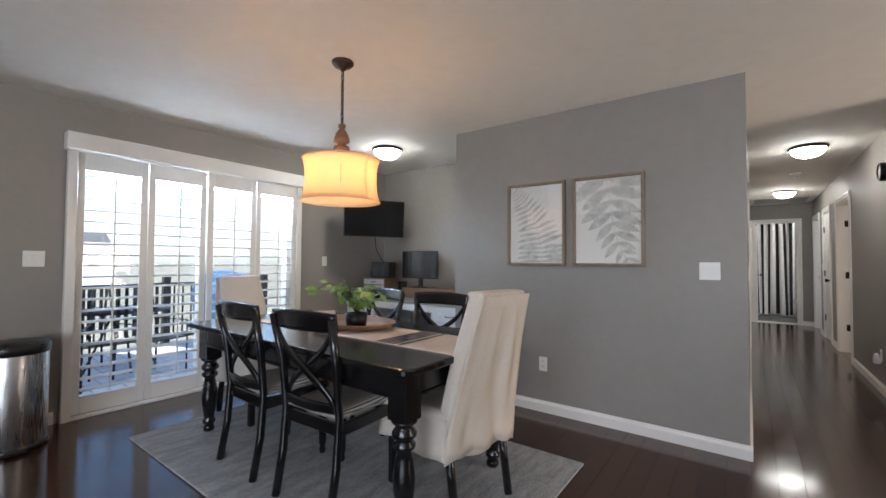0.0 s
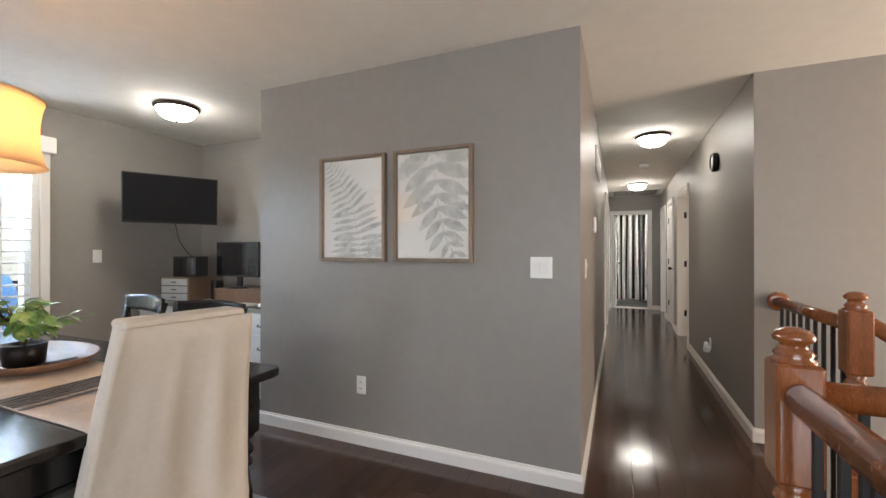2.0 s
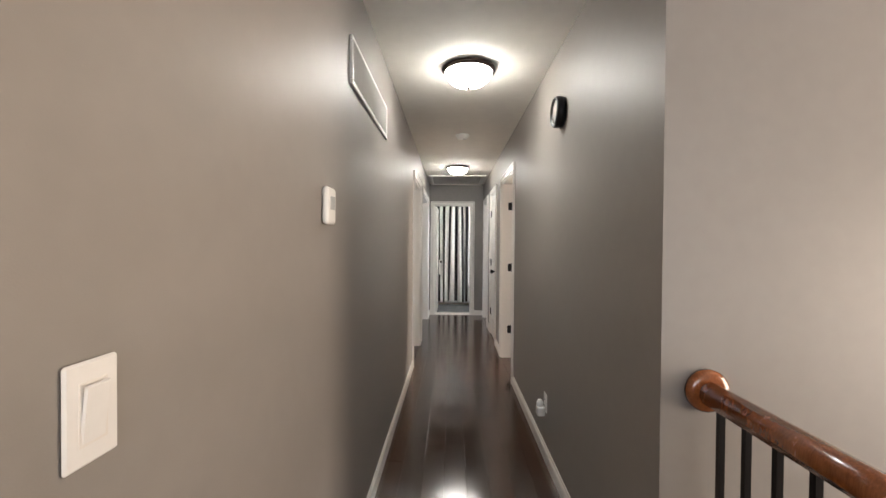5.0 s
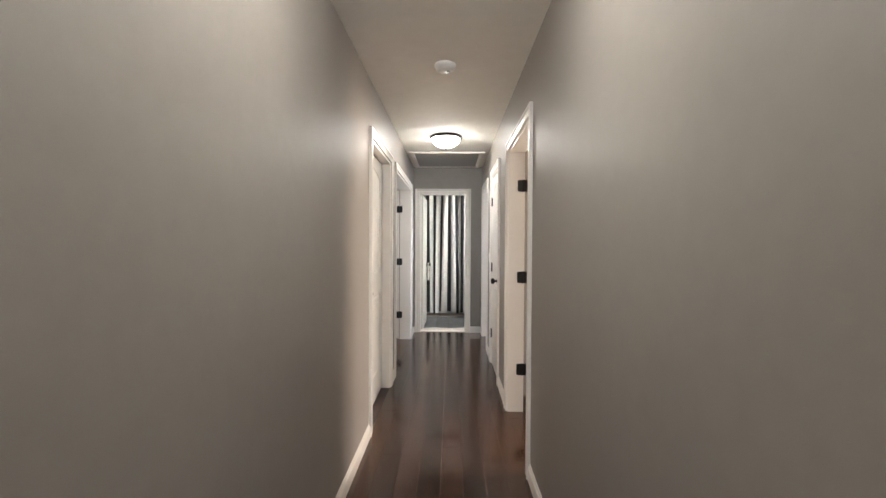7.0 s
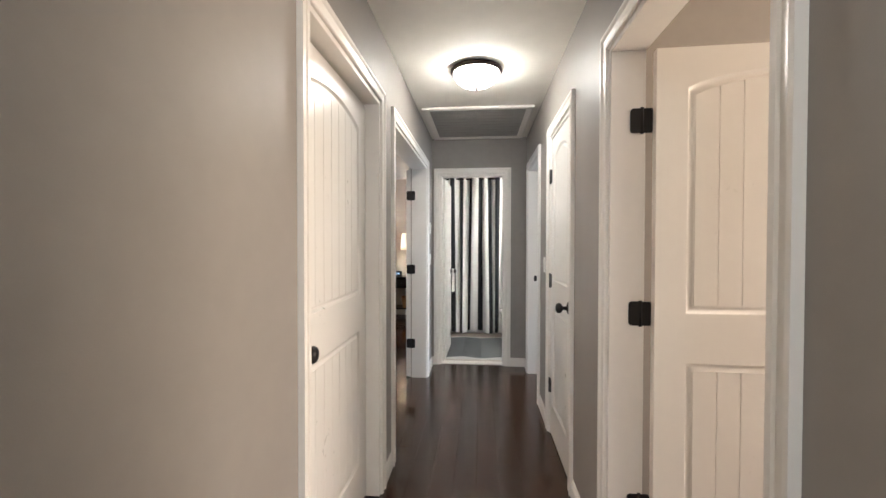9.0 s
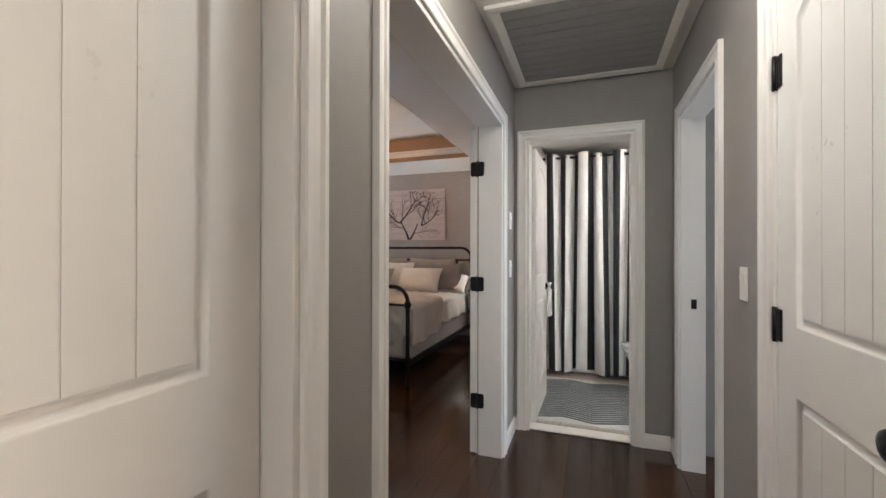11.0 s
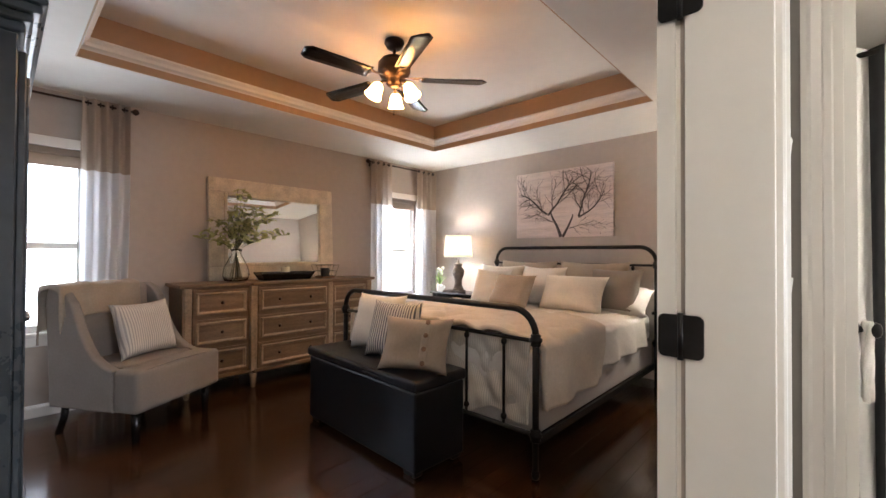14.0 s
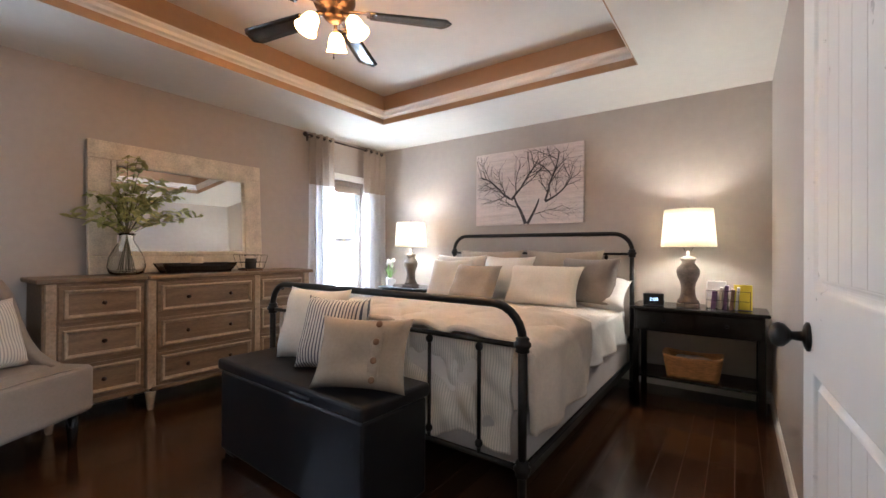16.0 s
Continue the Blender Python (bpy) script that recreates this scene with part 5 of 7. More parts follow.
spk = solid("desk_speaker", boxes((-3.09, 3.95, 0.771, -3.02, 4.05, 0.96), bevel=0.008), BLACKPL, "small black speaker on the desk", "speaker")
solid("papers", boxes((-2.62, 3.70, 0.771, -2.36, 3.88, 0.776), bevel=0.001), PAPER, "loose white papers on the desk", "paper", m=None)
ms = thing("computer_mouse", pose(-2.18, 3.74, 0.776), "white mouse on a black pad", "mouse")
part("shell", lathe([(0.03, 0), (0.034, 0.01), (0.022, 0.026), (0, 0.03)], 18, matrix=Matrix.Diagonal((1.5, 0.9, 1, 1))), WHITEPL, ms)
solid("mouse_pad", boxes((-2.32, 3.66, 0.7705, -2.06, 3.84, 0.775), bevel=0.001), BLACKPL, "black mouse pad on the desk", "mouse pad")
tv = thing("television", pose(-3.22, 3.66, 1.50, 4, 0, 62), "black flat television mounted across the corner", "television")
part("bezel", boxes((-0.37, -0.02, 0, 0.37, 0.03, 0.44), bevel=0.006), BLACKPL, tv)
part("screen", boxes((-0.358, -0.0215, 0.018, 0.358, -0.0195, 0.43)), SCREEN, tv, "dark glossy screen")
part("mount", boxes((-0.06, 0.03, 0.12, 0.06, 0.30, 0.32), bevel=0.006), BLACKMETAL, tv)
cd = solid("cable", tube([(-3.26, 3.72, 1.50), (-3.30, 3.78, 1.35), (-3.27, 3.85, 1.22), (-3.2, 3.98, 1.12)], 0.005, 6), BLACKPL, "black cable hanging below the television", "cable")

# ---- picture on the stair wall ----
ar = thing("canvas_picture", pose(3.10, 4.418, 0.06), "tall pale canvas with grey abstract marks", "picture")
part("canvas", boxes((-0.46, -0.04, 0, 0.46, 0, 1.23), bevel=0.003), IVORY, ar)
bm = bmesh.new()
r = random.Random(3)
for i in range(150):
    x, z, s = r.gauss(-0.12, 0.12), r.uniform(0.1, 1.13), r.uniform(0.008, 0.045)
    if abs(x) < 0.4:
        k = [bm.verts.new((x + s * r.uniform(0.5, 1.2) * math.cos(a * 0.9), -0.0415 - i * 0.00001, z + s * r.uniform(0.4, 1.0) * math.sin(a * 0.9))) for a in range(7)]
        bm.faces.new(k)
part("print", bm, ABSTR, ar, "grey abstract print")


# ---- bedroom ----
def ceiling_fan():
    g = thing("ceiling_fan", pose(-1.81, 11.37, HT), "five-blade ceiling fan with three lit tulip shades", "ceiling fan")
    part("canopy", lathe([(0.07, 0), (0.072, -0.02), (0.055, -0.05), (0.03, -0.065), (0, -0.066)], 28), BRONZE, g)
    part("downrod", lathe([(0.012, -0.05), (0.012, -0.13)], 12), BRONZE, g)
    part("motor", lathe([(0.03, -0.12), (0.09, -0.135), (0.115, -0.165), (0.118, -0.225), (0.10, -0.262), (0.075, -0.275), (0.055, -0.285), (0.06, -0.31), (0.045, -0.325), (0, -0.33)], 32), BRONZE, g)
    bl = meshed("blade", sheet(12, 4, lambda u, v: Vector((0.20 + 0.47 * u, (v - 0.5) * (0.115 + 0.025 * u) * (1 - 0.55 * max(0, u - 0.93) / 0.07), -0.282 + (v - 0.5) * 0.022)), 0.006), BLACKWOOD)
    for k in range(5):
        a = 46.6 + 72 * k
        b = part("blade", bl, None, g, "dark wooden blade", m=pose(0, 0, 0, 0, 0, a))
        part("blade_iron", boxes((0.08, -0.012, -0.272, 0.24, 0.012, -0.264), (0.18, -0.035, -0.276, 0.25, 0.035, -0.271), bevel=0.003), BRONZE, b)
    for k in range(3):
        a = 2.094 * k + 0.25
        arm = part("lamp_arm", tube([(0.04 * math.cos(a), 0.04 * math.sin(a), -0.30), (0.09 * math.cos(a), 0.09 * math.sin(a), -0.31), (0.115 * math.cos(a), 0.115 * math.sin(a), -0.335)], 0.009, 8), BRONZE, g)
        mt = pose(0.115 * math.cos(a), 0.115 * math.sin(a), -0.335) @ Matrix.Rotation(0.45, 4, Vector((-math.sin(a), math.cos(a), 0))).inverted()
        part("glass_shade", lathe([(0.022, 0.0), (0.038, -0.02), (0.046, -0.05), (0.05, -0.08), (0.062, -0.105), (0.058, -0.105), (0.044, -0.075), (0.0, -0.06)], 20), FANGL, arm, "glowing frosted tulip shade", m=mt)
        part("bulb", lathe([(0.0, -0.058), (0.02, -0.066), (0.026, -0.08), (0.018, -0.094), (0, -0.098)][::-1], 14), FANBULB, arm, "glowing bulb", m=mt)
    for k, x in enumerate((0.02, -0.025)):
        part("pull_chain", tube([(x, 0.02, -0.33), (x, 0.02, -0.46 - 0.05 * k)], 0.0018, 5), BRONZE, g)
        part("chain_knob", lathe([(0, 0.012), (0.006, 0), (0, -0.012)], 8), BRONZE, g, m=pose(x, 0.02, -0.47 - 0.05 * k))


ceiling_fan()

BX0, BX1, BY0, BY1 = -2.50, -0.69, 11.44, 13.62


def bed():
    g = thing("bed", pose(0, 0, 0), "queen bed with dark iron frame and ivory bedding", "bed")

    def end(y, zt, zk, zl, r=0.019, spindles=5, name="footboard"):
        rad = zt - zk - 0.02
        for x, s in ((BX0, 1), (BX1, -1)):
            part(name + "_post", tube([(x, y, 0.05), (x, y, zk)], r, 10), BLACKMETAL, g)
            for z in (zk, zl):
                part("joint", lathe([(0.02, -0.035), (0.03, -0.028), (0.027, -0.016), (0.036, -0.006), (0.036, 0.008), (0.026, 0.018), (0.03, 0.026), (0.02, 0.036)], 16), BLACKMETAL, g, m=pose(x, y, z))
            part("castor", lathe([(0, 0), (0.016, 0.002), (0.024, 0.02), (0.02, 0.045), (0.014, 0.06)], 14), BLACKMETAL, g, m=pose(x, y, 0))
        pts = [(BX0, y, zk)] + [(BX0 + rad - rad * math.cos(a), y, zt - rad + rad * math.sin(a)) for a in [k * math.pi / 14 for k in range(8)]]
        pts += [(BX1 - rad + rad * math.sin(a), y, zt - rad + rad * math.cos(a)) for a in [k * math.pi / 14 for k in range(8)]] + [(BX1, y, zk)]
        part(name + "_top_rail", tube(pts, 0.019, 10), BLACKMETAL, g)
        part(name + "_middle_rail", tube([(BX0, y, zk - 0.005), (BX1, y, zk - 0.005)], 0.012, 8), BLACKMETAL, g)
        part(name + "_lower_rail", tube([(BX0, y, zl), (BX1, y, zl)], 0.013, 8), BLACKMETAL, g)
        for i in range(spindles):
            x = BX0 + (BX1 - BX0) * (i + 0.75) / (spindles + 0.5)
            part("spindle", tube([(x, y, zl), (x, y, zk)], 0.009, 8), BLACKMETAL, g)
            for z in (zl + 0.05, zk - 0.035):
                part("spindle_bead", lathe([(0.009, -0.02), (0.017, -0.008), (0.018, 0.006), (0.009, 0.02)], 12), BLACKMETAL, g, m=pose(x, y, z))
    end(BY0, 0.92, 0.755, 0.24, spindles=6)
    end(BY1, 1.30, 1.13, 0.40, spindles=6, name="headboard")
    for x in (BX0 + 0.012, BX1 - 0.012):
        part("side_rail", boxes((x - 0.012, BY0, 0.17, x + 0.012, BY1, 0.215), bevel=0.003), BLACKMETAL, g)
    part("box_spring", boxes((BX0 + 0.025, BY0 + 0.05, 0.21, BX1 - 0.025, BY1 - 0.03, 0.45), bevel=0.02, seg=3), BOXSP, g, "pale grey box spring cover")
    part("mattress", boxes((BX0 + 0.04, BY0 + 0.045, 0.43, BX1 - 0.04, BY1 - 0.03, 0.675), bevel=0.05, seg=4), SHEET, g, "white sheeted mattress")


bed()


def drape(u, v, w, top, drop, y0, y1, wav, seed, tuft=0.0):
    """A bedcover: u runs across the bed and down both sides, v along it."""
    s = (u - 0.5) * (w + 2 * drop)
    c = (BX0 + BX1) / 2
    e = w / 2
    y = y0 + (y1 - y0) * v
    nz = noise.noise((s * 4 + seed, y * 4, seed)) * wav + noise.noise((s * 11 + seed, y * 9, seed)) * wav * 0.45 + (abs(math.sin((s + y) * 11)) ** 0.5 + abs(math.sin((s - y) * 11)) ** 0.5) * 0.006 * (1 + 60 * wav)
    nz += 0.0045 * tuft * math.sin(s * 42) * math.sin(y * 42)
    if abs(s) < e:
        return Vector((c + s, y, top + nz - 0.03 * (abs(s) / e) ** 8))
    d = abs(s) - e
    sg = 1 if s > 0 else -1
    return Vector((c + sg * (e + 0.02 + 0.02 * math.sin(y * 17 + seed) * min(1, d * 5) + 0.25 * nz + 0.10 * d), y + 0.03 * d * math.sin(y * 5), top - 0.03 - d + 0.5 * nz))


solid("quilt", sheet(130, 100, lambda u, v: drape(u, v, 1.72, 0.685, 0.24, BY0 + 0.10, BY1 - 0.30, 0.008, 1.0, 1.0), 0.012), QUILT, "ivory quilted bedspread on the bed", "quilt")
solid("comforter", sheet(150, 80, lambda u, v: drape(u, v, 1.75, 0.722, 0.34 - 0.02 * v, BY0 + 0.05 + 0.05 * (1 - v) * math.sin(u * 3.14), BY0 + 1.25 - 0.45 * u + 0.05 * math.sin(u * 9), 0.024, 4.0), 0.03), COMF, "beige quilted comforter folded over the bed foot", "comforter")
def foot_fall(u, v):
    """The cover's end that hangs rumpled inside the footboard."""
    x = BX0 + 0.07 + (BX1 - BX0 - 0.13) * u
    k = 1 - v
    y = BY0 + 0.052 + 0.026 * noise.noise((x * 5, v * 2.2, 7.0)) + 0.026 * noise.noise((x * 13, v * 4.5 + x * 3, 3.0)) - 0.020 * k * abs(math.sin(x * 7 + 1.2 * math.sin(v * 4)))
    zb = 0.26 + 0.03 * math.sin(x * 6 + 1) + 0.02 * math.sin(x * 17)
    return Vector((x + 0.02 * k * math.sin(x * 9), y, zb + (0.74 - zb) * v))


solid("bed_coverlet", sheet(120, 40, foot_fall, 0.01), COVERLET, "ivory fine-striped rumpled coverlet hanging at bed foot", "coverlet")


def pillow(x, y, z, w, h, t, mat, lean, rz, label, group="pillows on the bed", seed=0, name="pillow", button=False):
    g = thing(name, pose(x, y, z, lean, 0, rz), label, "pillow", group)
    part("cushion", pillow_mesh(w, h, t, seed), mat, g)
    if button:
        part("placket", sheet(4, 14, lambda u, v: Vector((0.06 + 0.05 * u, -t / 2 * (1 - (2 * v - 1) ** 4) ** 0.5 - 0.003, 0.02 + (h - 0.04) * v)), 0.002), mat, g)
        for i in range(4):
            f = 0.14 + 0.24 * i
            part("button", lathe([(0.013, 0), (0.015, 0.003), (0.012, 0.007), (0, 0.006)], 14), TRAYWOOD, g, "brown button", m=pose(0.085, -t / 2 * (1 - (2 * f - 1) ** 4) ** 0.5 - 0.005, h * f, 90, 0, 0))
    return g


ZB = 0.69
pillow(-2.0, 13.42, ZB, 0.72, 0.48, 0.20, LINEN2, -14, 0, "taupe linen sham against the headboard", seed=1)
pillow(-1.25, 13.42, ZB, 0.72, 0.48, 0.20, LINEN2, -14, 0, "taupe linen sham against the headboard", seed=2)
pillow(-0.97, 13.28, ZB - 0.01, 0.60, 0.30, 0.20, SHEET, -40, -6, "white sleeping pillow on the bed", seed=3)
pillow(-2.22, 13.22, ZB, 0.55, 0.44, 0.18, IVORY, -20, 6, "ivory pillow on the bed", seed=4)
pillow(-1.72, 13.20, ZB, 0.55, 0.44, 0.18, IVORY, -22, -8, "ivory pillow on the bed", seed=5)
pillow(-1.30, 13.06, ZB, 0.66, 0.37, 0.18, IVORY, -26, -3, "ivory dotted lumbar pillow on the bed", seed=6)
pillow(-0.98, 13.28, ZB, 0.50, 0.42, 0.16, LINEN, -16, -6, "grey linen pillow on the bed", seed=9)
pillow(-2.18, 12.98, ZB, 0.42, 0.42, 0.16, IVORY, -28, 10, "ivory accent pillow on the bed", seed=7)
pillow(-1.86, 12.86, ZB, 0.48, 0.38, 0.16, LINEN2, -30, -6, "taupe accent pillow on the bed", seed=8)

tk = thing("storage_trunk", pose(-1.73, 11.19, 0, 0, 0, -2), "black leather storage trunk at the bed foot", "trunk")
part("body", boxes((-0.59, -0.195, 0.03, 0.59, 0.195, 0.47), bevel=0.012, seg=2), LEATHER, tk)
part("lid", boxes((-0.605, -0.21, 0.472, 0.605, 0.21, 0.535), bevel=0.018, seg=3), LEATHER, tk, "padded leather lid")
part("lid_pull", boxes((0.12, -0.222, 0.485, 0.28, -0.205, 0.505), bevel=0.006), LEATHER, tk)
for x in (-0.52, 0.52):
    for y in (-0.15, 0.15):
        part("foot", boxes((x - 0.05, y - 0.03, 0, x + 0.05, y + 0.03, 0.032), bevel=0.004), BLACKPL, tk)
GT = "pillows on the trunk"
pillow(-1.88, 11.25, 0.535, 0.44, 0.41, 0.15, IVORY, -16, 10, "ivory square pillow on the trunk", GT, 11)
pillow(-1.64, 11.19, 0.535, 0.40, 0.385, 0.13, TICKP, -19, 14, "black and ivory striped pillow on the trunk", GT, 12)
pillow(-1.30, 11.08, 0.535, 0.44, 0.33, 0.13, LINEN2, -24, 24, "taupe buttoned pillow on the trunk", GT, 13, button=True)


def dresser():
    y0, y1, xb, xf, zt = 10.46, 12.40, -3.80, -3.36, 0.955
    g = thing("dresser", pose(xb, y0, 0), "weathered wood breakfront dresser with nine drawers", "dresser")
    L, D = y1 - y0, xf - xb
    a, b = 0.575, L - 0.575
    part("body", boxes((0, 0.01, 0.13, D - 0.04, a, zt - 0.03), (0, a, 0.13, D, b, zt - 0.03), (0, b, 0.13, D - 0.04, L - 0.01, zt - 0.03), bevel=0.003), WEATHER, g)
    part("top", boxes((-0.005, -0.02, zt - 0.03, D - 0.012, a - 0.02, zt), (-0.005, a - 0.02, zt - 0.03, D + 0.025, b + 0.02, zt), (-0.005, b + 0.02, zt - 0.03, D - 0.012, L + 0.02, zt), bevel=0.006), WEATHER, g)
    part("plinth", boxes((0.01, 0.0, 0.13, D - 0.03, a, 0.165), (0.01, a, 0.13, D + 0.012, b, 0.165), (0.01, b, 0.13, D - 0.03, L, 0.165), bevel=0.005), WEATHER, g)
    for y in (0.05, a, b, L - 0.05):
        part("leg", lathe([(0.018, 0), (0.022, 0.01), (0.038, 0.13)], 4, matrix=pose(0, 0, 0, 0, 0, 45)), WEATHLT, g, m=pose(D - (0.012 if 0.1 < y < L - 0.1 else 0.055), y, 0))
        part("leg", lathe([(0.018, 0), (0.022, 0.01), (0.038, 0.13)], 4, matrix=pose(0, 0, 0, 0, 0, 45)), WEATHLT, g, m=pose(0.05, y, 0))
        part("pilaster", boxes((D - 0.05, y - 0.028, 0.15, D + (0.008 if 0.1 < y < L - 0.1 else -0.028), y + 0.028, zt - 0.03), bevel=0.006), WEATHLT, g)
    for c, (s0, s1, xx) in enumerate(((0.085, a - 0.035, D - 0.04), (a + 0.035, b - 0.035, D), (b + 0.035, L - 0.085, D - 0.04))):
        for k in range(3):
            z0 = 0.165 + k * 0.253
            z1 = z0 + 0.238
            z0, z1 = z0 + 0.004, z1 - 0.004
            d = part("drawer", boxes((xx - 0.01, s0, z0, xx + 0.006, s1, z1), bevel=0.002), WEATHER, g)
            f, q = 0.022, 0.026
            part("drawer_rim", boxes((xx + 0.006, s0, z0, xx + 0.012, s1, z0 + f), (xx + 0.006, s0, z1 - f, xx + 0.012, s1, z1), (xx + 0.006, s0, z0 + f, xx + 0.012, s0 + f, z1 - f), (xx + 0.006, s1 - f, z0 + f, xx + 0.012, s1, z1 - f), bevel=0.0015), WEATHER, d)
            bmr = bmesh.new()
            loops = [[bmr.verts.new((xx + 0.006 + h_, y_, z_)) for y_, z_ in ((s0 + f + i_, z0 + f + i_), (s1 - f - i_, z0 + f + i_), (s1 - f - i_, z1 - f - i_), (s0 + f + i_, z1 - f - i_))] for i_, h_ in ((0, 0), (0, 0.012), (0.006, 0.019), (0.014, 0.019), (0.018, 0.013), (q, 0.009), (q, 0))]
            for la, lb in zip(loops, loops[1:]):
                for i in range(4):
                    bmr.faces.new((la[i], la[(i + 1) % 4], lb[(i + 1) % 4], lb[i]))
            bmesh.ops.recalc_face_normals(bmr, faces=bmr.faces[:])
            part("drawer_moulding", bmr, WEATHLT, d)
            for y in ([(s0 + s1) / 2] if c != 1 else [s0 + 0.2, s1 - 0.2]):
                part("knob", lathe([(0.008, 0), (0.006, 0.008), (0.014, 0.014), (0.014, 0.02), (0, 0.024)], 14), BRONZE, d, "dark knob", m=pose(xx + 0.006, y, (z0 + z1) / 2, 0, 90, 0))


dresser()
ZD = 0.957
mi = thing("wall_mirror", pose(-3.745, 11.43, ZD, 0, -3.5, 0), "large mirror in a whitewashed wood frame", "mirror")
w, h, t = 0.66, 0.99, 0.135
for nm, bx in (("frame_rail", (-0.02, -w, 0, 0.025, w, t)), ("frame_rail", (-0.02, -w, h - t, 0.025, w, h)), ("frame_stile", (-0.02, -w, t + 0.001, 0.023, -w + t, h - t - 0.001)), ("frame_stile", (-0.02, w - t, t + 0.001, 0.023, w, h - t - 0.001))):
    part(nm, boxes(bx, bevel=0.004), WHITEWASH, mi)
part("inner_lip", boxes((-0.005, -w + t, t, 0.034, -w + t + 0.035, h - t), (-0.005, w - t - 0.035, t, 0.034, w - t, h - t), (-0.005, -w + t + 0.035, t, 0.034, w - t - 0.035, t + 0.035), (-0.005, -w + t + 0.035, h - t - 0.035, 0.034, w - t - 0.035, h - t), bevel=0.006), WHITEWASH, mi)
part("glass", boxes((-0.012, -w + t + 0.03, t + 0.03, 0.004, w - t - 0.03, h - t - 0.03)), MIRROR, mi, "silvered mirror glass")


def vase():
    g = thing("vase", pose(-3.54, 10.94, ZD), "clear glass vase with eucalyptus branches on dresser", "vase")
    part("glass", lathe([(0.06, 0.0), (0.10, 0.012), (0.115, 0.06), (0.105, 0.13), (0.07, 0.20), (0.042, 0.25), (0.042, 0.28), (0.055, 0.30), (0.052, 0.30), (0.038, 0.28), (0.038, 0.25), (0.066, 0.198), (0.10, 0.13), (0.11, 0.06), (0.095, 0.018), (0.0, 0.012)], 32), GREENGL, g, "green-tinted clear glass")
    r = random.Random(9)
    lm = [leaf_mesh(0.07, 0.036, EUCA, 0.15), leaf_mesh(0.055, 0.03, EUCA, 0.3)]
    for i in range(17):
        f = (i + r.uniform(0.1, 0.9)) / 17
        dy, dx = -0.34 + 0.88 * f, r.uniform(-0.08, 0.16)
        hz = (0.60 - 1.9 * (f - 0.52) ** 2) * r.uniform(0.62, 1.0)
        p0, p1, p2, p3 = Vector((r.uniform(-0.05, 0.05), r.uniform(-0.05, 0.05), 0.03)), Vector((0, 0, 0.28)), Vector((dx * 0.4, dy * 0.4, 0.30 + hz * 0.9)), Vector((dx, dy, 0.30 + hz))
        pts = [p0, p1] + [p1.lerp(p2, f).lerp(p2.lerp(p3, f), f) for f in (0.2, 0.4, 0.6, 0.8, 1.0)]
        st = part("branch", tube(pts, 0.0028, 5, taper=0.4), STEM, g)
        for k in range(20):
            f = 0.22 + 0.78 * k / 19
            p = p1.lerp(p2, f).lerp(p2.lerp(p3, f), f)
            part("leaf", r.choice(lm), None, st, m=pose(p.x, p.y, p.z, r.uniform(-40, 50), r.uniform(-40, 40), r.uniform(0, 360)))


vase()
bl = thing("dough_bowl", pose(-3.55, 11.42, ZD), "long dark wooden dough bowl on the dresser", "bowl")
part("bowl", boxes((-0.075, -0.24, 0, 0.075, 0.24, 0.012)), BLACKWOOD, bl)
for s, ln in ((-1, 0.27), (1, 0.27)):
    part("side", sheet(8, 3, lambda u, v: Vector((s * (0.07 + 0.03 * v), (u - 0.5) * (0.48 + 0.08 * v), 0.005 + 0.07 * v)), 0.01), BLACKWOOD, bl)
    part("end", sheet(6, 3, lambda u, v: Vector(((u - 0.5) * (0.14 + 0.06 * v), s * (0.235 + 0.04 * v), 0.005 + 0.07 * v)), 0.01), BLACKWOOD, bl)
cn = thing("pillar_candle", pose(-3.55, 11.42, ZD + 0.013), "ivory pillar candle in the dough bowl", "candle")
part("wax", lathe([(0.042, 0), (0.043, 0.11), (0.038, 0.115), (0.02, 0.11), (0, 0.109)], 24), CANDLE, cn)
part("wick", tube([(0, 0, 0.105), (0.002, 0, 0.122)], 0.0015, 5), BLACKPL, cn)
wb = thing("wire_basket", pose(-3.56, 11.88, ZD), "black wire basket with a candle jar on dresser", "basket")
part("wood_base", boxes((-0.075, -0.075, 0, 0.075, 0.075, 0.018), bevel=0.003), TRAYWOOD, wb)
for z, e in ((0.02, 0.08), (0.075, 0.092), (0.14, 0.105)):
    part("wire", tube([(-e, -e, z), (e, -e, z), (e, e, z), (-e, e, z), (-e, -e, z)], 0.0025, 5), BLACKMETAL, wb)
for sx in (-1, 0, 1):
    for sy in (-1, 0, 1):
        if sx or sy:
            part("wire", tube([(sx * 0.078, sy * 0.078, 0.018), (sx * 0.105, sy * 0.105, 0.14)], 0.002, 5), BLACKMETAL, wb)
jar = solid("candle_jar", lathe([(0.045, 0), (0.047, 0.005), (0.047, 0.085), (0.04, 0.09), (0, 0.088)], 24), BLACKPL, "black candle jar in the wire basket", "candle", m=pose(-3.56, 11.88, ZD + 0.019))


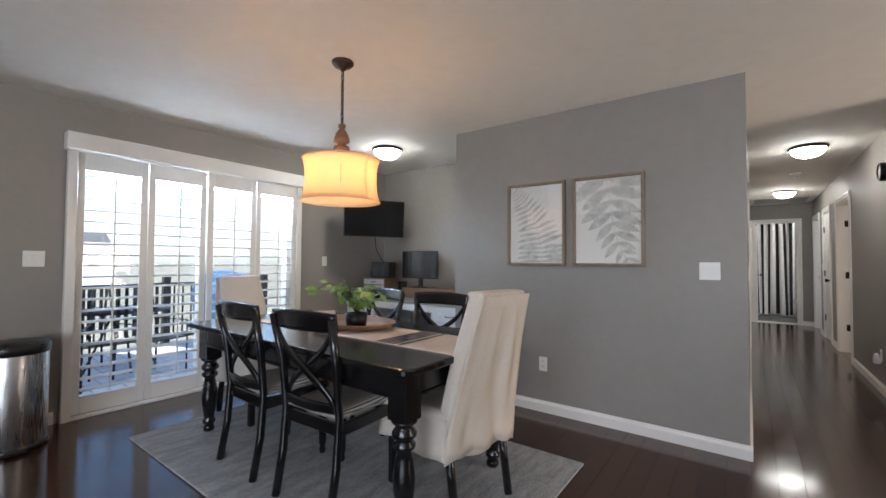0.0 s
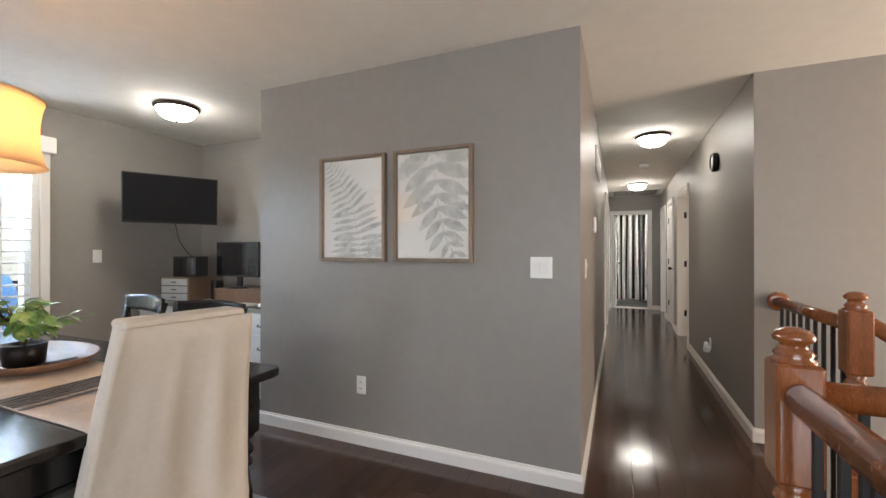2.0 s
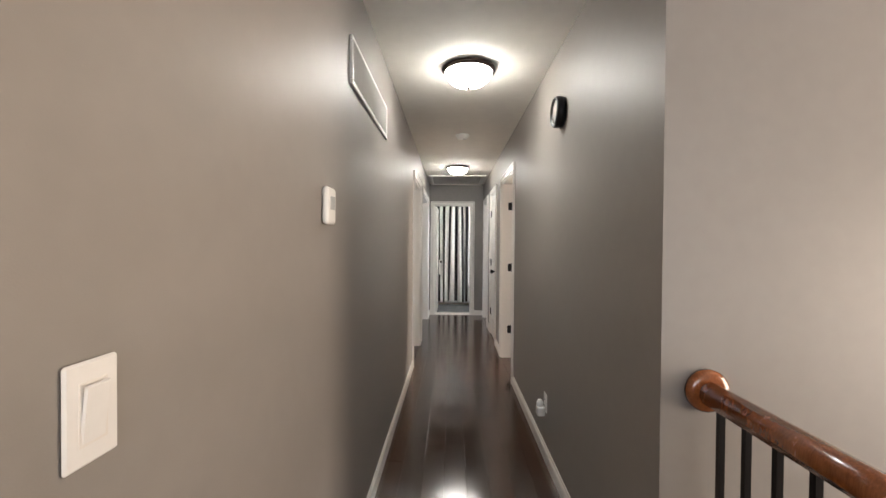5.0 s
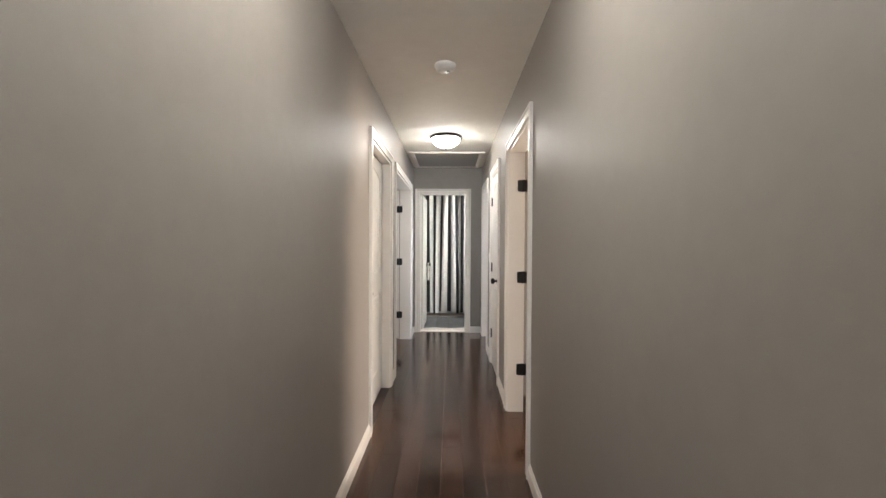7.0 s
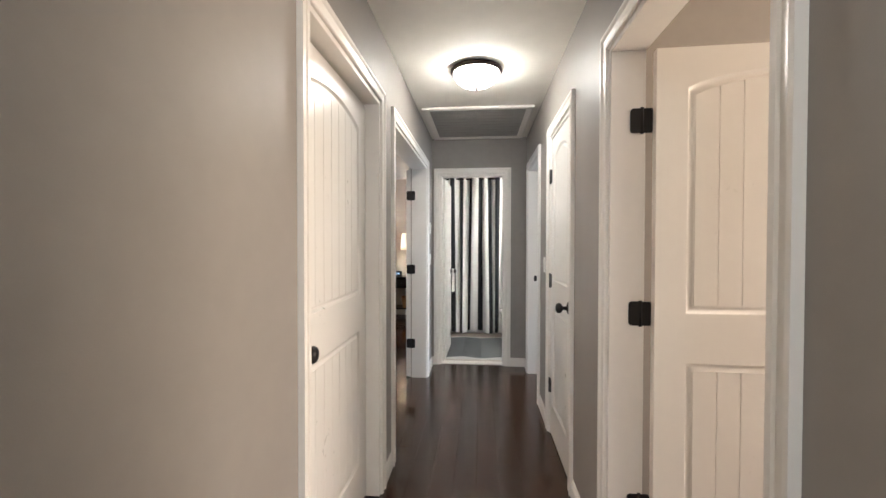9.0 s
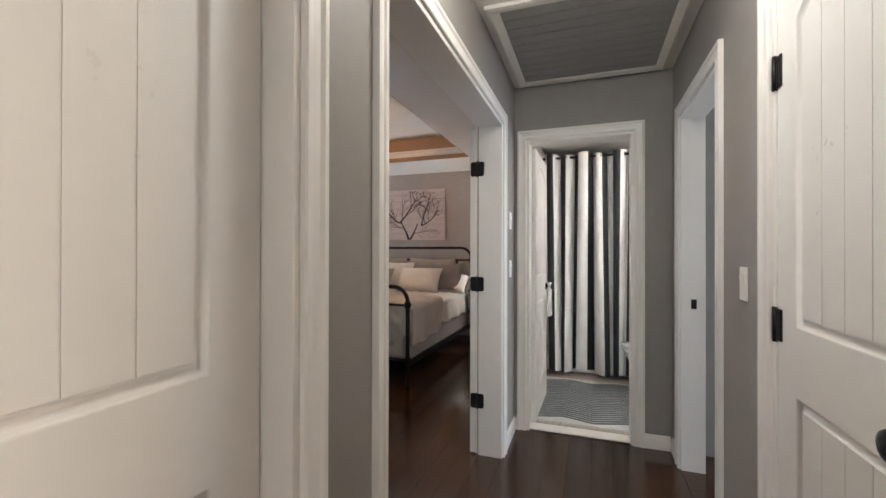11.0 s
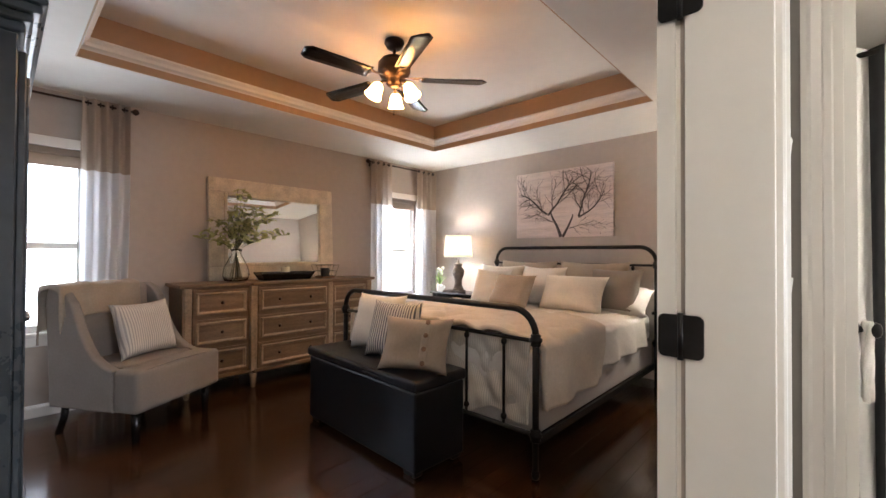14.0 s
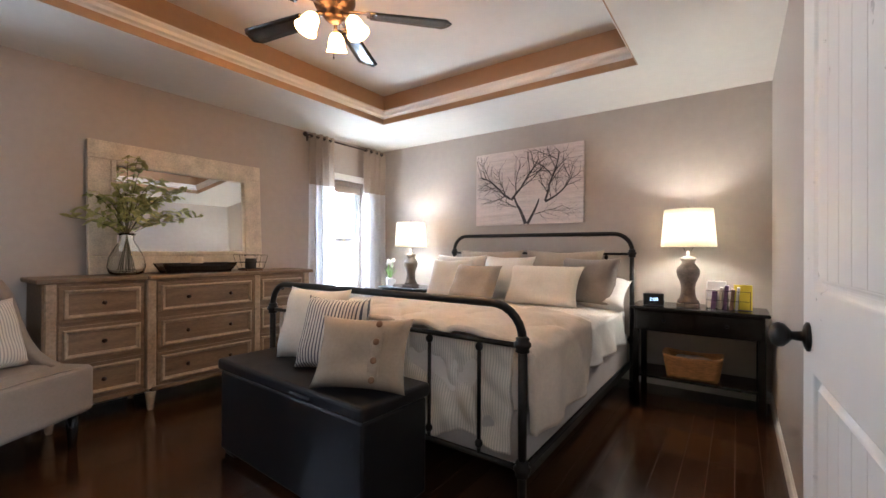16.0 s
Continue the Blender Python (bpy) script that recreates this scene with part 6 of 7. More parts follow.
def accent_chair(m):
    g = thing("accent_chair", m, "grey linen slipper chair with scooped arms", "chair")
    side = [(-0.36, 0.20), (0.16, 0.20), (0.16, 0.465), (0.08, 0.49), (0.0, 0.54), (-0.06, 0.61), (-0.11, 0.70), (-0.15, 0.80), (-0.19, 0.89), (-0.25, 0.955), (-0.32, 0.985), (-0.385, 0.975), (-0.405, 0.90)]
    for sx in (-1, 1):
        bm = bmesh.new()
        xa, xb = sorted((sx * 0.285, sx * 0.35))
        va = [bm.verts.new((xa, y, z)) for y, z in side]
        vb = [bm.verts.new((xb, y, z)) for y, z in side]
        fa, fb = bm.faces.new(va), bm.faces.new(vb[::-1])
        for i in range(len(side)):
            j = (i + 1) % len(side)
            bm.faces.new((va[j], va[i], vb[i], vb[j]))
        bmesh.ops.recalc_face_normals(bm, faces=bm.faces[:])
        bmesh.ops.bevel(bm, geom=list(set(fa.edges[:] + fb.edges[:])), offset=0.016, segments=3, affect="EDGES", profile=0.5)
        part("arm", bm, LINEN, g)
        part("front_leg", lathe([(0.019, 0), (0.033, 0.205)], 4, matrix=pose(0, 0, 0, 0, 0, 45)), BLACKWOOD, g, m=pose(sx * 0.285, 0.275, 0))
        part("back_leg", tube([(sx * 0.285, -0.36, 0), (sx * 0.285, -0.32, 0.10), (sx * 0.285, -0.30, 0.21)], 0.022, 8), BLACKWOOD, g)
    back = boxes((-0.29, -0.40, 0.20, 0.29, -0.27, 0.985), bevel=0.04, seg=4)
    for v in back.verts:
        v.co.y += 0.07 * max(0.0, 0.985 - v.co.z) ** 1.5 - 0.02 * (1 - (v.co.x / 0.3) ** 2)
    part("back", back, LINEN, g)
    part("seat_base", boxes((-0.34, -0.30, 0.20, 0.34, 0.335, 0.33), bevel=0.02, seg=3), LINEN, g)
    seat = boxes((-0.283, -0.29, 0.31, 0.283, 0.16, 0.47), (-0.35, 0.155, 0.205, 0.35, 0.35, 0.47), bevel=0.03, seg=4)
    for v in seat.verts:
        if v.co.z > 0.44:
            v.co.z += 0.018 * (1 - (v.co.x / 0.36) ** 2)
    part("seat_cushion", seat, LINEN, g)
    part("piping", tube([(-0.335, 0.33, 0.462), (-0.17, 0.338, 0.474), (0, 0.338, 0.479), (0.17, 0.338, 0.474), (0.335, 0.33, 0.462)], 0.004, 6), LINEN, g)


CM = pose(-3.157, 10.16, 0, 0, 0, -59.4)
accent_chair(CM)


def throw_at(u, v):
    """A blanket laid over the chair's back, one end falling past the side."""
    x, s = -0.20 + 0.66 * u, -0.30 + 0.66 * v
    side = max(0, x - 0.355)
    wob = 0.006 * math.sin(u * 19 + v * 5) + 0.008 * noise.noise((u * 5, v * 5, 1.0))
    if s < 0:
        y, z = -0.432 - 0.01 * v, 1.0 + s
    elif s < 0.15:
        y, z = -0.43 + 1.2 * s, 1.003 + 0.012 * math.sin(s * 21)
    else:
        y, z = -0.25 + 0.10 * (s - 0.15), 1.0 - (s - 0.15)
    return Vector((min(x, 0.355) + 0.01 + 0.12 * side, y + wob, z - 0.9 * side * (0.35 + 0.65 * min(1, abs(s - 0.07) * 4)) + wob))


th_ = solid("throw_blanket", sheet(40, 44, throw_at, 0.012), LINEN2, "taupe throw blanket over the chair back", "blanket", m=CM)
pg = pillow(0, 0, 0, 0.44, 0.40, 0.14, TICKG, 0, 0, "fine striped pillow on the slipper chair", "pillows on the chair", 21)
pg.matrix_basis = CM @ pose(-0.04, 0.03, 0.48, -18, 0, 178)


def armoire():
    g = thing("armoire", pose(-2.25, 8.765, 0), "tall dark painted armoire with crown", "armoire")
    L, D, h = 1.0, 0.71, 1.86
    part("body", boxes((0, 0, 0.08, L, D, h), bevel=0.004), DARKTINT, g)
    part("base", boxes((-0.015, 0, 0, L + 0.015, D + 0.015, 0.10), bevel=0.006), DARKTINT, g)
    part("crown", boxes((-0.015, 0, h, L + 0.015, D + 0.015, h + 0.03), (-0.03, 0, h + 0.03, L + 0.03, D + 0.03, h + 0.055), (-0.05, 0, h + 0.055, L + 0.05, D + 0.05, h + 0.08), (-0.06, 0, h + 0.08, L + 0.06, D + 0.06, h + 0.11), bevel=0.008, seg=2), DARKTINT, g)
    for x0, x1 in ((0.03, 0.49), (0.51, 0.97)):
        d = part("door", boxes((x0, D, 0.14, x1, D + 0.02, h - 0.04), bevel=0.004), DARKTINT, g)
        part("door_moulding", boxes((x0 + 0.05, D + 0.02, 0.20, x1 - 0.05, D + 0.028, 0.225), (x0 + 0.05, D + 0.02, h - 0.125, x1 - 0.05, D + 0.028, h - 0.10), (x0 + 0.05, D + 0.02, 0.225, x0 + 0.075, D + 0.028, h - 0.125), (x1 - 0.075, D + 0.02, 0.225, x1 - 0.05, D + 0.028, h - 0.125), bevel=0.003), DARKTINT, d)
        part("knob", lathe([(0.008, 0), (0.007, 0.012), (0.016, 0.02), (0.014, 0.03), (0, 0.033)], 14), STEEL, d, "pewter knob", m=pose(x1 - 0.03 if x0 < 0.3 else x0 + 0.03, D + 0.02, 0.98, -90, 0, 0))
    for z in (0.16, h - 0.1):
        part("side_rail", boxes((L, 0.06, z, L + 0.008, D - 0.06, z + 0.015), bevel=0.002), DARKTINT, g)


armoire()


def nightstand(m, label):
    g = thing("nightstand", m, label, "nightstand", "nightstands beside the bed")
    w, d, h = 0.44, 0.21, 0.722
    part("top", boxes((-w, -d, h - 0.025, w, d, h), bevel=0.005), BLACKWOOD, g)
    part("case", boxes((-w + 0.03, -d + 0.03, 0.53, w - 0.03, d - 0.01, h - 0.025), bevel=0.003), BLACKWOOD, g)
    for x0, x1 in ((-w + 0.05, -0.005), (0.005, w - 0.05)):
        dr = part("drawer", boxes((x0, -d + 0.015, 0.545, x1, -d + 0.031, h - 0.035), bevel=0.003), BLACKWOOD, g)
        part("knob", lathe([(0.006, 0), (0.012, 0.012), (0, 0.018)], 12), BLACKMETAL, dr, m=pose((x0 + x1) / 2, -d + 0.015, 0.62, 90, 0, 0))
    part("shelf", boxes((-w + 0.03, -d + 0.02, 0.17, w - 0.03, d - 0.02, 0.19), bevel=0.003), BLACKWOOD, g)
    for sx in (-1, 1):
        for sy in (-1, 1):
            part("leg", boxes((sx * (w - 0.045) - 0.022, sy * (d - 0.04) - 0.022, 0, sx * (w - 0.045) + 0.022, sy * (d - 0.04) + 0.022, 0.535), bevel=0.003), BLACKWOOD, g)
    return g


ns = nightstand(pose(-0.22, 13.575, 0), "black wooden console nightstand with open shelf")
copy_thing(ns, pose(-3.0, 13.60, 0))
ZN = 0.724


def table_lamp(m, label):
    g = thing("table_lamp", m, label, "lamp", "lamps on the nightstands")
    part("base", boxes((-0.075, -0.075, 0, 0.075, 0.075, 0.03), bevel=0.006), LAMPB, g)
    part("body", lathe([(0.07, 0.03), (0.075, 0.045), (0.06, 0.06), (0.05, 0.10), (0.048, 0.15), (0.055, 0.19), (0.075, 0.235), (0.08, 0.27), (0.072, 0.30), (0.05, 0.325), (0.042, 0.345), (0.055, 0.36), (0.055, 0.375), (0.03, 0.385), (0.012, 0.39), (0.012, 0.43)], 28), LAMPB, g, "grey turned wood body")
    part("shade", sheet(48, 6, lambda u, v: Vector(((0.187 - 0.022 * v) * math.cos(6.28318 * u), (0.187 - 0.022 * v) * math.sin(6.28318 * u), 0.46 + 0.285 * v)), 0.0015), SHADEW, g, "glowing white fabric shade")
    part("bulb", lathe([(0.012, 0.55), (0.03, 0.59), (0.032, 0.615), (0.02, 0.64), (0, 0.645)], 16), BULBN, g, "glowing bulb")
    part("harp", tube([(0.02, 0, 0.43), (0.06, 0, 0.52), (0.06, 0, 0.64), (0, 0, 0.745), (-0.06, 0, 0.64), (-0.06, 0, 0.52), (-0.02, 0, 0.43)], 0.002, 5), BRONZE, g)
    part("finial", lathe([(0.004, 0.74), (0.01, 0.755), (0.006, 0.765), (0, 0.77)], 10), BRONZE, g)
    return g


tl = table_lamp(pose(-0.272, 13.52, ZN), "lit lamp with turned wood base and white shade")
copy_thing(tl, pose(-3.06, 13.54, ZN))

dc_ = thing("digital_clock", pose(-0.50, 13.46, ZN, -12, 0, 14), "black digital clock showing the time on nightstand", "clock")
part("case", boxes((-0.075, -0.012, 0, 0.075, 0.03, 0.095), bevel=0.008, seg=2), BLACKPL, dc_)
part("screen", boxes((-0.066, -0.0135, 0.012, 0.066, -0.0115, 0.085)), SCREEN, dc_)
cu = bpy.data.curves.new("digits", "FONT")
cu.body, cu.size, cu.align_x, cu.extrude = "2:08", 0.036, "CENTER", 0.0004
tx = new("digits_tmp", cu)
bpy.context.view_layer.update()
dg = bpy.data.meshes.new_from_object(tx.evaluated_get(bpy.context.evaluated_depsgraph_get()))
bpy.data.objects.remove(tx)
dg.materials.append(GLOW)
part("digits", dg, None, dc_, "glowing pale digits 2:08", m=pose(0, -0.0142, 0.034, 90, 0, 0))

ob_ = thing("desk_organizer", pose(-0.02, 13.50, ZN), "wire organizer holding books and papers on nightstand", "organizer")
for z in (0.005, 0.07, 0.14):
    part("wire", tube([(-0.13, -0.06, z), (0.13, -0.06, z), (0.13, 0.06, z), (-0.13, 0.06, z), (-0.13, -0.06, z)], 0.002, 5), BLACKMETAL, ob_)
for x in (-0.13, -0.065, 0, 0.065, 0.13):
    part("wire", tube([(x, -0.06, 0), (x, -0.06, 0.14)], 0.0018, 5), BLACKMETAL, ob_)
for i, (x, wd, hh, mt, lb) in enumerate(((-0.09, 0.03, 0.13, PURPLE, "purple paperback book in organizer"), (-0.05, 0.022, 0.16, PAPER, "pale paperback book in organizer"), (-0.02, 0.025, 0.175, PURPLE, "dark purple paperback book in organizer"), (0.02, 0.022, 0.15, CARD, "brown covered notebook in organizer"), (0.05, 0.018, 0.165, PAPER, "pale notebook in organizer"))):
    solid("book", boxes((-wd / 2, -0.05, 0, wd / 2, 0.05, hh), bevel=0.002), mt, lb, "book", m=pose(-0.02 + x, 13.50, ZN + 0.003, 0, 5, 0), group="books in the organizer")
solid("note_pad", boxes((-0.055, -0.004, 0, 0.055, 0.004, 0.18), bevel=0.001), YELLOW, "yellow card note pad in organizer", "note pad", m=pose(0.07, 13.54, ZN + 0.003))
solid("tissue_box", boxes((-0.06, -0.01, 0, 0.06, 0.01, 0.20), bevel=0.003), WHITEPL, "pale blue-white box behind the books", "box", m=pose(-0.09, 13.55, ZN + 0.003))

bk_ = thing("wicker_basket", pose(-0.24, 13.53, 0.191), "honey wicker basket on the nightstand shelf", "basket")
part("weave", sheet(56, 8, lambda u, v: Vector(((0.17 + 0.03 * v) * math.copysign(abs(math.cos(6.28318 * u)) ** 0.4, math.cos(6.28318 * u)), (0.11 + 0.025 * v) * math.copysign(abs(math.sin(6.28318 * u)) ** 0.4, math.sin(6.28318 * u)), 0.002 + (0.16 + 0.02 * abs(math.cos(6.28318 * u))) * v)), 0.01), WICKER, bk_)
part("bottom", boxes((-0.16, -0.10, 0, 0.16, 0.10, 0.01)), WICKER, bk_)
solid("cloth_bundle", pillow_mesh(0.28, 0.18, 0.09, 31), LINEN, "folded grey cloth inside the basket", "cloth", m=pose(-0.24, 13.62, 0.30, 90, 0, 0))

fv = thing("flower_vase", pose(-3.30, 13.44, ZN), "white tulips in a pale vase on nightstand", "vase")
part("vase", lathe([(0.03, 0), (0.036, 0.01), (0.04, 0.10), (0.036, 0.10), (0.03, 0.02), (0, 0.018)], 20), PORC, fv)
r = random.Random(4)
tl_leaf = leaf_mesh(0.17, 0.025, LEAF, 0.15)
for i in range(8):
    a, q = r.uniform(0, 6.28), r.uniform(0.02, 0.08)
    top = (q * math.cos(a), q * math.sin(a), r.uniform(0.22, 0.31))
    st = part("stem", tube([(0, 0, 0.03), (top[0] * 0.4, top[1] * 0.4, 0.15), top], 0.003, 5), LEAF, fv)
    part("bloom", lathe([(0.006, -0.02), (0.018, -0.008), (0.02, 0.01), (0.012, 0.026), (0, 0.03)], 10), PETAL, st, "white bloom", m=pose(*top))
    part("leaf", tl_leaf, None, st, m=pose(0, 0, 0.07, r.uniform(55, 75), 0, math.degrees(a) + 40))
ht = thing("heart_ornament", pose(-3.24, 13.41, ZN), "white heart ornament on the nightstand", "ornament")
hp = [(0.0052 * 16 * math.sin(k) ** 3 * 0.62, 0.052 + 0.0033 * (13 * math.cos(k) - 5 * math.cos(2 * k) - 2 * math.cos(3 * k) - math.cos(4 * k))) for k in [i * 6.28318 / 28 for i in range(28)]]
part("heart", prism(hp, -0.012, 0.012, bmesh.new()), PORC, ht, m=pose(0, 0, 0, 0, 0, 20))


def tree_art():
    w, h = 1.18, 0.78
    g = thing("canvas_picture", pose(-1.742, 13.838, 1.42), "bare tree printed on whitewashed boards canvas", "picture")
    n = 8
    me = meshed("board", boxes((-w / 2, -0.04, 0.0018, w / 2, -0.002, h / n - 0.0018), bevel=0.0012), ARTPINK)
    for i in range(n):
        part("board", me, None, g, m=pose(0, 0, i * h / n))
    bm = bmesh.new()
    r = random.Random(14)

    def limb(p, ang, ln, wd, depth):
        pts, a = [Vector(p)], ang
        for k in range(6):
            a += r.uniform(-0.22, 0.22) + (0.03 if a < math.pi / 2 else -0.03)
            q = pts[-1] + Vector((math.cos(a), math.sin(a))) * ln / 6
            if abs(q.x) > w / 2 - 0.005 or q.y > h - 0.005 or q.y < 0.004:
                break
            pts.append(q)
        m = len(pts) - 1
        if m < 1:
            return
        vs = []
        for k, q in enumerate(pts):
            d = (pts[min(k + 1, m)] - pts[max(k - 1, 0)]).normalized()
            ww = wd * (1 - 0.55 * k / max(m, 1)) / 2
            vs.append((bm.verts.new((q.x - d.y * ww, -0.0418, q.y + d.x * ww)), bm.verts.new((q.x + d.y * ww, -0.0418, q.y - d.x * ww))))
        for c, e in zip(vs, vs[1:]):
            bm.faces.new((c[0], c[1], e[1], e[0]))
        if depth:
            for k in range(1, m + 1):
                for s in (-1, 1):
                    if r.random() < 0.62:
                        limb(pts[k], a + s * r.uniform(0.35, 1.0), ln * r.uniform(0.45, 0.68), wd * 0.5 * (1 - 0.3 * k / 6), depth - 1)
    limb((0.0, 0.005), 2.10, 0.32, 0.040, 0)
    limb((0.02, 0.005), 0.85, 0.28, 0.034, 0)
    limb((-0.16, 0.26), 1.02, 0.50, 0.027, 2)
    limb((-0.17, 0.27), 2.45, 0.44, 0.025, 2)
    limb((0.21, 0.23), 1.35, 0.50, 0.024, 2)
    limb((0.21, 0.22), 0.55, 0.40, 0.021, 2)
    limb((-0.10, 0.18), 2.95, 0.26, 0.012, 2)
    limb((0.10, 0.10), 0.2, 0.30, 0.009, 2)
    part("tree_print", bm, TWIG, g, "dark bare branches")


tree_art()


# ---- curtains ----
def curtain(y0, y1, folds, label, seed):
    g = thing("curtain", pose(-3.725, (y0 + y1) / 2, 0), label, "curtain", "bedroom curtains")
    half = (y1 - y0) / 2

    def cloth(z0, z1):
        def f(u, v):
            z = z0 + (z1 - z0) * v
            amp = 0.030 * (1 + 0.25 * math.sin(u * 9 + seed))
            return Vector((amp * math.cos(u * folds * 6.28318 + 0.5 * math.sin(z * 2 + seed)), (u - 0.5) * 2 * half * (1 - 0.04 * math.sin(z * 2.1 + seed)), z))
        return f
    part("upper_cloth", sheet(folds * 14, 8, cloth(1.86, 2.42)), CURT, g, "taupe linen upper band")
    part("lower_cloth", sheet(folds * 14, 16, cloth(0.03, 1.86)), SHEER, g, "sheer lower cloth")
    for i in range(folds):
        part("grommet", tube([(0.02 * math.cos(a), 0, 2.385 + 0.02 * math.sin(a)) for a in [k * 0.6283 for k in range(11)]], 0.003, 5), BRONZE, g, m=pose(0, (-half + (i + 0.5) * 2 * half / folds), 0))


curtain(9.86, 10.16, 4, "taupe and sheer grommet curtain beside the window", 1)
curtain(8.80, 9.02, 3, "taupe and sheer grommet curtain beside the window", 2)
curtain(12.60, 12.95, 4, "taupe and sheer grommet curtain beside the window", 3)
curtain(13.40, 13.78, 4, "taupe and sheer grommet curtain beside the window", 4)
for y0, y1 in ((8.79, 10.22), (12.56, 13.80)):
    g = thing("curtain_rod", pose(-3.725, y0, 2.385), "dark bronze curtain rod above the window", "curtain rod", "curtain rods")
    part("rod", tube([(0, 0, 0), (0, y1 - y0, 0)], 0.009, 10), BRONZE, g)
    for y in ((0.03, y1 - y0) if y0 > 10 else (y1 - y0,)):
        part("finial", lathe([(0, -0.028), (0.02, -0.016), (0.026, 0), (0.02, 0.016), (0, 0.028)], 14), BRONZE, g, m=pose(0, y - 0.02, 0))
    for y in (0.1, y1 - y0 - 0.06):
        part("bracket", boxes((-0.095, y - 0.008, -0.014, 0.008, y + 0.008, -0.006), (-0.095, y - 0.012, -0.04, -0.088, y + 0.012, 0.03), bevel=0.002), BRONZE, g)


# ---- bathroom ----
def shower_curtain():
    g = thing("shower_curtain", pose(0.42, 12.30, 0), "black and white striped shower curtain on rod", "shower curtain")
    W, n, nv = 1.30, 150, 22
    bm = bmesh.new()
    rows = []
    s = [0.0]
    for i in range(n + 1):
        u = i / n
        row = []
        for j in range(nv + 1):
            v = j / nv
            z = 0.05 + 2.19 * v + 0.01 * math.sin(u * 23)
            k = 0.7 + 0.3 * (1 - v)
            y = k * (0.045 * math.sin(u * 52 + 0.6 * math.sin(v * 3)) + 0.02 * math.sin(u * 23 + 2.2 * v + 1)) - 0.10 * (1 - v) ** 2 * math.sin(u * 14) * 0.5
            x = W * u + 0.018 * math.sin(u * 52 * 1.0 + 1.2) + 0.03 * (1 - v) * math.sin(u * 17)
            row.append(bm.verts.new((x, y, z)))
        rows.append(row)
    length = 0.0
    for i in range(n):
        length += (rows[i + 1][nv].co - rows[i][nv].co).length
        idx = 1 if (length % 0.175) > 0.100 else 0
        for j in range(nv):
            f = bm.faces.new((rows[i][j], rows[i + 1][j], rows[i + 1][j + 1], rows[i][j + 1]))
            f.smooth, f.material_index = True, idx
    part("cloth", bm, [WHITECL, BLACKCL], g)
    for i in range(12):
        part("ring", tube([(0.0, 0.022 * math.cos(a), 2.205 + 0.022 * math.sin(a)) for a in [k * 0.6283 for k in range(11)]], 0.003, 5), BLACKMETAL, g, m=pose(0.05 + i * 0.108, 0, 0))
    rd = thing("shower_rod", pose(0.40, 12.30, 2.205), "black shower curtain rod across the tub", "rod")
    part("rod", tube([(0, 0, 0), (1.88, 0, 0)], 0.013, 12), BLACKMETAL, rd)


shower_curtain()
# Unseen wall light, added to brighten the bathroom ceiling and shower curtain.
vl = thing("vanity_light", pose(2.298, 11.55, 1.98), "unseen bronze wall light with three lit globes, added", "wall lamp")
part("backplate", boxes((-0.02, -0.28, -0.04, 0, 0.28, 0.04), bevel=0.006), BRONZE, vl)
for y in (-0.2, 0.0, 0.2):
    part("globe", lathe([(0, -0.06), (0.035, -0.05), (0.06, -0.02), (0.062, 0.01), (0.045, 0.045), (0.02, 0.06), (0, 0.062)], 20), GLOBE, vl, "glowing frosted globe", m=pose(-0.10, y, 0))
    part("arm", tube([(-0.01, y, 0), (-0.05, y, 0)], 0.01, 8), BRONZE, vl)
tb = thing("bathtub", pose(0.42, 12.42, 0.004), "white bathtub behind the shower curtain", "bathtub")
part("shell", boxes((0, 0, 0, 1.85, 0.08, 0.5), (0, 0.68, 0, 1.85, 0.76, 0.5), (0, 0.08, 0, 0.1, 0.68, 0.5), (1.75, 0.08, 0, 1.85, 0.68, 0.5), (0.1, 0.08, 0, 1.75, 0.68, 0.12), bevel=0.01), PORC, tb)
wc = thing("toilet", pose(1.40, 11.97, 0.003, 0, 0, 90), "white porcelain toilet with closed lid", "toilet")
ov = Matrix.Diagonal((0.78, 1.08, 1, 1))
part("base", lathe([(0.13, 0), (0.135, 0.02), (0.11, 0.12), (0.115, 0.2), (0.16, 0.29), (0.195, 0.36), (0.20, 0.385), (0, 0.385)], 32, matrix=ov), PORC, wc)
part("seat", lathe([(0.20, 0.387), (0.212, 0.39), (0.214, 0.405), (0, 0.405)], 32, matrix=ov), PORC, wc)
part("lid", lathe([(0.208, 0.409), (0.214, 0.413), (0.21, 0.428), (0.15, 0.438), (0, 0.44)], 32, matrix=ov), PORC, wc)
part("tank", boxes((-0.2, -0.42, 0.36, 0.2, -0.23, 0.73), (-0.21, -0.43, 0.73, 0.21, -0.22, 0.765), bevel=0.015, seg=2), PORC, wc)
part("foot", boxes((-0.09, -0.36, 0, 0.09, -0.05, 0.36), bevel=0.03, seg=2), PORC, wc)
part("flush_lever", boxes((0.10, -0.225, 0.66, 0.17, -0.212, 0.675), bevel=0.003), BLACKMETAL, wc)
br = thing("bath_rug", pose(0.50, 11.06, 0.004), "grey herringbone woven bath rug with fringe", "rug")
part("backing", boxes((0, 0.0, 0, 0.86, 1.06, 0.006)), BATHRUGL, br)
bmc = bmesh.new()
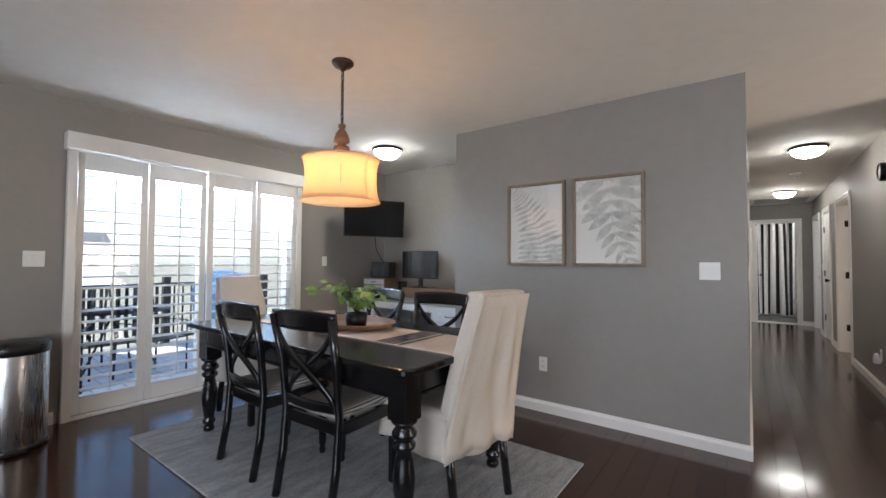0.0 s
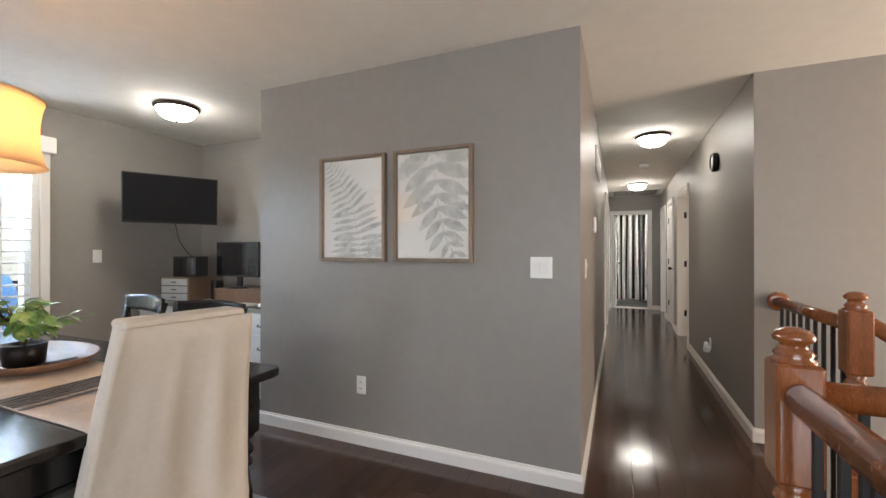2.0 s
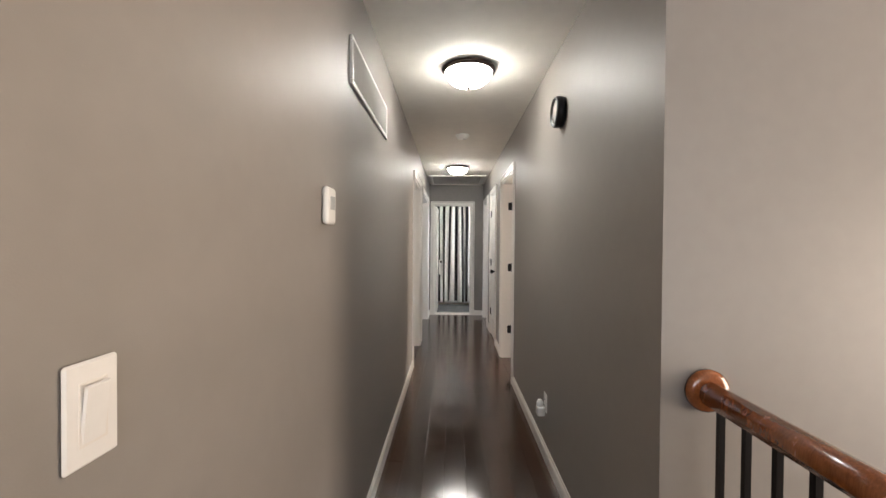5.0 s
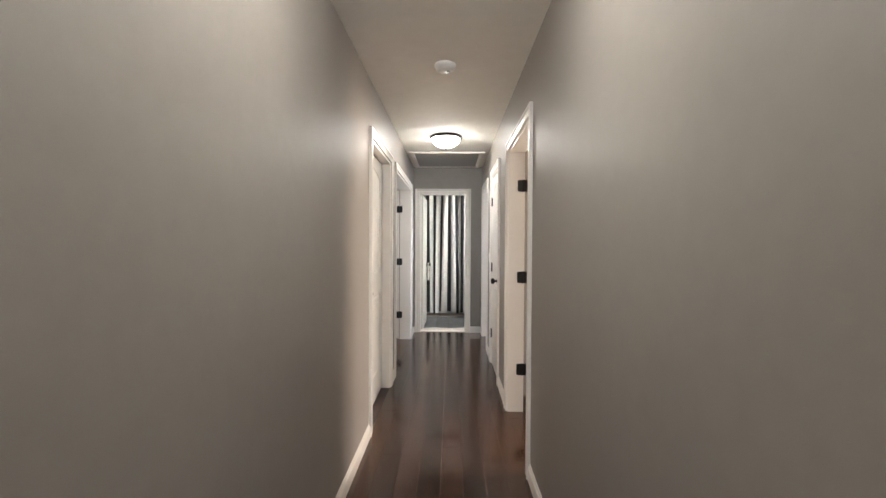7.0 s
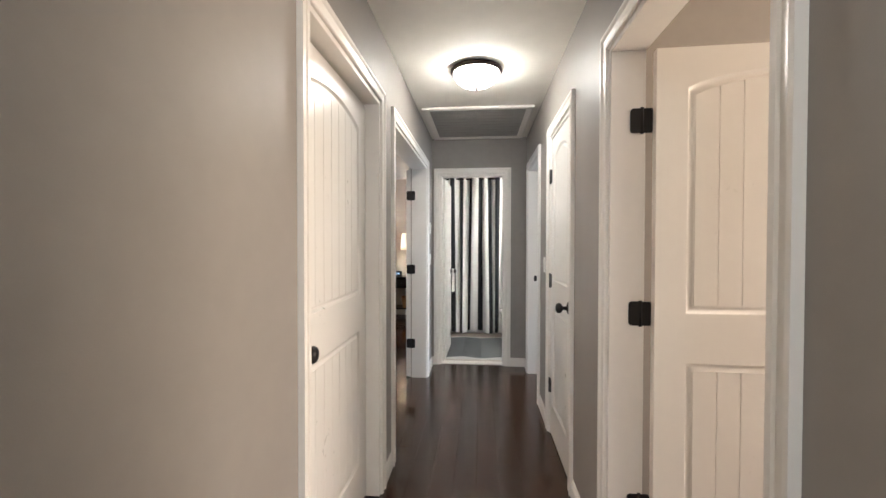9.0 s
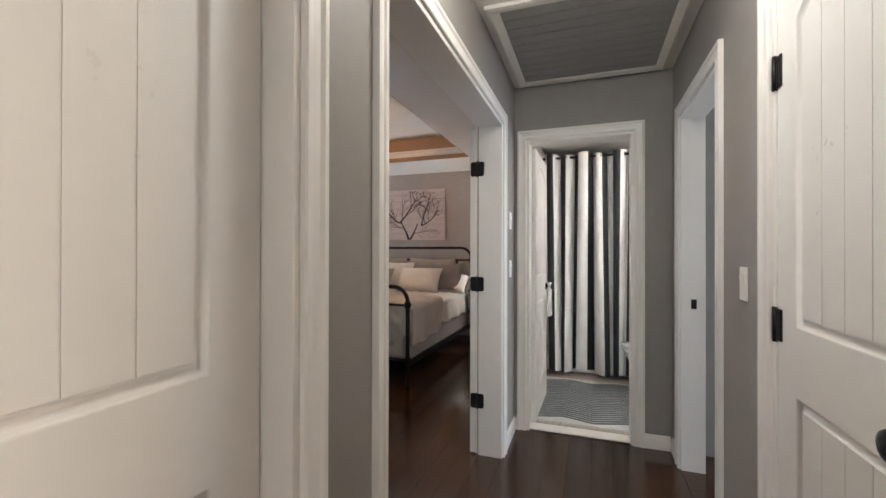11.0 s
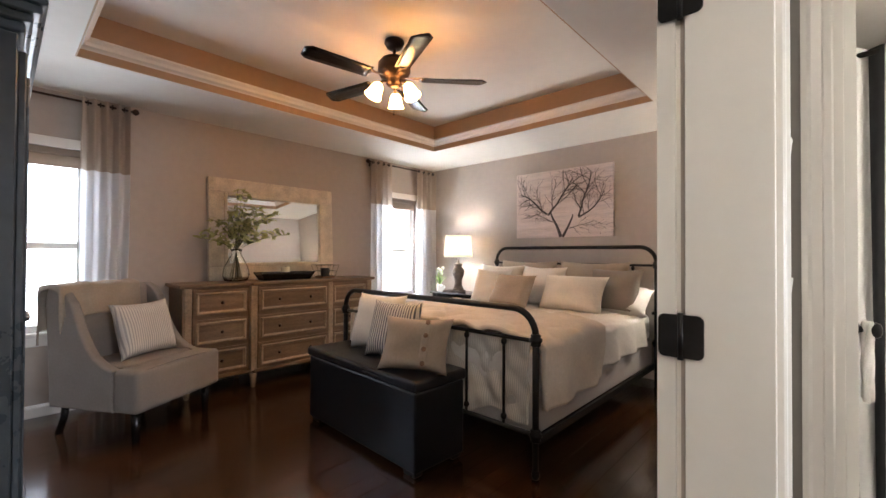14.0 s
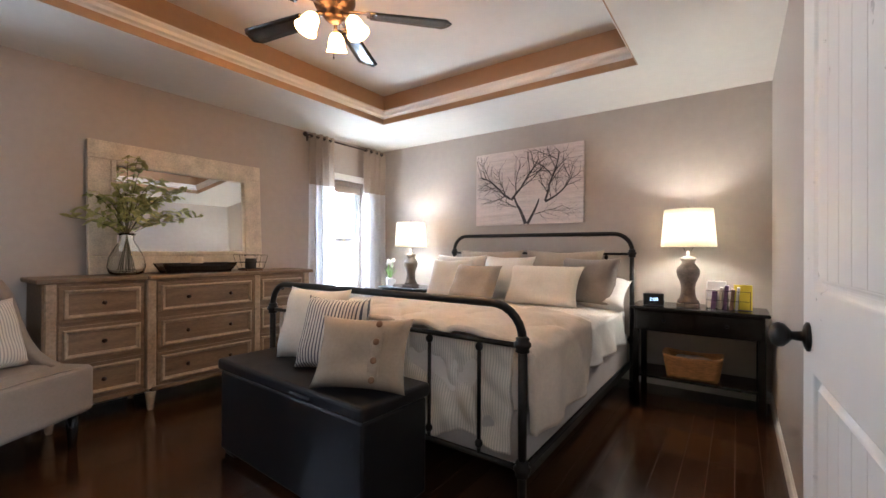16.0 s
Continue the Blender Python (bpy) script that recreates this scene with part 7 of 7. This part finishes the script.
for k in range(4):
    for i in range(26):
        y = i * 0.04
        x0, x1 = k * 0.215, (k + 1) * 0.215
        s = 0.07 if k % 2 == 0 else -0.07
        ya, yb = (y, y + s) if s > 0 else (y - s, y)
        q = [(x0, ya), (x1, yb), (x1, yb + 0.022), (x0, ya + 0.022)]
        if max(p[1] for p in q) < 1.055 and min(p[1] for p in q) > 0.003:
            a = [bmc.verts.new((x, yy, 0.0062)) for x, yy in q]
            b = [bmc.verts.new((x, yy, 0.0105)) for x, yy in q]
            bmc.faces.new(b)
            for j in range(4):
                bmc.faces.new((a[j], a[(j + 1) % 4], b[(j + 1) % 4], b[j]))
tagged(part("woven_ribs", bmc, BATHRUG, br, "dark grey herringbone ribs"), kind="stuff")
bmf = bmesh.new()
r = random.Random(6)
for e, s in ((0.0, -1), (1.06, 1)):
    for i in range(110):
        x = 0.004 + i * 0.0078
        tube([(x, e, 0.004), (x + r.uniform(-0.008, 0.008), e + s * 0.025, 0.006), (x + r.uniform(-0.015, 0.015), e + s * r.uniform(0.035, 0.055), 0.003)], 0.002, 4, bmf)
tagged(part("fringe", bmf, IVORY, br, "ivory cotton fringe"), kind="stuff")
structure("threshold", boxes((0.504, 10.89, 0.0, 1.156, 11.0, 0.010), bevel=0.004), TRIM, "pale marble bathroom threshold", "trim")
tw = thing("hand_towel", pose(0.585, 11.60, 0.70, 0, 0, 90), "white towel hanging over the bathroom door knob", "towel")
part("cloth", sheet(10, 14, lambda u, v: Vector(((u - 0.5) * (0.10 - 0.05 * v), 0.012 * math.sin(u * 11 + v * 3), 0.285 * v)), 0.010), SHEET, tw)

# ---- floor planks ----
pm = meshed("plank", boxes((0.008, 0.001, -0.0058, 0.992, 0.999, 0.0)), WOODF)
rp = random.Random(8)


def lay(x0, x1, y0, y1, w=0.118):
    out = []
    n = max(1, round((x1 - x0) / w))
    w = (x1 - x0) / n
    for i in range(n):
        y = y0 - rp.uniform(0, 1.0)
        while y < y1:
            l = rp.uniform(0.8, 1.7)
            a, b = max(y, y0), min(y + l, y1)
            if b - a > 0.02:
                out.append((x0 + i * w, a, w, b - a))
            y += l
    return out


near = lay(0.40, 1.40, 3.38, 10.868) + lay(-3.82, 0.26, 9.55, 12.2) + lay(-3.7, 1.46, 0.35, 3.38)
near = near[:300]
for x, y, w, l in near:
    part("plank", pm, None, FL, m=Matrix.LocRotScale((x, y, 0), None, (w, l, 1)))
rest = lay(-3.82, 0.26, 8.76, 9.55) + lay(-3.82, 0.26, 12.2, 13.84) + lay(-3.7, 4.5, -4.0, 0.35) + lay(1.46, 4.5, 0.35, 2.28) + lay(-3.7, -1.82, 3.38, 4.32) + lay(0.40, 1.46, 3.38, 3.385) + lay(1.52, 4.5, 6.3, 8.4) + lay(1.52, 4.5, 9.7, 10.9) + lay(0.26, 0.40, 8.89, 10.43) + lay(1.40, 1.52, 7.19, 8.07) + lay(1.40, 1.52, 9.9, 10.65)
done = set(near)
verts, faces = [], []
for x, y, w, l in rest:
    k = len(verts)
    verts += [(x + 0.001, y + 0.001, 0), (x + w - 0.001, y + 0.001, 0), (x + w - 0.001, y + l - 0.001, 0), (x + 0.001, y + l - 0.001, 0)]
    verts += [(vx, vy, -0.0058) for vx, vy, _ in verts[k:k + 4]]
    faces += [(k, k + 1, k + 2, k + 3)] + [(k + j, k + 4 + j, k + 4 + (j + 1) % 4, k + (j + 1) % 4) for j in range(4)]
pmr = bpy.data.meshes.new("planks")
pmr.from_pydata(verts, [], faces)
WOODR = material("dark_hardwood_joined", (0.044, 0.0175, 0.0075), 0.10, vary=0.36, scale=2.0, bump=0.10, bscale=40, stretch=(14, 0.6, 1), coat=0.2, spec=0.5)
pmr.materials.append(WOODR)
tagged(part("planks", pmr, None, FL), kind="stuff")
